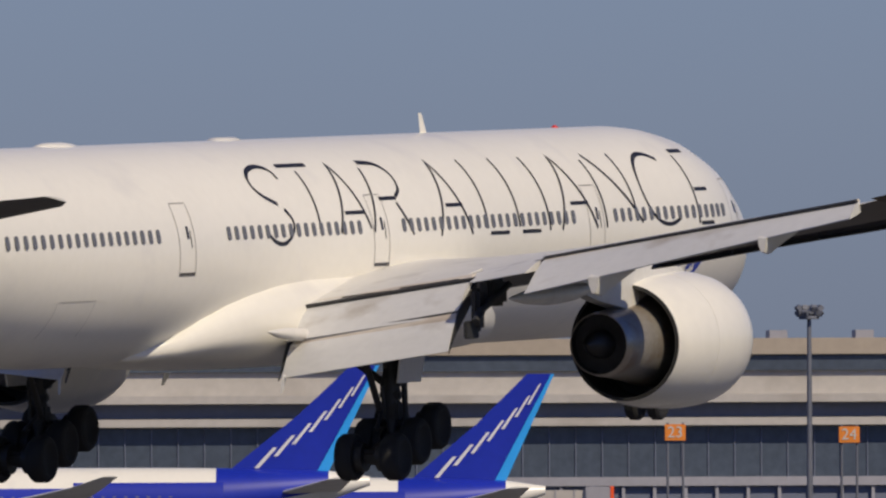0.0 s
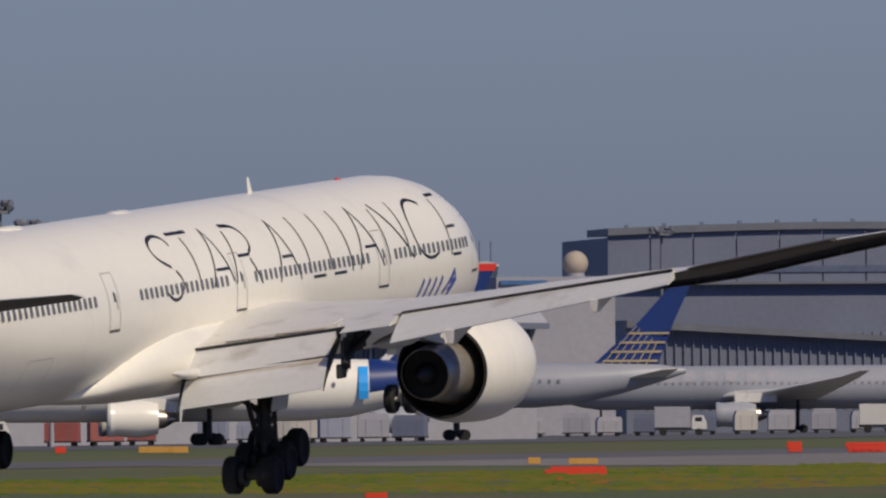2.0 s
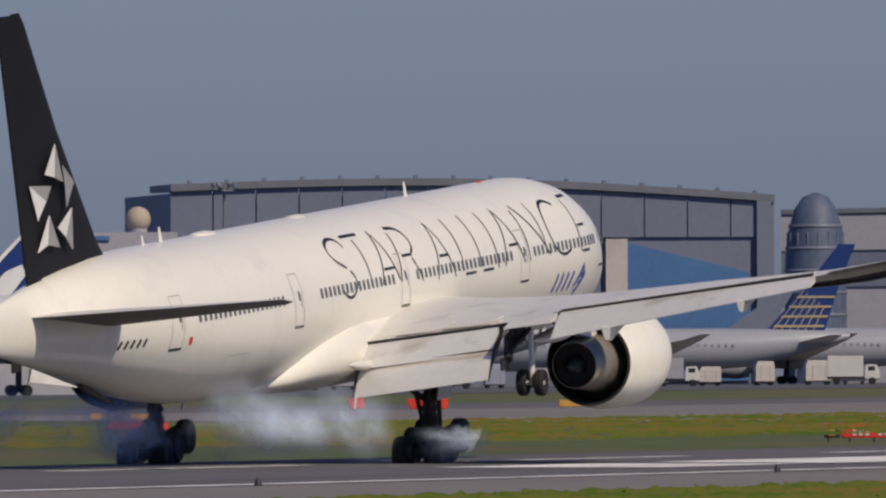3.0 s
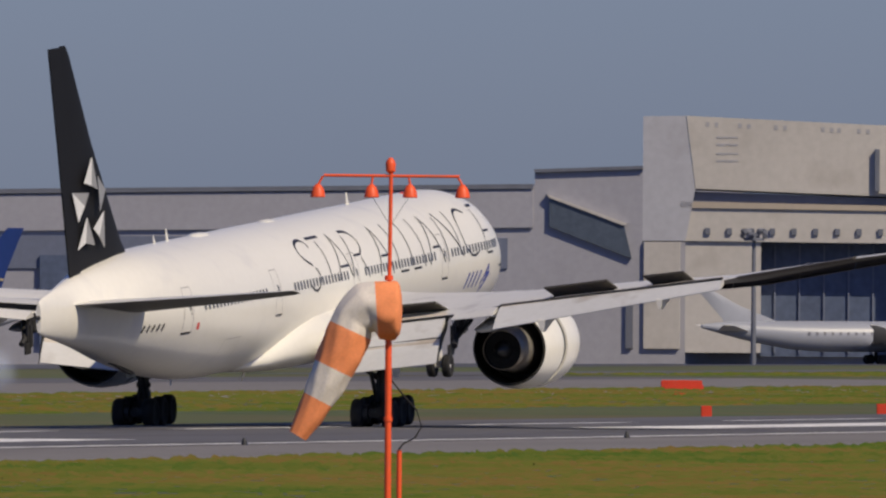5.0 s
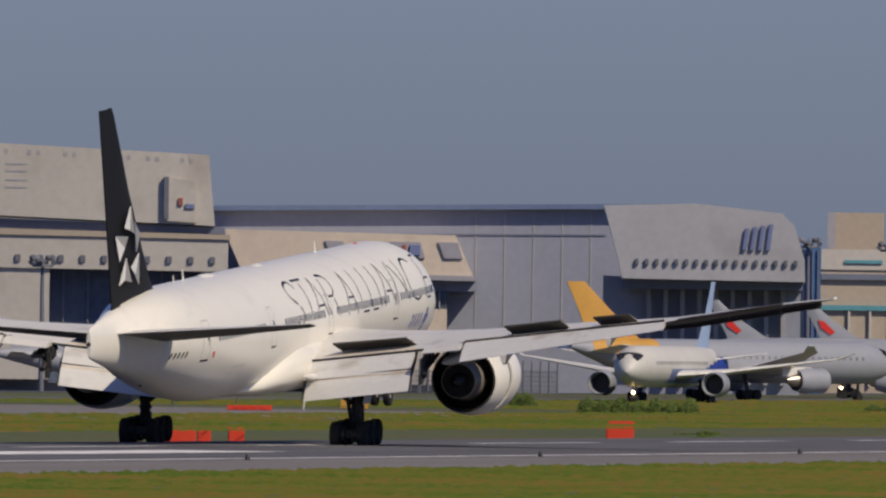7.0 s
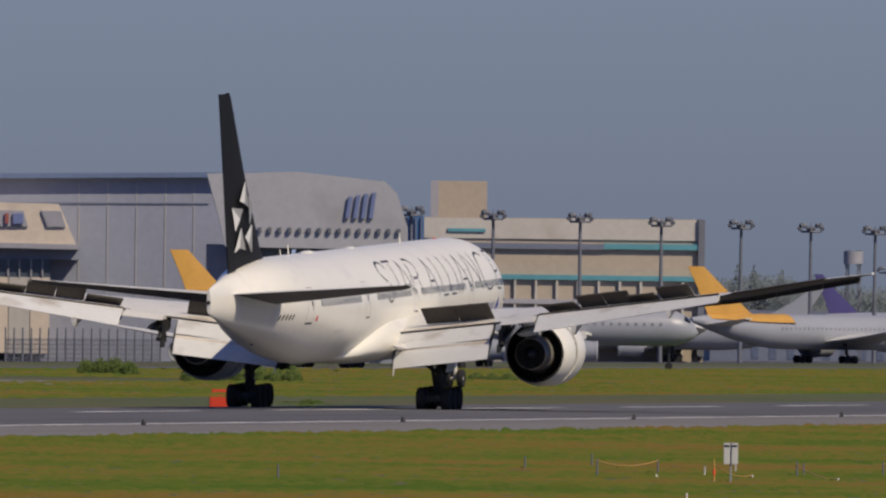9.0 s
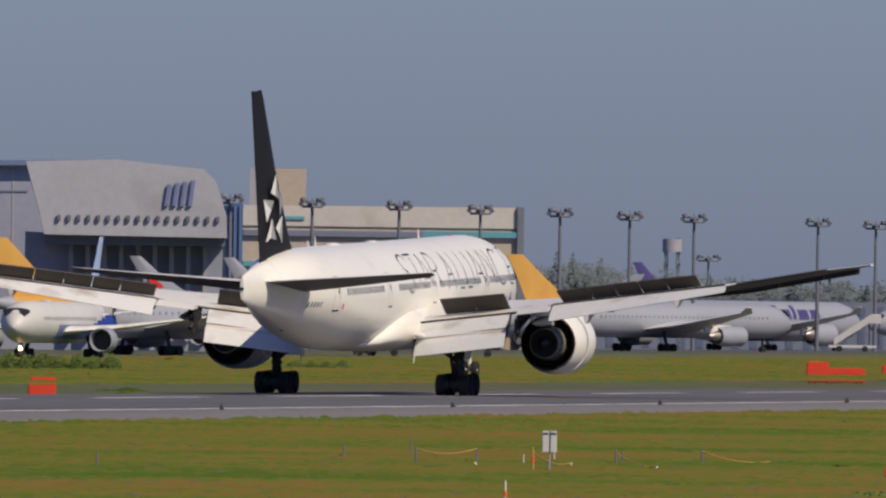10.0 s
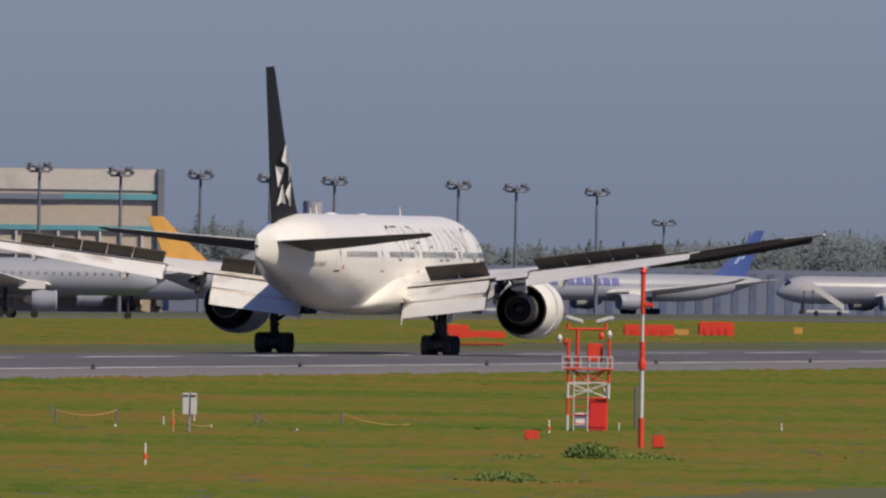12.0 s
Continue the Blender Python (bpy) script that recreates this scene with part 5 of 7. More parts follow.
    ng = part("nose_gear", rod((0.40 * L, 0, 0.3), (0.40 * L, 0, zc - r * 0.8), 0.15, 8), M["strut"], root)
    part("wheel", spin([(-0.35, 0.42), (0.35, 0.42)], 14, "y", (0.40 * L, 0, 0.42)), M["tyre"], ng)
    part("cockpit_window", loft([oval(u * L, zc + r * (a + 0.02), zc + r * b, r * w, 20) for u, a, b, w in ((0.472, 0.42, 0.2, 0.52), (0.455, 0.66, 0.34, 0.68))]), M["window"], root)
    bm = bmesh.new()
    n = int(L * 0.62 / 0.9)
    for s in (1, -1):
        for i in range(n):
            x = 0.37 * L - i * 0.9
            box(0.26, 0.04, 0.34, (x, s * (r * 0.985 + 0.01), zc + r * 0.18), 0, bm)
    row = part("glazing", bm, M["far_window"], root, "", False)
    row["kind"] = "stuff"
    if lamp:
        part("landing_lamp", spin([(0.405 * L, 0.05), (0.41 * L, 0.17), (0.412 * L, 0.05)], 14, centre=(0, 0, 1.1)), M["lamp_on"], root, "lit landing lamp")
    return root, dict(L=L, r=r, zc=zc, zt=zt, top=top)


def flank_bars(root, g, side, items, material, name="livery_bar", label="livery bar"):
    """Flat bars on a jet's flank: x from, x to (shares of the length), z low, z high (shares of the radius)."""
    for x0, x1, z0, z1 in items:
        L, r, zc = g["L"], g["r"], g["zc"]
        rows = []
        for k in range(5):
            z = z0 + (z1 - z0) * k / 4
            y = side * (r * math.sqrt(max(0.02, 1 - z * z)) + 0.05)
            rows.append([(x0 * L, y, zc + z * r), (x1 * L, y, zc + z * r), (x1 * L, y - side * 0.15, zc + z * r), (x0 * L, y - side * 0.15, zc + z * r)])
        bm = loft(rows)
        part(name, bm, material, root, label, False)


def fin_bars(root, g, items, material, label="fin emblem shape"):
    """Flat shapes on both sides of a fin: outlines of (share back from the leading edge, share of the height)."""
    L = g["L"]
    for pts in items:
        for s in (1, -1):
            out = []
            for u, v in pts:
                z = g["zt"] + (g["top"] - g["zt"]) * v
                le, te = (-0.305 - 0.165 * v) * L, (-0.438 - 0.07 * v) * L
                out.append((le + (te - le) * u, s * 0.2, z))
            part("fin_emblem", slab(out, s * 0.06, 1), material, root, label, False)


JETS = {}
bar = lambda u0, u1, v0, v1, lean=0.0: [(u0, v0), (u1, v0), (u1 - lean, v1), (u0 - lean, v1)]
for az, d, tall, up in ((24.77, 1650, 17.6, 1.15), (24.24, 1720, 17.4, 0.5)):
    j, g = jet("white airliner with blue tail parked beside the pier", az, d, 113, 60, 6.0, 56, tall, fin="blue_tail", rear="blue_tail", lift=up)
    fin_bars(j, g, [bar(0.20 + 0.085 * i, 0.25 + 0.085 * i, 0.06 + 0.11 * i, 0.25 + 0.11 * i, 0.02) for i in range(7)], M["silver"], "white fin bar")
    fin_bars(j, g, [bar(0.88, 1.0, 0.0, 1.0)], M["cyan"], "light blue fin edge")
    flank_bars(j, g, 1, [(-0.30, 0.3, -0.12, 0.12)], M["cyan"], label="light blue stripe")
    flank_bars(j, g, 1, [(-0.3, 0.1, 0.14, 0.45), (-0.3, -0.1, 0.45, 0.6)], M["blue_tail"], label="blue stripe")
j, g = jet("white airliner with navy tail and red fin tip", 19.25, 1760, 112, 51, 5.3, 50, 15.4, fin="navy", rear="navy", fin_tip="red")
fin_bars(j, g, [[(0.30, 0.25), (0.5, 0.12), (0.72, 0.2), (0.8, 0.45), (0.6, 0.55), (0.38, 0.48)]], M["silver"], "pale round fin emblem")
fin_bars(j, g, [bar(-0.02, 0.1, 0.0, 1.0)], M["silver"], "pale fin leading edge")
flank_bars(j, g, 1, [(0.24, 0.26, 0.4, 0.7), (0.205, 0.235, 0.4, 0.62), (0.17, 0.2, 0.4, 0.62), (0.135, 0.165, 0.4, 0.62), (0.10, 0.13, 0.4, 0.65), (0.075, 0.095, 0.4, 0.62), (0.045, 0.07, 0.4, 0.62), (0.015, 0.04, 0.4, 0.62), (-0.02, 0.01, 0.4, 0.62)], M["navy"], label="navy title bar")
flank_bars(j, g, 1, [(0.1, 0.26, 0.02, 0.07), (-0.02, 0.12, 0.1, 0.15), (-0.12, 0.0, 0.2, 0.25)], M["red"], label="thin red stripe")
flank_bars(j, g, 1, [(-0.288, -0.272, -0.3, 0.75)], M["cyan"], label="light blue band")
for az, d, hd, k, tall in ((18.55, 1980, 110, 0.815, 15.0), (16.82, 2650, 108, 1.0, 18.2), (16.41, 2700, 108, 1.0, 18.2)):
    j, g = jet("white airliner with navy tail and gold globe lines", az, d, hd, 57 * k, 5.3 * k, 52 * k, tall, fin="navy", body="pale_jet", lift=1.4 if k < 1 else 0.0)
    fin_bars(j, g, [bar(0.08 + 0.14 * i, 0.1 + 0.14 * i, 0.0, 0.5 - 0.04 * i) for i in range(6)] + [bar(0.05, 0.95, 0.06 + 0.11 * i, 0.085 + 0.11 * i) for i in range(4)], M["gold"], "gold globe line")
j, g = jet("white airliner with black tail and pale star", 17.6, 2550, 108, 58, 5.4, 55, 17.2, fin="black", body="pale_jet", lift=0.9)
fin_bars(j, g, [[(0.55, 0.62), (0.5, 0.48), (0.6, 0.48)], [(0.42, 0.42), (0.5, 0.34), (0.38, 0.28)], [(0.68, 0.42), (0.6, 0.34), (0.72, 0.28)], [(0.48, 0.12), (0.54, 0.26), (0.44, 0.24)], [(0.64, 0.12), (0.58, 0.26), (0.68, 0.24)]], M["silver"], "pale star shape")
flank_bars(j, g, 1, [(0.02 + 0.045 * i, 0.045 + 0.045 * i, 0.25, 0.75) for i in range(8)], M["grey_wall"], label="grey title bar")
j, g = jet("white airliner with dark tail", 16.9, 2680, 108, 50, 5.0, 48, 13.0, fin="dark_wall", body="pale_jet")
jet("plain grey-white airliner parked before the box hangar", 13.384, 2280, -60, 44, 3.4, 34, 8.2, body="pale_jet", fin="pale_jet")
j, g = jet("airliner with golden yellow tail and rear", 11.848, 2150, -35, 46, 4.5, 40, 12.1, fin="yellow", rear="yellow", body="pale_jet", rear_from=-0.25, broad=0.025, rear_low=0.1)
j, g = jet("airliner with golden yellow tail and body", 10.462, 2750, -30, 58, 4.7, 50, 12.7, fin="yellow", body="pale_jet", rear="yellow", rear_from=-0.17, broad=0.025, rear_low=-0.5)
j, g = jet("white airliner with blue flank taxiing with lamp lit", 12.0, 1990, 179, 37.5, 4.0, 34, 11.9, fin="pale_blue", lamp=True, body="white_box", engine="pale_jet")
flank_bars(j, g, 1, [(-0.42, 0.2, -0.8, -0.1)], M["faded_blue"], label="blue flank patch")
flank_bars(j, g, -1, [(0.05, 0.3, -0.3, 0.45)], M["blue_mark"], label="blue flank patch")
flank_bars(j, g, 1, [(-0.44 + 0.05 * i, -0.39 + 0.05 * i, -0.6, 0.5 - 0.13 * i) for i in range(8)], M["blue_mark"], label="blue flank patch")
JETS["a"] = (j, 12.0, 1990, 179, 4.9, 6.5)
j, g = jet("white airliner with orange tail taxiing with lamp lit", 11.455, 2300, 178, 37.5, 4.0, 34, 11.9, fin="dull_orange", lamp=True, rear="dull_orange", body="pale_jet", engine="pale_jet")
JETS["b"] = (j, 11.455, 2300, 178, 5.7, 7.2)
for az in (11.50, 11.24):
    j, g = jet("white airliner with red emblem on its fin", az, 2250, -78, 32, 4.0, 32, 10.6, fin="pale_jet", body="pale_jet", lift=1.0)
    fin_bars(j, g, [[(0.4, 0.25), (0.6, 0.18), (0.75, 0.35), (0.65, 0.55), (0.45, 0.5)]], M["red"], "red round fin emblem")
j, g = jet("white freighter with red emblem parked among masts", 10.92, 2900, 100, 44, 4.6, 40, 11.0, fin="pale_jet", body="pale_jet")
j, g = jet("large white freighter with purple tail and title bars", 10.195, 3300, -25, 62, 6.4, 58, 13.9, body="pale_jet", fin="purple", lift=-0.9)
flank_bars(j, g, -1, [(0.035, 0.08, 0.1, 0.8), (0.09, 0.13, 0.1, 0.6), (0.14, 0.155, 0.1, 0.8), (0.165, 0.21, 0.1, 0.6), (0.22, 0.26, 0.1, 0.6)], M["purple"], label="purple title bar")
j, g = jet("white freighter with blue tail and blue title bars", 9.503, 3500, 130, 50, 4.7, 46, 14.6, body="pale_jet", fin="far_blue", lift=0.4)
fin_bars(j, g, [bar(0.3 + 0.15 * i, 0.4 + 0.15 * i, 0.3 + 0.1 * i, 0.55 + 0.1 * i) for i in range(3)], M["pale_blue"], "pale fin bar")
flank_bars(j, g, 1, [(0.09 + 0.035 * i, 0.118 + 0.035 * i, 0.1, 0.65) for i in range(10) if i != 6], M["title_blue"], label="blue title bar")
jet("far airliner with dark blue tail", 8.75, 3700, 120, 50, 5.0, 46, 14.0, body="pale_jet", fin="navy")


# ---- vehicles and clutter on the aprons ----
def facing(az):
    """A frame at the ground whose x runs to the right as seen by the eye."""
    return pose(0, 0, 0, 0, 0, az - 90)


def spot(az, d):
    return Matrix.Translation(polar(az, d)) @ facing(az)


def wheels_of(root, xs, y, r, w=0.3):
    first = None
    for x in xs:
        for s in (1, -1):
            m = Matrix.Translation((x, s * y, r))
            if first is None:
                first = part("wheel", spin([(-w / 2, r * 0.7), (-w / 2, r * 0.92), (-w / 4, r), (w / 4, r), (w / 2, r * 0.92), (w / 2, r * 0.7)], 14, "y"), M["tyre"], root, "", True, m)
            else:
                share("wheel", first, m, root)


def container(az, d, w, h, material, label, turn=0):
    root = thing("cargo_container", label, "container", spot(az, d) @ pose(0, 0, 0, 0, 0, turn), group="apron containers")
    part("shell", loft([[(-w / 2, -0.75, 0.5), (w / 2, -0.75, 0.5), (w / 2, 0.75, 0.5), (-w / 2, 0.75, 0.5)], [(-w / 2, -0.75, 0.5 + h * 0.75), (w / 2, -0.75, 0.5 + h * 0.75), (w / 2, 0.75, 0.5 + h * 0.75), (-w / 2, 0.75, 0.5 + h * 0.75)],
                        [(-w / 2 + 0.25, -0.7, 0.5 + h), (w / 2 - 0.1, -0.7, 0.5 + h), (w / 2 - 0.1, 0.7, 0.5 + h), (-w / 2 + 0.25, 0.7, 0.5 + h)]]), M[material], root, "", False)
    part("frame", box(w + 0.1, 1.6, 0.14, (0, 0, 0.45)), M["strut"], root, "", False)
    for x in (-w * 0.25, w * 0.25):
        part("seam", box(0.05, 1.54, h * 0.7, (x, 0, 0.5 + h * 0.38)), M["dark_wall"], root, "", False)
    wheels_of(root, (-w * 0.35, w * 0.35), 0.6, 0.22, 0.16)
    return root


def truck(az, d, length, material, label, body_h=2.0, turn=0):
    root = thing("apron_truck", label, "truck", spot(az, d) @ pose(0, 0, 0, 0, 0, turn), group="apron trucks")
    part("chassis", box(length, 1.8, 0.3, (0, 0, 0.75), 0.03), M["strut"], root, "", False)
    c = part("cab", loft([[(length / 2 - 1.7, -1, 0.7), (length / 2, -1, 0.7), (length / 2, 1, 0.7), (length / 2 - 1.7, 1, 0.7)], [(length / 2 - 1.7, -1, 1.5), (length / 2, -1, 1.5), (length / 2, 1, 1.5), (length / 2 - 1.7, 1, 1.5)],
                            [(length / 2 - 1.6, -0.9, 2.3), (length / 2 - 0.4, -0.9, 2.3), (length / 2 - 0.4, 0.9, 2.3), (length / 2 - 1.6, 0.9, 2.3)]]), M["white_box"], root, "white cab", False)
    part("windscreen", loft([[(length / 2 + 0.01, -0.85, 1.5), (length / 2 + 0.01, 0.85, 1.5), (length / 2 - 0.36, 0.78, 2.2), (length / 2 - 0.36, -0.78, 2.2)], [(length / 2 - 0.04, -0.85, 1.5), (length / 2 - 0.04, 0.85, 1.5), (length / 2 - 0.41, 0.78, 2.2), (length / 2 - 0.41, -0.78, 2.2)]]), M["window"], c, "", False)
    part("side_window", box(0.8, 1.98, 0.5, (length / 2 - 0.95, 0, 1.85)), M["window"], c, "", False)
    part("load_body", box(length - 1.9, 2.0, body_h, (-0.95, 0, 0.9 + body_h / 2), 0.05), M[material], root, "", False)
    wheels_of(root, (length / 2 - 0.9, -length / 2 + 1.0), 0.85, 0.45)
    return root


def stairs_truck(az, d, turn=0, rise=3.6):
    root = thing("boarding_stairs", "white mobile boarding stairs on a truck", "stairs truck", spot(az, d) @ pose(0, 0, 0, 0, 0, turn), group="mobile stairs")
    run = rise * 1.25
    part("chassis", box(run + 1.6, 1.9, 0.4, (0, 0, 0.75), 0.04), M["white_box"], root, "", False)
    wheels_of(root, (-run * 0.35, run * 0.35), 0.85, 0.45)
    for s in (1, -1):
        part("side_rail", loft([[(-run / 2, s * 0.8, 0.9), (-run / 2, s * 0.88, 0.9), (-run / 2, s * 0.88, 1.9), (-run / 2, s * 0.8, 1.9)], [(run / 2, s * 0.8, rise + 0.1), (run / 2, s * 0.88, rise + 0.1), (run / 2, s * 0.88, rise + 1.2), (run / 2, s * 0.8, rise + 1.2)]]), M["white_box"], root, "white stair rail", False)
    step = None
    n = int(rise / 0.2)
    for i in range(n):
        m = Matrix.Translation((-run / 2 + run * (i + 0.5) / n, 0, 1.0 + (rise - 0.9) * (i + 0.5) / n))
        if step is None:
            step = part("step", box(0.3, 1.6, 0.06), M["strut"], root, "", False, m)
        else:
            share("step", step, m, root)
    part("platform", box(1.6, 1.8, 0.15, (run / 2 + 0.7, 0, rise)), M["white_box"], root, "", False)
    part("canopy", box(1.5, 1.8, 1.2, (run / 2 + 0.75, 0, rise + 0.65), 0.05), M["white_box"], root, "", False)
    for x in (run / 2 - 0.2, run / 2 + 1.2):
        part("prop", rod((x, 0.6, 0.9), (x, 0.6, rise), 0.08, 8), M["strut"], root)
    return root


def belt_loader(az, d, material, turn=0, length=6.5, top=3.0):
    root = thing("belt_loader", "sloping baggage belt loader", "belt loader", spot(az, d) @ pose(0, 0, 0, 0, 0, turn), group="belt loaders")
    part("chassis", box(length * 0.7, 1.7, 0.5, (0, 0, 0.7), 0.05), M["white_box"], root, "", False)
    wheels_of(root, (-length * 0.25, length * 0.25), 0.75, 0.4)
    bm = loft([[(-length / 2, -0.5, 0.9), (-length / 2, 0.5, 0.9), (-length / 2, 0.5, 1.2), (-length / 2, -0.5, 1.2)], [(length / 2, -0.5, top), (length / 2, 0.5, top), (length / 2, 0.5, top + 0.3), (length / 2, -0.5, top + 0.3)]])
    part("belt_arm", bm, M[material], root, "", False)
    part("lift_strut", rod((length * 0.15, 0, 0.8), (length * 0.3, 0, top * 0.8), 0.09, 8), M["strut"], root)


def boarding_bridge(az, d, length, z, cab=1, panel=True):
    root = thing("boarding_bridge", "pale telescopic boarding bridge on steel legs", "boarding bridge", spot(az, d), group="boarding bridges")
    tun = part("tunnel", box(length, 2.6, 2.6, (0, 0, z + 1.3), 0.08), M["pale_wall"], root, "", False)
    rib = None
    for i in range(int(length / 1.6)):
        m = Matrix.Translation((-length / 2 + 0.8 + 1.6 * i, 0, z + 1.3))
        if rib is None:
            rib = part("rib", box(0.12, 2.72, 2.72), M["grey_wall"], tun, "", False, m)
        else:
            share("rib", rib, m, tun)
    part("bridge_cab", box(2.4, 3.4, 3.0, (cab * (length / 2 + 1.1), 0, z + 1.4), 0.1), M["grey_wall"], root, "", False)
    part("cab_trim", box(0.3, 3.5, 3.1, (cab * (length / 2 + 2.2), 0, z + 1.4)), M["orange"], root, "orange cab edge", False)
    if panel:
        part("notice_panel", box(2.6, 0.1, 1.2, (-cab * length * 0.1, -1.42, z + 0.9)), M["green"], root, "dark green notice panel", False)
        part("notice_panel", box(2.2, 0.1, 1.9, (-cab * (length * 0.1 + 2.6), -1.42, z + 1.3)), M["white_box"], root, "white notice panel", False)
    for x in (-length * 0.3, length * 0.32):
        leg = part("leg", rod((x, -1.0, 0), (x, -1.0, z), 0.22, 10), M["grey_wall"], root)
        part("leg_foot", box(0.6, 0.6, 0.5, (x, -1.0, z - 0.4), 0.05), M["yellow"], leg, "yellow leg collar", False)
        part("leg", rod((x, 1.0, 0), (x, 1.0, z), 0.22, 10), M["grey_wall"], root)


def tow_tractor(az, d):
    root = thing("tow_tractor", "low white aircraft tow tractor", "tow tractor", spot(az, d))
    part("body", loft([[(x, -1.4, z0), (x, 1.4, z0), (x, 1.4, z1), (x, -1.4, z1)] for x, z0, z1 in ((-4.2, 0.6, 1.3), (-3.8, 0.4, 1.7), (1.0, 0.4, 1.7), (1.3, 0.4, 2.0), (3.8, 0.4, 1.9), (4.2, 0.6, 1.4))]), M["white_box"], root, "", False)
    part("cab", box(1.6, 1.3, 1.0, (2.6, -0.4, 2.3), 0.08), M["window"], root, "", False)
    wheels_of(root, (-2.2, 0.3), 1.3, 0.78, 0.5)


M["tan_box"] = mat("tan wrapped freight", (0.36, 0.24, 0.15), 0.7, var=0.3)
M["green"] = mat("dark green board", (0.02, 0.10, 0.08), 0.5, var=0.15)
M["yellow_sign"] = mat("orange-yellow sign", (0.75, 0.24, 0.03), 0.5, var=0.1)
rng = random.Random(4)
boarding_bridge(23.22, 1740, 5, 4.9, 1, False)
boarding_bridge(22.16, 1760, 7, 4.0, 1, False)
boarding_bridge(21.89, 1780, 11, 5.3, 1)
boarding_bridge(20.80, 1790, 12, 4.4, 1)
boarding_bridge(20.12, 1800, 16, 4.2, -1)
boarding_bridge(19.72, 1830, 7, 4.4, -1, False)
for az, turn, rise in ((22.80, 0, 4.6), (22.70, 0, 2.6), (22.33, 0, 4.4), (22.08, 0, 4.7), (22.02, 0, 3.0)):
    stairs_truck(az, 1715, turn, rise)
for az, ln, m, bh in ((22.695, 4.6, "white_box", 0.9), (22.45, 5.0, "grey_wall", 1.4), (21.98, 4.8, "white_box", 0.9), (21.90, 4.2, "green", 1.2), (22.56, 5.4, "dark_wall", 1.5), (20.60, 5.0, "grey_wall", 1.2), (20.24, 5.2, "white_box", 1.6), (19.86, 5.6, "beige_wall", 1.4)):
    truck(az, 1705 + rng.uniform(-8, 8), ln, m, {"white_box": "white apron service truck", "grey_wall": "grey bodied apron truck", "green": "green bodied apron truck", "dark_wall": "dark bodied apron truck", "beige_wall": "beige bodied apron truck"}[m], bh)
for az, m in ((21.80, "yellow"), (22.38, "yellow"), (22.20, "orange"), (19.97, "beige_wall")):
    belt_loader(az, 1695, m, 0, 5.5, 3.4)
tow_tractor(20.17, 1690)
container(21.24, 1690, 2.2, 1.5, "yellow", "orange-yellow covered cargo container")
for i in range(58):
    az = 23.3 - i * 0.0575 + rng.uniform(-0.015, 0.015)
    if any(abs(az - a) < 0.05 for a in (21.24, 20.47, 20.17)):
        continue
    m = rng.choice(["white_box", "grey_wall", "pale_wall", "beige_wall", "white_box", "navy", "dark_wall", "tan_box"]) if az < 21.9 else rng.choice(["white_box", "grey_wall", "pale_wall", "beige_wall", "dark_wall"])
    names = {"white_box": "white", "grey_wall": "grey", "pale_wall": "pale", "beige_wall": "beige", "navy": "navy blue", "dark_wall": "dark", "tan_box": "tan wrapped"}
    container(az, 1735 + rng.uniform(-25, 25), rng.uniform(1.5, 2.6), rng.uniform(0.9, 1.9), m, names[m] + " cargo container on a dolly", rng.uniform(-25, 25))
for az in (19.62, 19.50, 19.40, 19.20, 19.10, 19.02, 18.95, 18.865, 18.755, 18.653, 18.527, 18.425, 18.315, 18.189, 18.10, 18.0, 17.92, 17.83, 17.72, 17.62, 17.5, 17.4, 17.3, 17.2, 17.08, 16.97, 16.86, 16.75, 16.6, 16.45, 16.3, 16.2, 16.07, 15.95):
    m = "dull_red" if az > 19.35 else rng.choice(["grey_wall", "blue_grey_wall", "pale_wall", "dark_wall"])
    d = 1900 if az > 18.6 else 2380
    lab = {"dull_red": "dull red cargo container on a dolly", "blue_grey_wall": "blue-grey cargo container on a dolly", "dark_wall": "dark cargo container on a dolly", "pale_wall": "pale cargo container on a dolly", "grey_wall": "grey cargo container on a dolly"}[m]
    container(az, d + rng.uniform(-20, 20), rng.uniform(2.2, 3.2), rng.uniform(1.6, 2.4), m, lab, rng.uniform(-15, 15))
for az in (18.48, 17.9, 17.33, 16.7, 16.2):
    truck(az, 2350, 6.0, rng.choice(["white_box", "grey_wall"]), "pale apron catering truck", 2.4)
for az, d in ((9.9, 2950), (8.967, 3300)):
    stairs_truck(az, d, 180 if az < 9.5 else 0, 4.2)


def gate_sign(az, d, el, number):
    base = polar(az, d)
    z = height(el, d) - base.z
    root = thing("gate_sign", "orange gate number sign on two posts", "gate sign", Matrix.Translation(base) @ facing(az), group="gate signs")
    for x in (-0.7, 0.7):
        part("post", rod((x, 0, -0.2), (x, 0, z + 0.9), 0.12, 8), M["mast"], root)
    b = part("sign_board", box(1.9, 0.25, 1.5, (0, -0.2, z), 0.04), M["yellow_sign"], root, "", False)
    cu = bpy.data.curves.new("numeral", "FONT")
    cu.body, cu.size, cu.align_x, cu.align_y, cu.extrude = number, 1.45, "CENTER", "CENTER", 0.02
    cu.materials.append(M["white_box"])
    tx = new("numeral", cu)
    tx.parent = b
    tx.matrix_basis = pose(0, -0.36, z, 90, 0, 0)
    return root


gate_sign(22.889, 1880, 0.178, "23")
gate_sign(22.405, 1880, 0.170, "24")
fence = thing("mesh_fence", "grey steel mesh fence before the hangar", "fence", Matrix.Identity(4))
prev = None
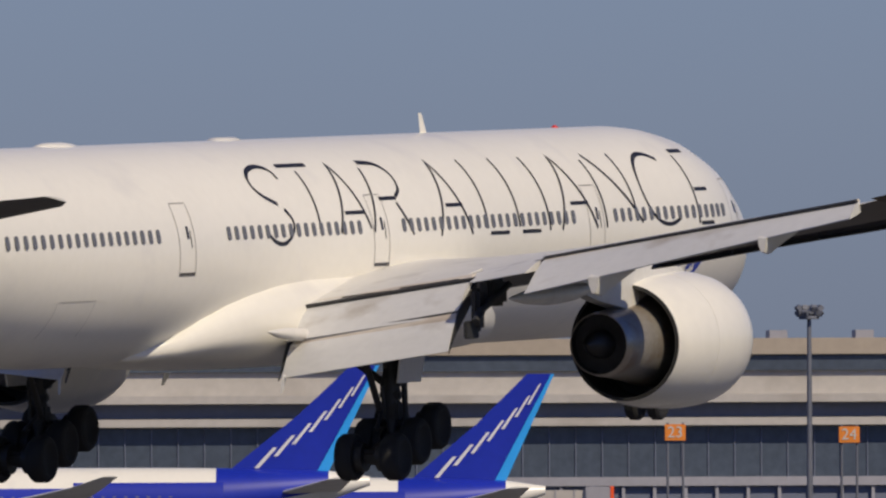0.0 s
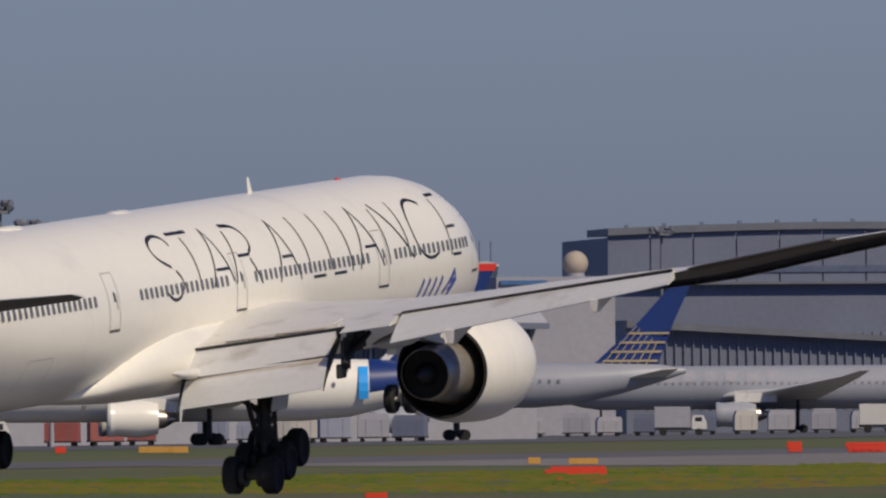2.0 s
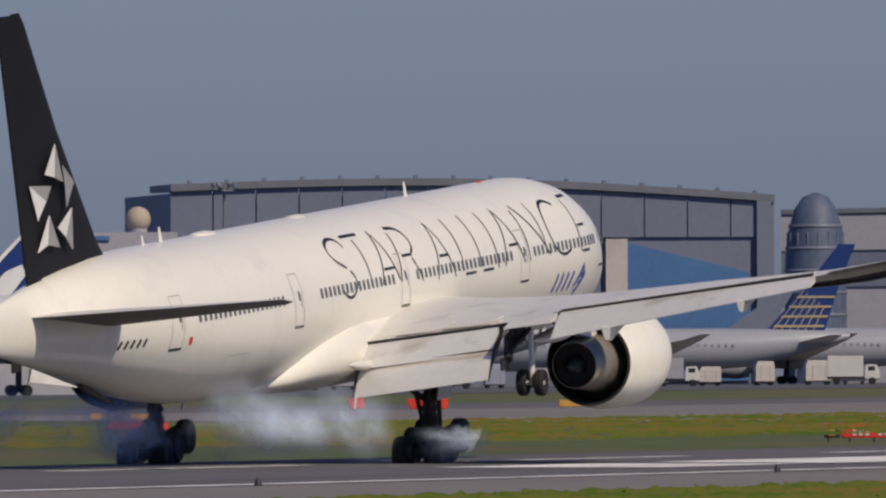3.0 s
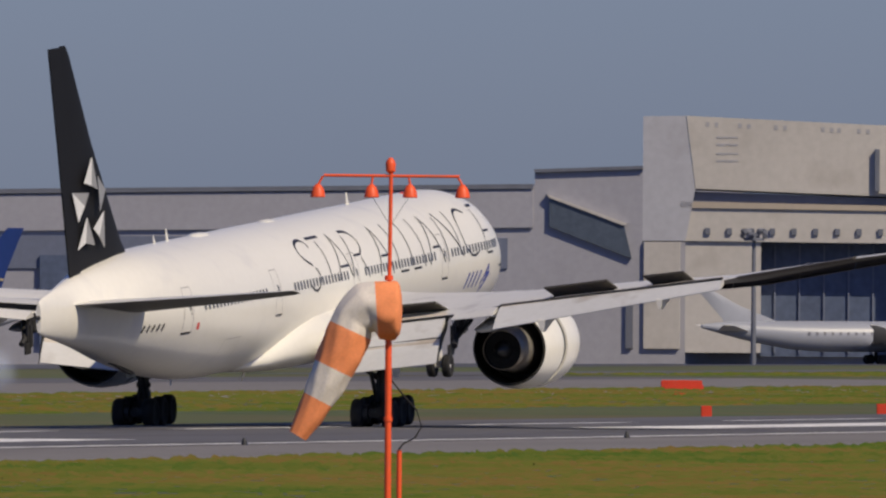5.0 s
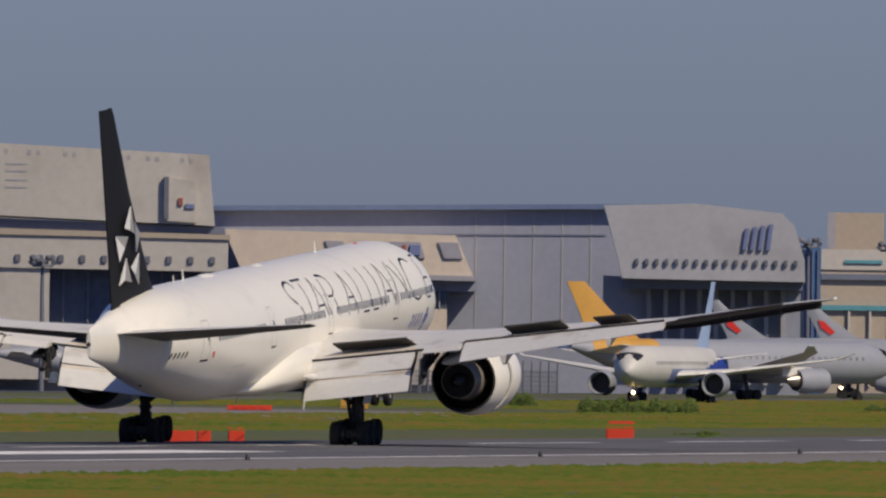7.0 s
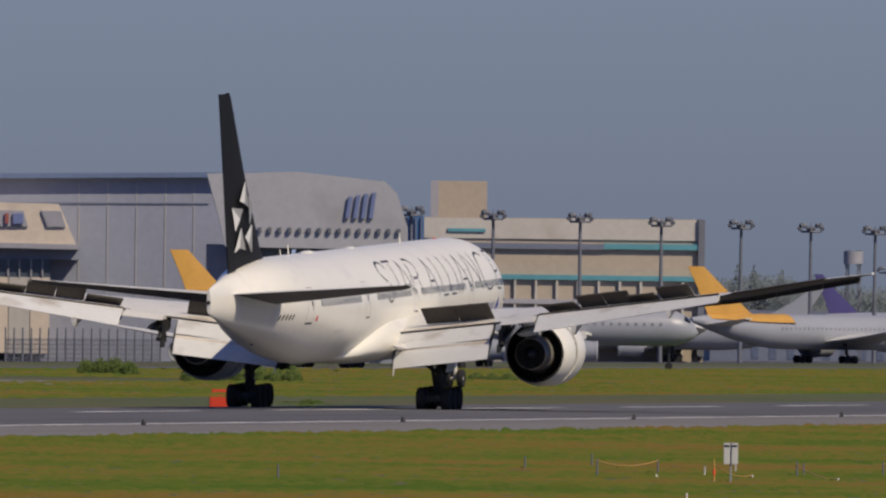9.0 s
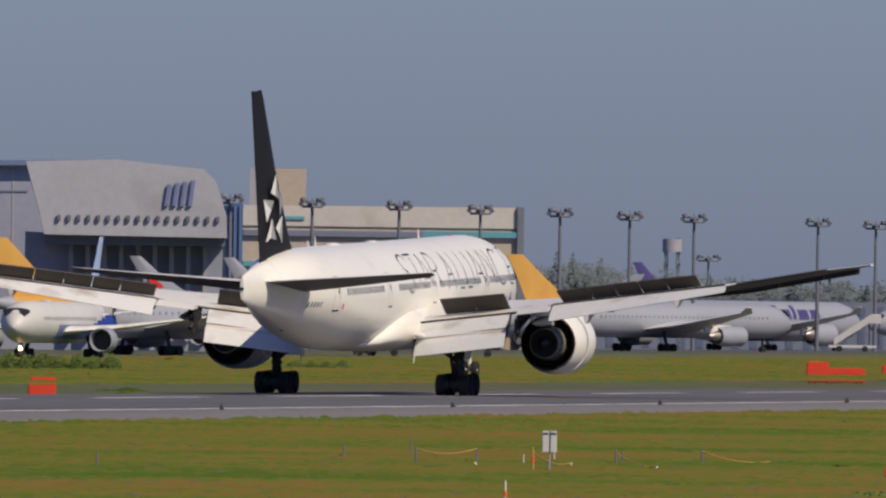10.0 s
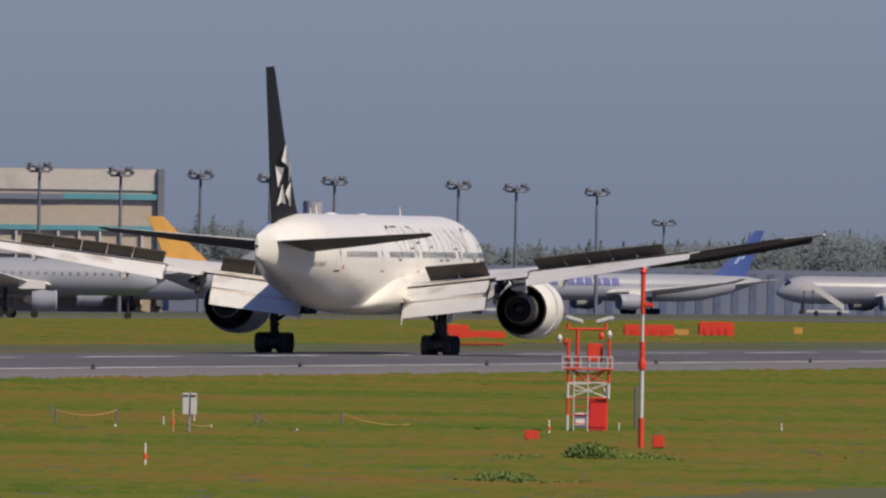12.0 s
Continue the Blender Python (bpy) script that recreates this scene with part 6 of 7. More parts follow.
for i in range(19):
    p = polar(12.76 - 0.024 * i, 2230)
    part("fence_post", rod(p, p + Vector((0, 0, height(-0.04, 2230) - p.z)), 0.09, 6), M["mast"], fence)
    if prev is not None:
        for k in range(5):
            zz = 0.4 + 0.5 * k
            part("fence_rail", rod(prev + Vector((0, 0, zz)), p + Vector((0, 0, zz)), 0.05, 5), M["mast"], fence)
        for k in range(4):
            q = prev + (p - prev) * (k + 0.5) / 4
            part("fence_slat", rod(q, q + Vector((0, 0, 2.6)), 0.045, 5), M["mast"], fence)
    prev = p


# ---- markers on the grass ----
RED_BLOCKS = [ (1132.0, 433.1, 2.59, 0.53), (1131.0, 430.0, 1.89, 0.46), (1299.8, 463.5, 0.72, 0.49), (867.5, 318.1, 1.34, 0.35), (886.3, 300.9, 0.90, 0.51), (995.6, 327.2, 3.19, 0.83), (895.8, 304.0, 0.91, 0.52), (1295.5, 410.5, 0.93, 0.48), (1293.1, 404.8, 2.53, 0.45), (897.7, 304.7, 0.91, 0.62), (1356.5, 429.9, 1.05, 0.47), (1347.5, 421.9, 2.79, 0.46), (1074.7, 311.7, 4.24, 0.58), (1019.4, 334.9, 2.94, 0.82), (1358.7, 337.7, 2.69, 0.77), (1373.2, 341.3, 2.52, 1.01), (1141.6, 282.4, 0.61, 0.74), (1176.2, 279.7, 1.89, 0.86), (1179.4, 279.0, 0.80, 0.90), (1194.5, 280.6, 0.98, 0.98), (1609.4, 377.0, 3.63, 0.45), (1301.2, 280.2, 1.79, 0.95), (1394.4, 347.2, 1.97, 0.91), (1355.9, 291.9, 1.75, 1.03), (1750.0, 308.4, 1.95, 1.71), (1709.7, 300.8, 2.05, 1.29), (1720.0, 300.3, 2.49, 1.29), (1706.7, 300.7, 2.09, 1.47), (1718.0, 300.3, 2.44, 1.34), (1779.7, 307.3, 1.24, 1.49), (1857.4, 309.6, 4.65, 1.71), (1890.0, 308.7, 3.31, 2.00) ]
YELLOW_BLOCKS = [ (1302.9, 457.9, 2.16, 0.49), (1302.5, 456.0, 1.21, 0.49), (1163.0, 384.8, 0.74, 0.44), (1162.0, 381.4, 1.75, 0.40), (1322.6, 404.1, 1.44, 0.53), (1322.2, 402.2, 1.37, 0.53), (1668.8, 382.0, 2.35, 0.85), (1896.3, 313.4, 2.11, 1.21), (1987.9, 316.6, 0.94, 1.33), (2008.0, 354.2, 0.95, 0.84) ]
BUSHES = [ (1319.0, 318.8, 1.30, 0.78), (1317.4, 316.8, 1.12, 0.56), (1320.7, 316.3, 1.49, 0.75), (1321.3, 313.7, 1.86, 0.86), (1610.4, 345.3, 9.49, 1.81), (1324.8, 279.6, 0.56, 0.56), (1744.8, 386.0, 4.90, 1.86), (1387.5, 292.6, 0.78, 0.58), (1811.1, 330.4, 2.02, 1.26), (578.7, 98.1, 1.15, 0.75), (511.3, 88.9, 1.3, 0.4), (1719.5, 346.2, 5.54, 1.20) ]


def marker(name, x, y, w, h, material, label, category):
    az = math.degrees(math.atan2(y, x))
    root = thing(name, label, category, Matrix.Translation((x, y, ground_z(y))) @ facing(az), group="airfield " + name.replace("_", " ") + "s")
    part("panel", box(w, 0.5, h * 0.9, (0, 0, h * 0.55), min(w, h) * 0.06), M[material], root, "", False)
    for s in (-1, 1):
        part("leg", box(0.08, 0.4, h * 0.2, (s * w * 0.36, 0, h * 0.08)), M["strut"], root, "", False)
    return root


for x, y, w, h in RED_BLOCKS:
    m = marker("red_marker", x, y, w, h, "signal_red", "orange-red airfield sign box", "marker")
    if w > 2.2:
        for i in range(4):
            part("inscription_bar", box(w * 0.1, 0.04, h * 0.3, (w * (-0.3 + 0.2 * i), -0.28, h * 0.55)), M["red"], m, "dull red inscription bar", False)
for x, y, w, h in YELLOW_BLOCKS:
    marker("yellow_marker", x, y, w, h, "yellow", "dull yellow airfield marker block", "marker")


def leafy(bm, centre, sx, sy, sz, count, size, rnd):
    """A crown of many small tilted leaf clumps inside an uneven lump."""
    for _ in range(count):
        v = Vector((rnd.gauss(0, 1), rnd.gauss(0, 1), rnd.gauss(0, 1))).normalized() * rnd.uniform(0.55, 1.0)
        p = Vector(centre) + Vector((v.x * sx, v.y * sy, abs(v.z) * sz if centre[2] < 0.5 else v.z * sz))
        # Clumps tilt towards the eye's side so their lit faces show.
        q = Matrix.Rotation(rnd.uniform(-1.3, -0.2), 3, "Y") @ Matrix.Rotation(rnd.uniform(-0.6, 0.6), 3, "X") @ Matrix.Rotation(rnd.uniform(0, 6.3), 3, "Z")
        s = size * rnd.uniform(0.6, 1.4)
        vs = [bm.verts.new(p + q @ Vector(c)) for c in ((-s, 0, -0.3 * s), (0, -0.5 * s, 0.25 * s), (s, 0, -0.2 * s), (0, 0.6 * s, 0.3 * s))]
        bm.faces.new(vs)


for x, y, w, h in BUSHES:
    bm = bmesh.new()
    lumps = max(1, int(w / 1.2))
    az = math.atan2(y, x)
    for i in range(lumps):
        off = (i - (lumps - 1) / 2) * w / lumps
        leafy(bm, (math.sin(az) * off, -math.cos(az) * off, 0), w / lumps * 1.25, 0.9, h * (rng.uniform(0.8, 1.0) if w > 4 else rng.uniform(0.5, 0.75)), 1100 if w > 4 else 520, 0.07 + 0.015 * h, rng)
        for k in range(3):
            leafy(bm, (math.sin(az) * off + rng.uniform(-1, 1) * w / lumps, -math.cos(az) * off + rng.uniform(-2.5, 2.5), 0), w / lumps * rng.uniform(0.5, 1.0), 1.0, h * rng.uniform(0.15, 0.35), 130, 0.06 + 0.012 * h, rng)
    b = thing("bush", "low green rough-grass bush", "bush", Matrix.Translation((x, y, ground_z(y))), group="airfield bushes")
    part("foliage", bm, M["bush"], b, "", False)
    part("stem", rod((0, 0, 0), (0, 0, h * 0.5), 0.05, 6), M["trunk"], b)

# far wood
def far_wood():
    """A belt of broad crowns and narrow conifers, each a lump of many small tilted leaf clumps."""
    r = np.random.RandomState(9)
    spots = []
    for i in range(420):
        az, d = r.uniform(7.6, 10.95), r.uniform(4150, 4400)
        spire = r.uniform() < 0.16
        top = 0.092 + 0.05 * min(1.0, ((az - 9.85) / 0.85) ** 2) + r.uniform(-0.03, 0.008) + (r.uniform(0.008, 0.026) if spire else 0)
        p = polar(az, d)
        spots.append((p, height(top, d) - p.z, spire))
    verts, count = [], 1100
    for p, h, spire in spots:
        v = r.normal(size=(count, 3))
        v *= (r.uniform(0.45, 1.0, count) / np.linalg.norm(v, axis=1))[:, None]
        wide = np.full(count, h * 0.33)
        if spire:
            wide = h * 0.17 * (1.05 - v[:, 2])
        c = np.stack([p.x + v[:, 0] * wide, p.y + v[:, 1] * wide, p.z + h * (0.52 + 0.48 * v[:, 2])], 1)
        # Leaf clumps all face the sun's bearing, so the crowns light evenly.
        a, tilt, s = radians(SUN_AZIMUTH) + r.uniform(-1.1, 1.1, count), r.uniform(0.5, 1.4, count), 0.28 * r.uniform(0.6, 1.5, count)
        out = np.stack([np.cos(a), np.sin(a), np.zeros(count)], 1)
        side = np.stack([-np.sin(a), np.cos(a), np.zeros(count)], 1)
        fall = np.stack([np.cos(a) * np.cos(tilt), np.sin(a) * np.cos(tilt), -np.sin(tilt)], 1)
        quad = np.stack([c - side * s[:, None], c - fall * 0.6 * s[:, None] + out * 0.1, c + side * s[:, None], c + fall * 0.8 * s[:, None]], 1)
        verts.append(quad.reshape(-1, 3))
    verts = np.concatenate(verts)
    me = bpy.data.meshes.new("far_wood")
    me.from_pydata(verts.tolist(), [], np.arange(len(verts)).reshape(-1, 4).tolist())
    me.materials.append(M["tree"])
    tagged(new("far_wood", me), "far belt of broad trees and conifers in haze-tinted colour", "wood", kind="stuff")


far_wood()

# grass tufts that roughen the near field
def tufts(name, x0, x1, y0, y1, count, hmin, hmax, wmin, wmax, material, seed, label):
    r = np.random.RandomState(seed)
    x, y = r.uniform(x0, x1, count), r.uniform(y0, y1, count)
    h, w = r.uniform(hmin, hmax, count) * r.uniform(0.4, 1.0, count), r.uniform(wmin, wmax, count)
    a = r.uniform(-1.2, 0.0, count)
    verts = np.empty((count * 5, 3))
    # Tufts are shaped leaning back so every face catches the sun.
    for k, (u, v) in enumerate(((-0.5, 0), (0.5, 0), (0.38, 0.7), (0.05, 1), (-0.36, 0.6))):
        verts[k::5, 0] = x + np.cos(a) * u * w + 0.5 * h * v
        verts[k::5, 1] = y + np.sin(a) * u * w + 0.9 * h * v
        verts[k::5, 2] = h * v - 0.01
    me = bpy.data.meshes.new(name)
    me.from_pydata(verts.tolist(), [], [tuple(range(5 * i, 5 * i + 5)) for i in range(count)])
    me.materials.append(material)
    tagged(new(name, me), label, "grass", kind="stuff")


def blade_material():
    """Grass clumps from green to straw, each clump its own tone, in wide soft drifts."""
    m = bpy.data.materials.new("rough grass clumps")
    m.use_nodes = True
    nt = m.node_tree
    b = nt.nodes["Principled BSDF"]
    b.inputs["Roughness"].default_value, b.inputs["Specular IOR Level"].default_value = 0.95, 0.1
    geo, co, nz = nt.nodes.new("ShaderNodeNewGeometry"), nt.nodes.new("ShaderNodeTexCoord"), nt.nodes.new("ShaderNodeTexNoise")
    nz.inputs["Scale"].default_value, nz.inputs["Detail"].default_value = 0.035, 4
    nt.links.new(co.outputs["Object"], nz.inputs["Vector"])
    part_of = nt.nodes.new("ShaderNodeMath")
    part_of.operation, part_of.inputs[1].default_value = "MULTIPLY", 0.16
    nt.links.new(geo.outputs["Random Per Island"], part_of.inputs[0])
    total = nt.nodes.new("ShaderNodeMath")
    nt.links.new(part_of.outputs[0], total.inputs[0])
    nt.links.new(nz.outputs["Fac"], total.inputs[1])
    ramp = nt.nodes.new("ShaderNodeValToRGB")
    for (at, c), e in zip(((0.40, (0.055, 0.092, 0.014)), (0.72, (0.134, 0.094, 0.026))), ramp.color_ramp.elements):
        e.position, e.color = at, (*c, 1)
    mid = ramp.color_ramp.elements.new(0.58)
    mid.color = (0.098, 0.106, 0.020, 1)
    nt.links.new(total.outputs[0], ramp.inputs[0])
    nt.links.new(ramp.outputs[0], b.inputs["Base Color"])
    return m


M["blade"] = blade_material()
tufts("grass_tufts", 420, 1500, 170, 188.3, 30000, 0.06, 0.22, 0.2, 1.4, M["blade"], 1, "uneven green grass along the runway edge")
tufts("grass_tufts", 430, 1100, 80, 171, 90000, 0.05, 0.13, 0.25, 1.5, M["blade"], 2, "uneven green and straw grass of the near field")
tufts("grass_tufts", 850, 2500, 276.5, 344, 34000, 0.05, 0.16, 0.3, 1.8, M["blade"], 3, "uneven grass behind the runway")

tufts("grass_tufts", 1655, 2600, 344, 428, 16000, 0.05, 0.16, 0.4, 2.2, M["blade"], 4, "uneven grass beside the far taxiway")


# ---- windsock and landing aids before the runway ----
def build_windsock():
    az, d = 14.78, 400.0
    root = thing("windsock", "orange windsock mast with drooping orange and white sock", "windsock", spot(az, d))
    px = d / 36441.0
    zy = lambda v: 8.15 - (v - 280) * px
    part("mast", rod((0, 0, 0), (0, 0, zy(600)), 0.065, 14), M["orange"], root)
    part("upper_mast", rod((0, 0, zy(600)), (0.03, 0, zy(300)), 0.038, 12), M["orange"], root)
    for v in (492, 598, 742):
        part("collar", spin([(zy(v) - 0.05, 0.05), (zy(v) - 0.04, 0.085), (zy(v) + 0.04, 0.085), (zy(v) + 0.05, 0.05)], 14, "z"), M["orange"], root)
    part("cross_arm", rod((-1.28, 0, zy(311)), (1.36, 0, zy(312)), 0.03, 10), M["orange"], root)
    part("beacon", spin([(zy(308), 0.03), (zy(303), 0.09), (zy(290), 0.1), (zy(284), 0.08), (zy(279), 0.03)], 16, "z", (0.02, 0, 0)), M["orange"], root, "orange beacon lamp")
    for x in (-1.39, -0.35, 0.40, 1.42):
        part("lamp_stem", rod((x * 0.93, 0, zy(312)), (x, 0, zy(328)), 0.022, 8), M["orange"], root)
        part("lamp_shade", spin([(zy(326), 0.03), (zy(330), 0.08), (zy(338), 0.125), (zy(349), 0.145), (zy(350), 0.13), (zy(339), 0.1)], 18, "z", (x, 0, 0)), M["orange"], root, "orange bell-shaped lamp shade")
    for x in (-0.35, 0.40):
        part("guy_wire", rod((x, 0, zy(345)), (0.02, 0, zy(400)), 0.005, 5), M["strut"], root)
    path = [((24, 549), 8), ((23, 549), 26), ((20, 549), 42), ((14, 549), 52), ((-14, 548), 51), ((-40, 546), 44), ((-62, 566), 38), ((-72, 592), 40), ((-84, 626), 39), ((-97, 653), 36), ((-110, 680), 33), ((-124, 708), 28), ((-140, 738), 24), ((-160, 772), 17)]
    pts = [Vector((x * px, -0.12, zy(v))) for (x, v), _ in path]
    rad = [r * px for _, r in path]
    ax = [(pts[min(i + 1, len(pts) - 1)] - pts[max(i - 1, 0)]).normalized() for i in range(len(pts))]
    def ring_at(t):
        i = min(int(t), len(pts) - 2)
        u = t - i
        c, r, w = pts[i].lerp(pts[i + 1], u), rad[i] + (rad[i + 1] - rad[i]) * u, ax[i].lerp(ax[i + 1], u).normalized()
        yy = Vector((0, 1, 0))
        s = w.cross(yy).normalized()
        out = []
        for k in range(36):
            a = 2 * math.pi * k / 36
            wrinkle = 1 + 0.03 * math.sin(5 * a + 2.1 * t) * min(1, t / 4) + 0.03 * math.sin(9 * a - 1.6 * t) * min(1, t / 4)
            out.append(c + (s * math.cos(a) + yy * math.sin(a)) * r * wrinkle)
        return out
    for t0, t1, m in ((0.0, 4.3, "sock_orange"), (4.3, 6.7, "sock_white"), (6.7, 9.0, "sock_orange"), (9.0, 11.0, "sock_white"), (11.0, 13.0, "sock_orange")):
        bm = loft([ring_at(t0 + (t1 - t0) * k / 14) for k in range(15)], t0 == 0.0)
        part("sock_section", bm, M[m], root, ("white" if m == "sock_white" else "orange") + " cloth sock section")
    part("short_post", rod((0.22, 0.3, 0), (0.22, 0.3, zy(797)), 0.05, 12), M["orange"], root)
    cable = [(0.2, zy(797)), (0.3, zy(785)), (0.52, zy(775)), (0.65, zy(755)), (0.55, zy(725)), (0.3, zy(700)), (0.05, zy(672))]
    bm = tube([(x, 0.15, z) for x, z in cable], 0.018)
    part("cable", bm, M["tyre"], root, "black drooping cable")


def build_aids():
    # red and white equipment tower
    az, d = 9.63, 694.0
    px = d / 36441.0
    root = thing("equipment_tower", "red and white steel equipment tower", "tower", spot(az, d))
    X = lambda u: (u - 1040) * px
    Z = lambda v: (765 - v) * px
    cols = {"r": M["signal_red"], "w": M["white_box"]}
    for u in (1004, 1076):
        for y in (-0.55, 0.55):
            for v0, v1, c in ((765, 735, "w"), (735, 705, "r"), (705, 678, "w"), (678, 650, "r"), (650, 600, "r")):
                if u == 1076 and v0 > 706:
                    continue
                part("leg", rod((X(u), y, Z(v0)), (X(u), y, Z(v1)), 0.05, 8), cols[c], root)
    part("platform", box(1.7, 1.4, 0.08, (0, 0, Z(653)), 0.01), M["signal_red"], root, "", False)
    for v, c in ((632, "w"), (643, "w"), (652, "w")):
        for y in (-0.68, 0.68):
            part("rail", rod((X(994), y, Z(v)), (X(1082), y, Z(v)), 0.022, 6), cols[c], root)
    for u in (994, 1010, 1026, 1042, 1058, 1074, 1082):
        part("rail_post", rod((X(u), -0.68, Z(654)), (X(u), -0.68, Z(631)), 0.022, 6), cols["w"], root)
    for v0, v1, ua, ub, c in ((650, 678, 1004, 1040, "r"), (650, 678, 1076, 1040, "r"), (678, 705, 1062, 1076, "w")):
        part("brace", rod((X(ua), -0.5, Z(v0)), (X(ub), -0.5, Z(v1)), 0.035, 6), cols[c], root)
    for y in (-0.55, 0.55):
        for va, vb, c in ((653, 678, "r"), (678, 705, "w")):
            for ua, ub in ((1004, 1076), (1076, 1004)):
                part("brace", rod((X(ua), y, Z(va)), (X(ub), y, Z(vb)), 0.028, 6), cols[c], root)
        for v, c in ((678, "w"), (705, "r"), (735, "r")):
            part("girt", rod((X(1004), y, Z(v)), (X(1076 if v < 720 else 1040), y, Z(v)), 0.032, 6), cols[c], root)
    for v in (680, 692, 705, 720, 735, 750):
        part("rung", rod((X(1015), -0.56, Z(v)), (X(1040), -0.56, Z(v)), 0.022, 6), cols["w" if v < 710 else "r"], root)
    for u in (1015, 1040):
        part("ladder_side", rod((X(u), -0.56, 0), (X(u), -0.56, Z(655)), 0.022, 6), cols["w"], root)
    part("cabinet", box(34 * px, 0.7, 58 * px, (X(1058), -0.1, Z(734)), 0.03), M["signal_red"], root, "red steel cabinet", False)
    part("cabinet_door", box(28 * px, 0.03, 46 * px, (X(1058), -0.47, Z(733))), M["red"], root, "", False)
    part("meter_box", box(22 * px, 0.4, 26 * px, (X(1029), -0.3, Z(744)), 0.02), M["silver"], root, "pale meter box", False)
    part("upper_cabinet", box(28 * px, 0.5, 32 * px, (X(1051), -0.1, Z(624)), 0.03), M["signal_red"], root, "red upper cabinet", False)
    part("mast", rod((X(1020), 0, Z(655)), (X(1020), 0, Z(583)), 0.06, 10), M["signal_red"], root)
    part("cross_arm", rod((X(1003), 0, Z(583)), (X(1070), 0, Z(583)), 0.045, 8), M["signal_red"], root)
    for u in (1003, 1070):
        part("arm_post", rod((X(u), 0, Z(583)), (X(u), 0, Z(572)), 0.05, 8), M["signal_red"], root)
    for u, s in ((1014, -1), (1068, 1)):
        part("sensor_head", box(34 * px, 0.24, 0.16, (0, 0, 0), 0.05), M["white_box"], root, "white sensor head", True, pose(X(u), 0, Z(566), 0, s * -16, 0))
    for u, v in ((988, 600), (1000, 607), (1062, 595), (1076, 592)):
        part("small_lamp", spin([(Z(v) - 0.12, 0.05), (Z(v), 0.1), (Z(v) + 0.14, 0.05)], 10, "z", (X(u), 0, 0)), M["white_box"] if u in (988, 1076) else M["signal_red"], root)
    # banded pole
    az, d = 9.481, 624.0
    px = d / 36441.0
    pole = thing("obstacle_pole", "red and white banded lamp pole", "pole", spot(az, d))
    for v0, v1, c, r in ((797, 740, "r", 0.09), (740, 650, "w", 0.065), (650, 605, "r", 0.085), (605, 556, "w", 0.05), (556, 487, "r", 0.07)):
        part("pole_band", rod((0, 0, (797 - v0) * px), (0, 0, (797 - v1) * px), r, 12), cols[c], pole, "red band" if c == "r" else "white band")
    part("collar", spin([((797 - 655) * px, 0.1), ((797 - 645) * px, 0.14), ((797 - 636) * px, 0.1)], 12, "z"), M["signal_red"], pole)
    part("top_lamp", spin([((797 - 487) * px, 0.07), ((797 - 482) * px, 0.11), ((797 - 473) * px, 0.05)], 12, "z"), M["red"], pole, "red top lamp")
    part("side_lamp", box(0.35, 0.16, 0.14, (0.16, 0, (797 - 540) * px), 0.04), M["signal_red"], pole)
    part("side_board", box(0.1, 0.12, 1.3, (-0.17, 0, (797 - 722) * px), 0.02), M["mast"], pole, "dark side board", False)
    for x, y, w, h in ((644.8, 111.2, 0.46, 0.32), (620.6, 103.1, 0.36, 0.42)):
        marker("red_marker", x, y, w, h, "signal_red", "small red ground box on the grass", "marker")
    # plain white board on a post
    az = 10.738
    px = 668 / 36441.0
    sg = thing("field_board", "white double notice board on a grey post", "notice board", spot(az, 668.3))
    part("post", rod((0, 0.05, 0), (0, 0.05, 70 * px), 0.03, 8), M["grey_wall"], sg)
    for s in (-1, 1):
        part("board", box(11.5 * px, 0.05, 38 * px, (s * 7 * px, 0, 50 * px), 0.01), M["white_box"], sg, "", False)
        part("inscription_bar", box(9 * px, 0.02, 2.5 * px, (s * 7 * px, -0.035, 64 * px)), M["letter"], sg, "dark inscription bar", False)
    # stakes and sagging tapes
    for x, y, h, m in ((670.2, 131.6, 0.6, "mast"), (687, 132.8, 0.5, "mast"), (654.7, 124.7, 0.75, "yellow"), (698, 132.2, 0.4, "white_box"), (675.6, 129, 0.35, "white_box"), (684.9, 127.6, 0.5, "mast"), (685.6, 127.5, 0.45, "mast"), (691.3, 125.8, 0.5, "mast"),
                       (539, 103.4, 0.62, "sock_white"), (669, 114.8, 0.5, "sock_white"), (669.7, 129.5, 0.12, "white_box"), (674.1, 127.1, 0.12, "white_box"), (663.3, 122.2, 0.12, "white_box"), (712, 140, 0.5, "mast"), (700, 140, 0.45, "mast"), (640, 136, 0.5, "mast"), (690, 116, 0.3, "white_box"), (700, 112, 0.3, "white_box")):
        st = thing("field_stake", "thin marker stake in the grass", "stake", Matrix.Translation((x, y, 0)), group="field stakes")
        part("stake_rod", rod((0, 0, -0.1), (0, 0, h), 0.035 if h > 0.2 else 0.09, 8, r2=0.025), M[m], st)
        if m in ("yellow", "sock_white"):
            part("stake_band", spin([(h * 0.3, 0.045), (h * 0.55, 0.045)], 8, "z"), M["orange"], st, "orange band")
    for a, b in (((670.2, 131.6, 0.55), (687, 132.8, 0.45)), ((654.7, 124.7, 0.6), (674.1, 127.1, 0.1)), ((684.9, 127.6, 0.4), (663.3, 122.2, 0.1)), ((691.3, 125.8, 0.45), (700, 125.0, 0.05))):
        tp = thing("sagging_tape", "yellow sagging marker tape between stakes", "tape", Matrix.Identity(4), group="marker tapes")
        p, q = Vector(a), Vector(b)
        sag = lambda f: Vector((0, 0, -0.35 * 4 * f * (1 - f) * min(p.z, 0.5)))
        bm = tube([p + (q - p) * i / 8 + sag(i / 8) for i in range(9)], 0.018, 5)
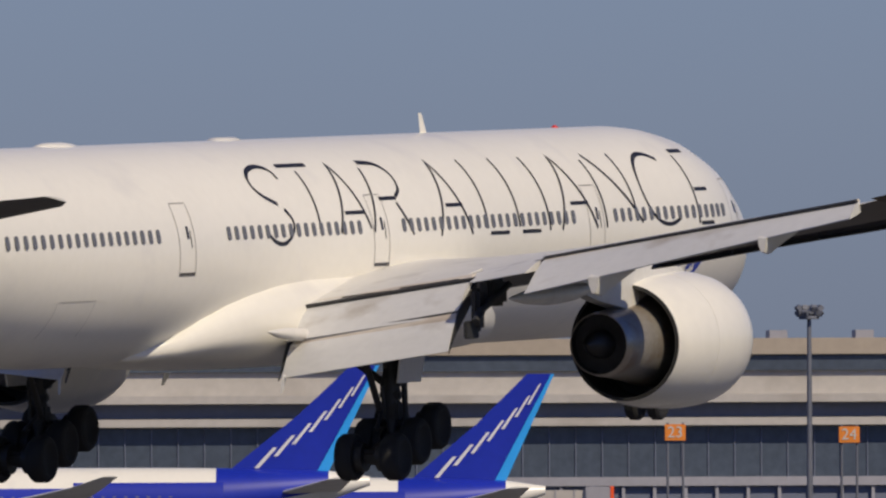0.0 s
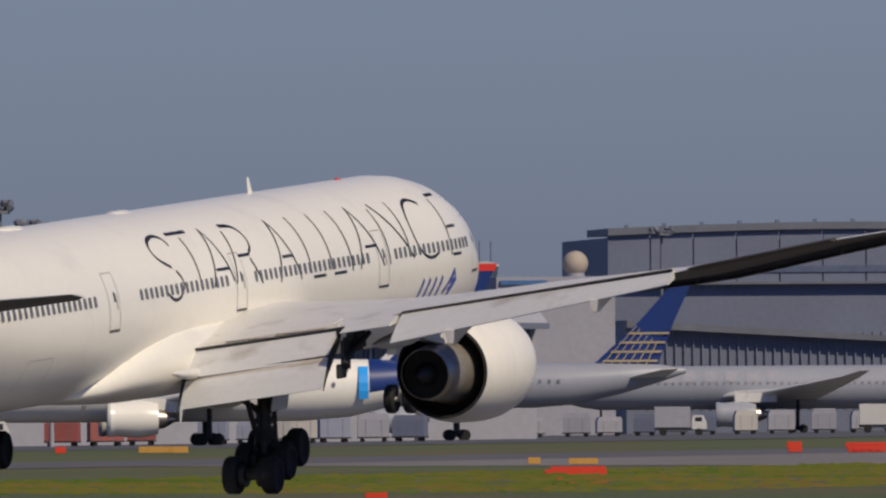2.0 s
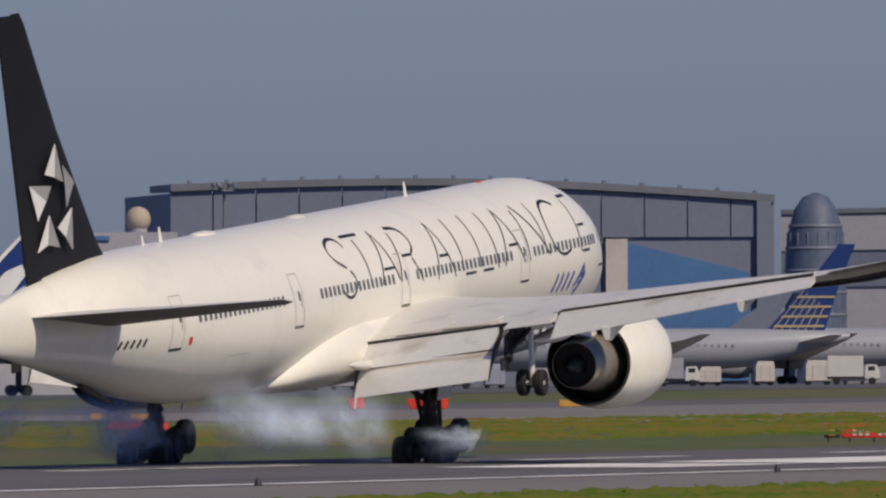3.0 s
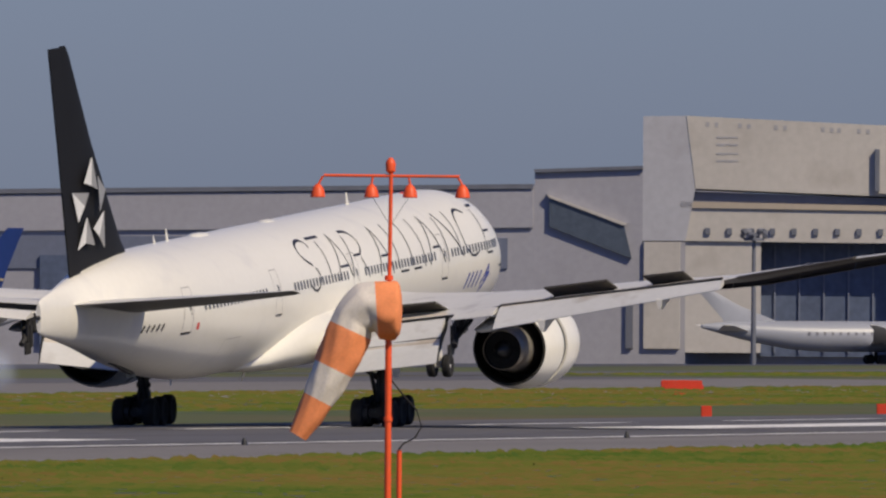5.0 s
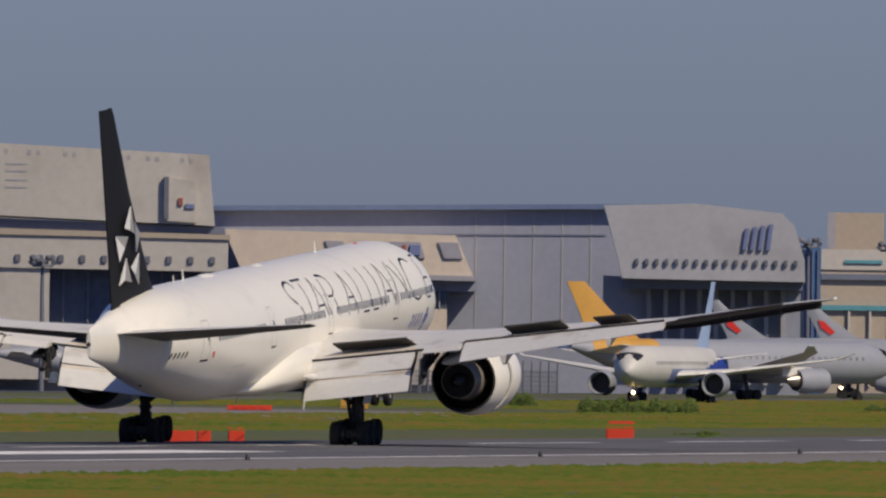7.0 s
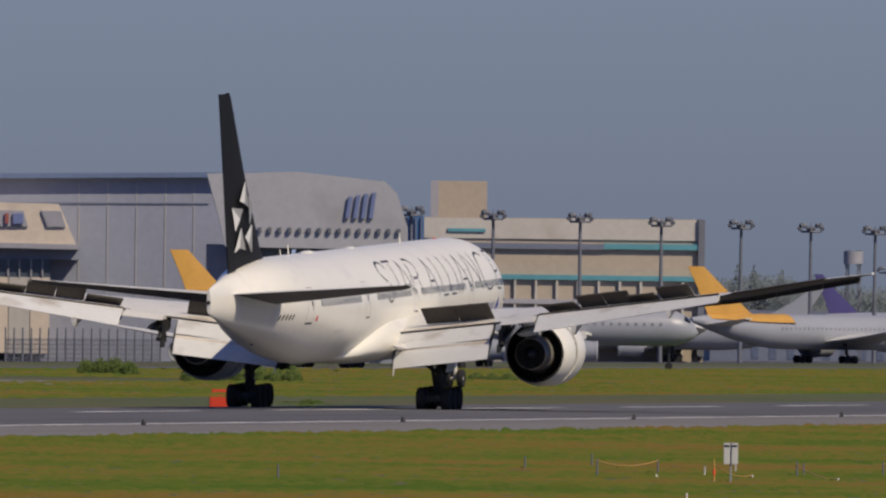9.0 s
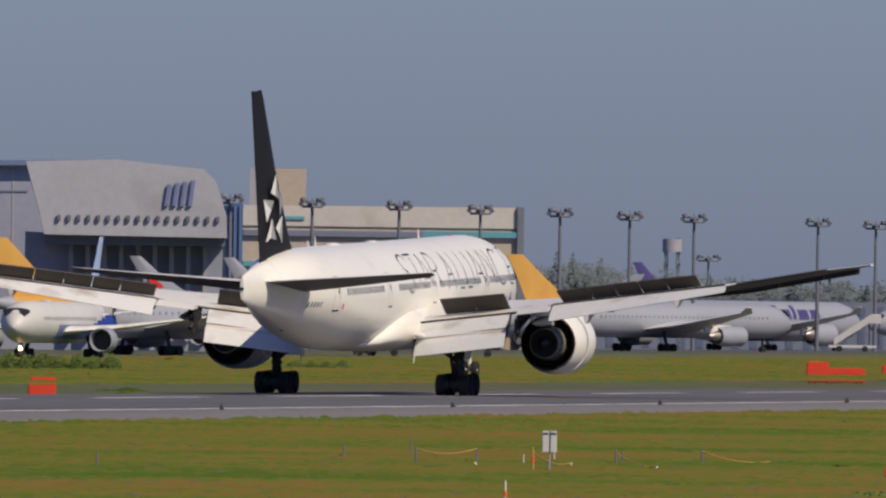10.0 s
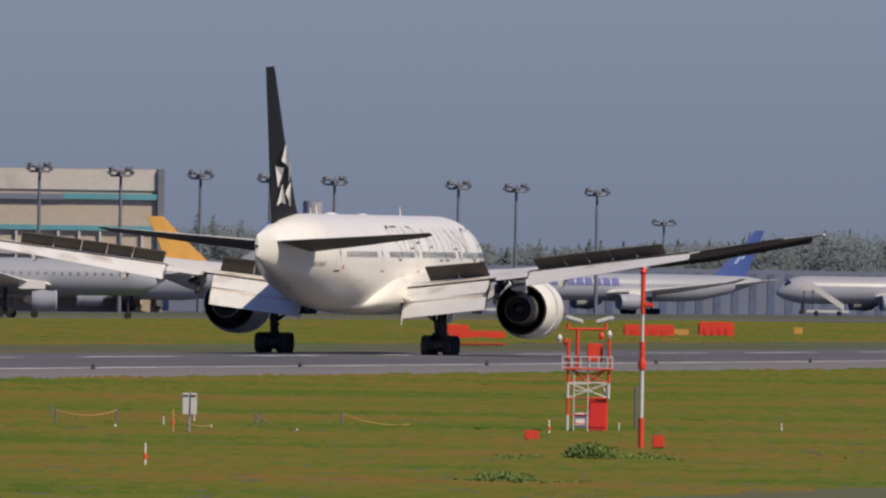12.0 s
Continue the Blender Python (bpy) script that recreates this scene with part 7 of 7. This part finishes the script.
        part("tape_line", bm, M["yellow"], tp)


build_windsock()
build_aids()
patch = bmesh.new()
ring = []
rp = random.Random(3)
for i in range(28):
    a = 2 * math.pi * i / 28
    ring.append(patch.verts.new((622 + 14 * math.cos(a) * rp.uniform(0.8, 1.1), 96.3 + 4.6 * math.sin(a) * rp.uniform(0.7, 1.2), 0.015)))
patch.faces.new(ring)
tagged(part("soil_patch", patch, M["soil"], None, "", False), "bare dark brown soil patch in the grass", "soil", kind="structure")


# ---- runway sign on the grass ----
def runway_sign():
    root = thing("runway_sign", "low red runway sign with white bars and black panel", "sign", Matrix.Translation((1018, 296.5, ground_z(296.5))) @ facing(16.2))
    board = part("red_board", box(3.4, 0.25, 0.55, (1.75, 0, 0.48), 0.03), M["red"], root, "red board with white bars", False)
    for i in range(7):
        if i != 3:
            part("white_bar", box(0.2, 0.03, 0.3, (0.75 + 0.33 * i, -0.14, 0.48), 0), M["white_box"], board, "", False)
    side = part("black_board", box(0.8, 0.25, 0.55, (-0.42, 0, 0.48), 0.03), M["strut"], root, "black board with yellow bar", False)
    part("yellow_bar", box(0.3, 0.03, 0.3, (-0.42, -0.14, 0.48), 0), M["yellow"], side, "", False)
    for x in (-0.6, 0.5, 1.75, 3.0):
        part("leg", rod((x, 0, -0.05), (x, 0, 0.25), 0.05, 8), M["strut"], root)


runway_sign()


# ---- tyre smoke of the touchdown ----
def smoke_material():
    m = bpy.data.materials.new("pale tyre smoke")
    m.use_nodes = True
    nt = m.node_tree
    b = nt.nodes["Principled BSDF"]
    b.inputs["Base Color"].default_value, b.inputs["Roughness"].default_value = (0.54, 0.63, 0.80, 1), 1.0
    b.inputs["Specular IOR Level"].default_value = 0.0
    co = nt.nodes.new("ShaderNodeTexCoord")
    nz = nt.nodes.new("ShaderNodeTexNoise")
    nz.noise_dimensions = "4D"
    nz.inputs["Scale"].default_value, nz.inputs["Detail"].default_value = 0.8, 5
    nt.links.new(co.outputs["Object"], nz.inputs["Vector"])
    own = nt.nodes.new("ShaderNodeObjectInfo")
    far = nt.nodes.new("ShaderNodeMath")
    far.operation = "MULTIPLY"
    far.inputs[1].default_value = 40.0
    nt.links.new(own.outputs["Random"], far.inputs[0])
    nt.links.new(far.outputs[0], nz.inputs["W"])
    rg = nt.nodes.new("ShaderNodeMapRange")
    rg.inputs[1].default_value, rg.inputs[2].default_value, rg.inputs[3].default_value, rg.inputs[4].default_value = 0.3, 0.7, 0.08, 0.74
    nt.links.new(nz.outputs["Fac"], rg.inputs[0])
    at = nt.nodes.new("ShaderNodeAttribute")
    at.attribute_name = "haze_share"
    mu = nt.nodes.new("ShaderNodeMath")
    mu.operation = "MULTIPLY"
    nt.links.new(rg.outputs[0], mu.inputs[0])
    nt.links.new(at.outputs["Fac"], mu.inputs[1])
    nt.links.new(mu.outputs[0], b.inputs["Alpha"])
    return m


M["smoke"] = smoke_material()
PUFFS = []


def puff(t, x, y, z, w, h, seed):
    """A thin bulging sheet of smoke, densest in its middle and fading to its rim."""
    r = random.Random(seed)
    bm = bmesh.new()
    layer = bm.verts.layers.float.new("haze_share")
    rings, n = 12, 40
    grid = []
    for i in range(rings + 1):
        f = i / rings
        row = []
        for k in range(n if i else 1):
            a = 2 * math.pi * k / n
            wob = 1 + 0.3 * noise.noise(Vector((math.cos(a) * 1.3, math.sin(a) * 1.3, seed * 3.7)))
            v = bm.verts.new((-0.5 * w * (1 - f * f), f * wob * w * math.cos(a), f * wob * h * math.sin(a)))
            v[layer] = (1 - f * f) ** 1.6
            row.append(v)
        grid.append(row)
    for k in range(n):
        bm.faces.new((grid[0][0], grid[1][k], grid[1][(k + 1) % n]))
        for i in range(1, rings):
            bm.faces.new((grid[i][k], grid[i + 1][k], grid[i + 1][(k + 1) % n], grid[i][(k + 1) % n]))
    ob = part("tyre_smoke", bm, M["smoke"])
    tagged(ob, "thin bluish-white drifting cloud of tyre smoke", "smoke", "touchdown smoke")
    PUFFS.append((ob, t, x, y, z, h, r.uniform(-12, 25)))


for i in range(17):
    t = 2.74 + 0.09 * i
    x = 711.4 + 70.3 * (t - 2.5)
    big = 1.5 if i < 3 else 1.0 + 0.06 * i
    if i == 0 or 4 <= i < 13:
        puff(t, x + 2, 232.4, 0.7 * big, 1.7 * big, 1.15 * big, 10 + i)
    if i % 3 != 1:
        puff(t - 0.03, x - 2, 244.8, 0.8 * big, 1.8 * big, 1.2 * big, 40 + i)

for i, (t, x, y, z, w, h) in enumerate(((2.70, 719, 232.4, 1.2, 2.3, 1.6), (2.73, 722, 232.0, 0.9, 2.4, 1.4), (2.77, 725, 232.6, 0.7, 2.1, 1.1), (2.9, 737, 243.0, 0.6, 1.4, 1.0), (2.95, 743.5, 231.8, 0.7, 1.7, 0.9), (2.9, 739, 243.5, 1.2, 2.0, 1.4), (3.05, 750, 243.8, 1.4, 2.2, 1.5), (3.05, 757, 231.8, 0.7, 1.7, 1.0), (3.1, 760, 231.6, 0.8, 1.6, 0.9),
                                        (3.5, 788, 243, 1.4, 3.6, 2.0), (3.6, 797, 240, 1.5, 3.8, 2.2), (3.7, 806, 243, 1.6, 4.2, 2.3), (3.8, 813, 239, 1.6, 4.2, 2.4), (3.9, 822, 243, 1.6, 4.0, 2.3), (4.0, 829, 240, 1.5, 3.6, 2.1))):
    puff(t, x, y, z, w, h, 80 + i)


def motions():
    walk(plane, [(t, pose(x, RUNWAY_Y, z, bank, -nose, yaw)) for t, x, z, nose, bank, yaw in FLIGHT])
    droop = -0.6

    def bent(side, deg, m=None):
        hinge = Matrix.Translation((0, side * 3.0, 4.6))
        return hinge @ pose(0, 0, 0, side * deg) @ hinge.inverted() @ (m or Matrix.Identity(4))

    for ob, side in WING_PARTS:
        walk(ob, [(0, bent(side, 0)), (3.2, bent(side, 0)), (4.6, bent(side, droop)), (12, bent(side, droop))])
    for sp, m, late, inner, turn, side, rest in SPOILERS:
        full, part_way = (50, 20) if inner else (46, 27)
        up = lambda deg: m @ pose(0, 0, 0, 0, -turn * deg, 0)
        shut = m @ pose(0, 0, 0, 0, turn * rest, 0)
        rows = [(0, bent(side, 0, shut)), (3.2, bent(side, 0, shut)), (3.5, bent(side, 0.15 * droop, shut))]
        if late:
            rows += [(4.6, bent(side, droop, shut)), (7.5, bent(side, droop, shut)), (9.0, bent(side, droop, up(24))), (10.0, bent(side, droop, up(full)))]
        else:
            rows += [(4.6, bent(side, droop, up(part_way))), (7.3, bent(side, droop, up(part_way))), (8.6, bent(side, droop, up(full)))]
        walk(sp, rows + [(12, bent(side, droop, up(full)))])
    for key in JETS:
        ob, az, d, hd, v, t0 = JETS[key]
        p = polar(az, d)
        way = Vector((math.cos(radians(hd)), math.sin(radians(hd)), 0))
        walk(ob, [(t, Matrix.Translation(p + way * v * (t - t0)) @ pose(0, 0, 0, 0, 0, hd)) for t in (0, 4, 8, 12)])
    for ob, t, x, y, z, sz, turn in PUFFS:
        put = lambda dx, dy, zz: pose(x + dx, y + dy, zz, 0, 0, 17 + turn)
        low = put(0, 0, -2 - 2 * sz)
        walk(ob, [(0, low), (t - 0.12, low), (t - 0.02, put(0, 0, z)), (t + 1.5, put(3, -1, z + 1.2)), (12, put(8, -6, z + 4))])
    for sl in SLEEVES:
        home, out = pose(0, 0, 0), pose(-0.62, 0, 0)
        walk(sl, [(0, home), (3.9, home), (5.0, out), (12, out)])
    for skid in SKID:
        walk(skid, [(0, pose(0, 0, 0)), (4.0, pose(0, 0, 0)), (7.0, pose(0.8, 0, 0.75)), (12, pose(0.8, 0, 0.75))])
    for bogie in BOGIES:
        z = 0.72
        walk(bogie, [(0, pose(0, 0, z - 0.14, 0, -16)), (2.0, pose(0, 0, z - 0.24, 0, -16)), (2.75, pose(0, 0, z - 0.32, 0, -15)), (3.05, pose(0, 0, z - 0.18, 0, -8)), (3.6, pose(0, 0, z, 0, -1)), (4.6, pose(0, 0, z)), (12, pose(0, 0, z))])


motions()
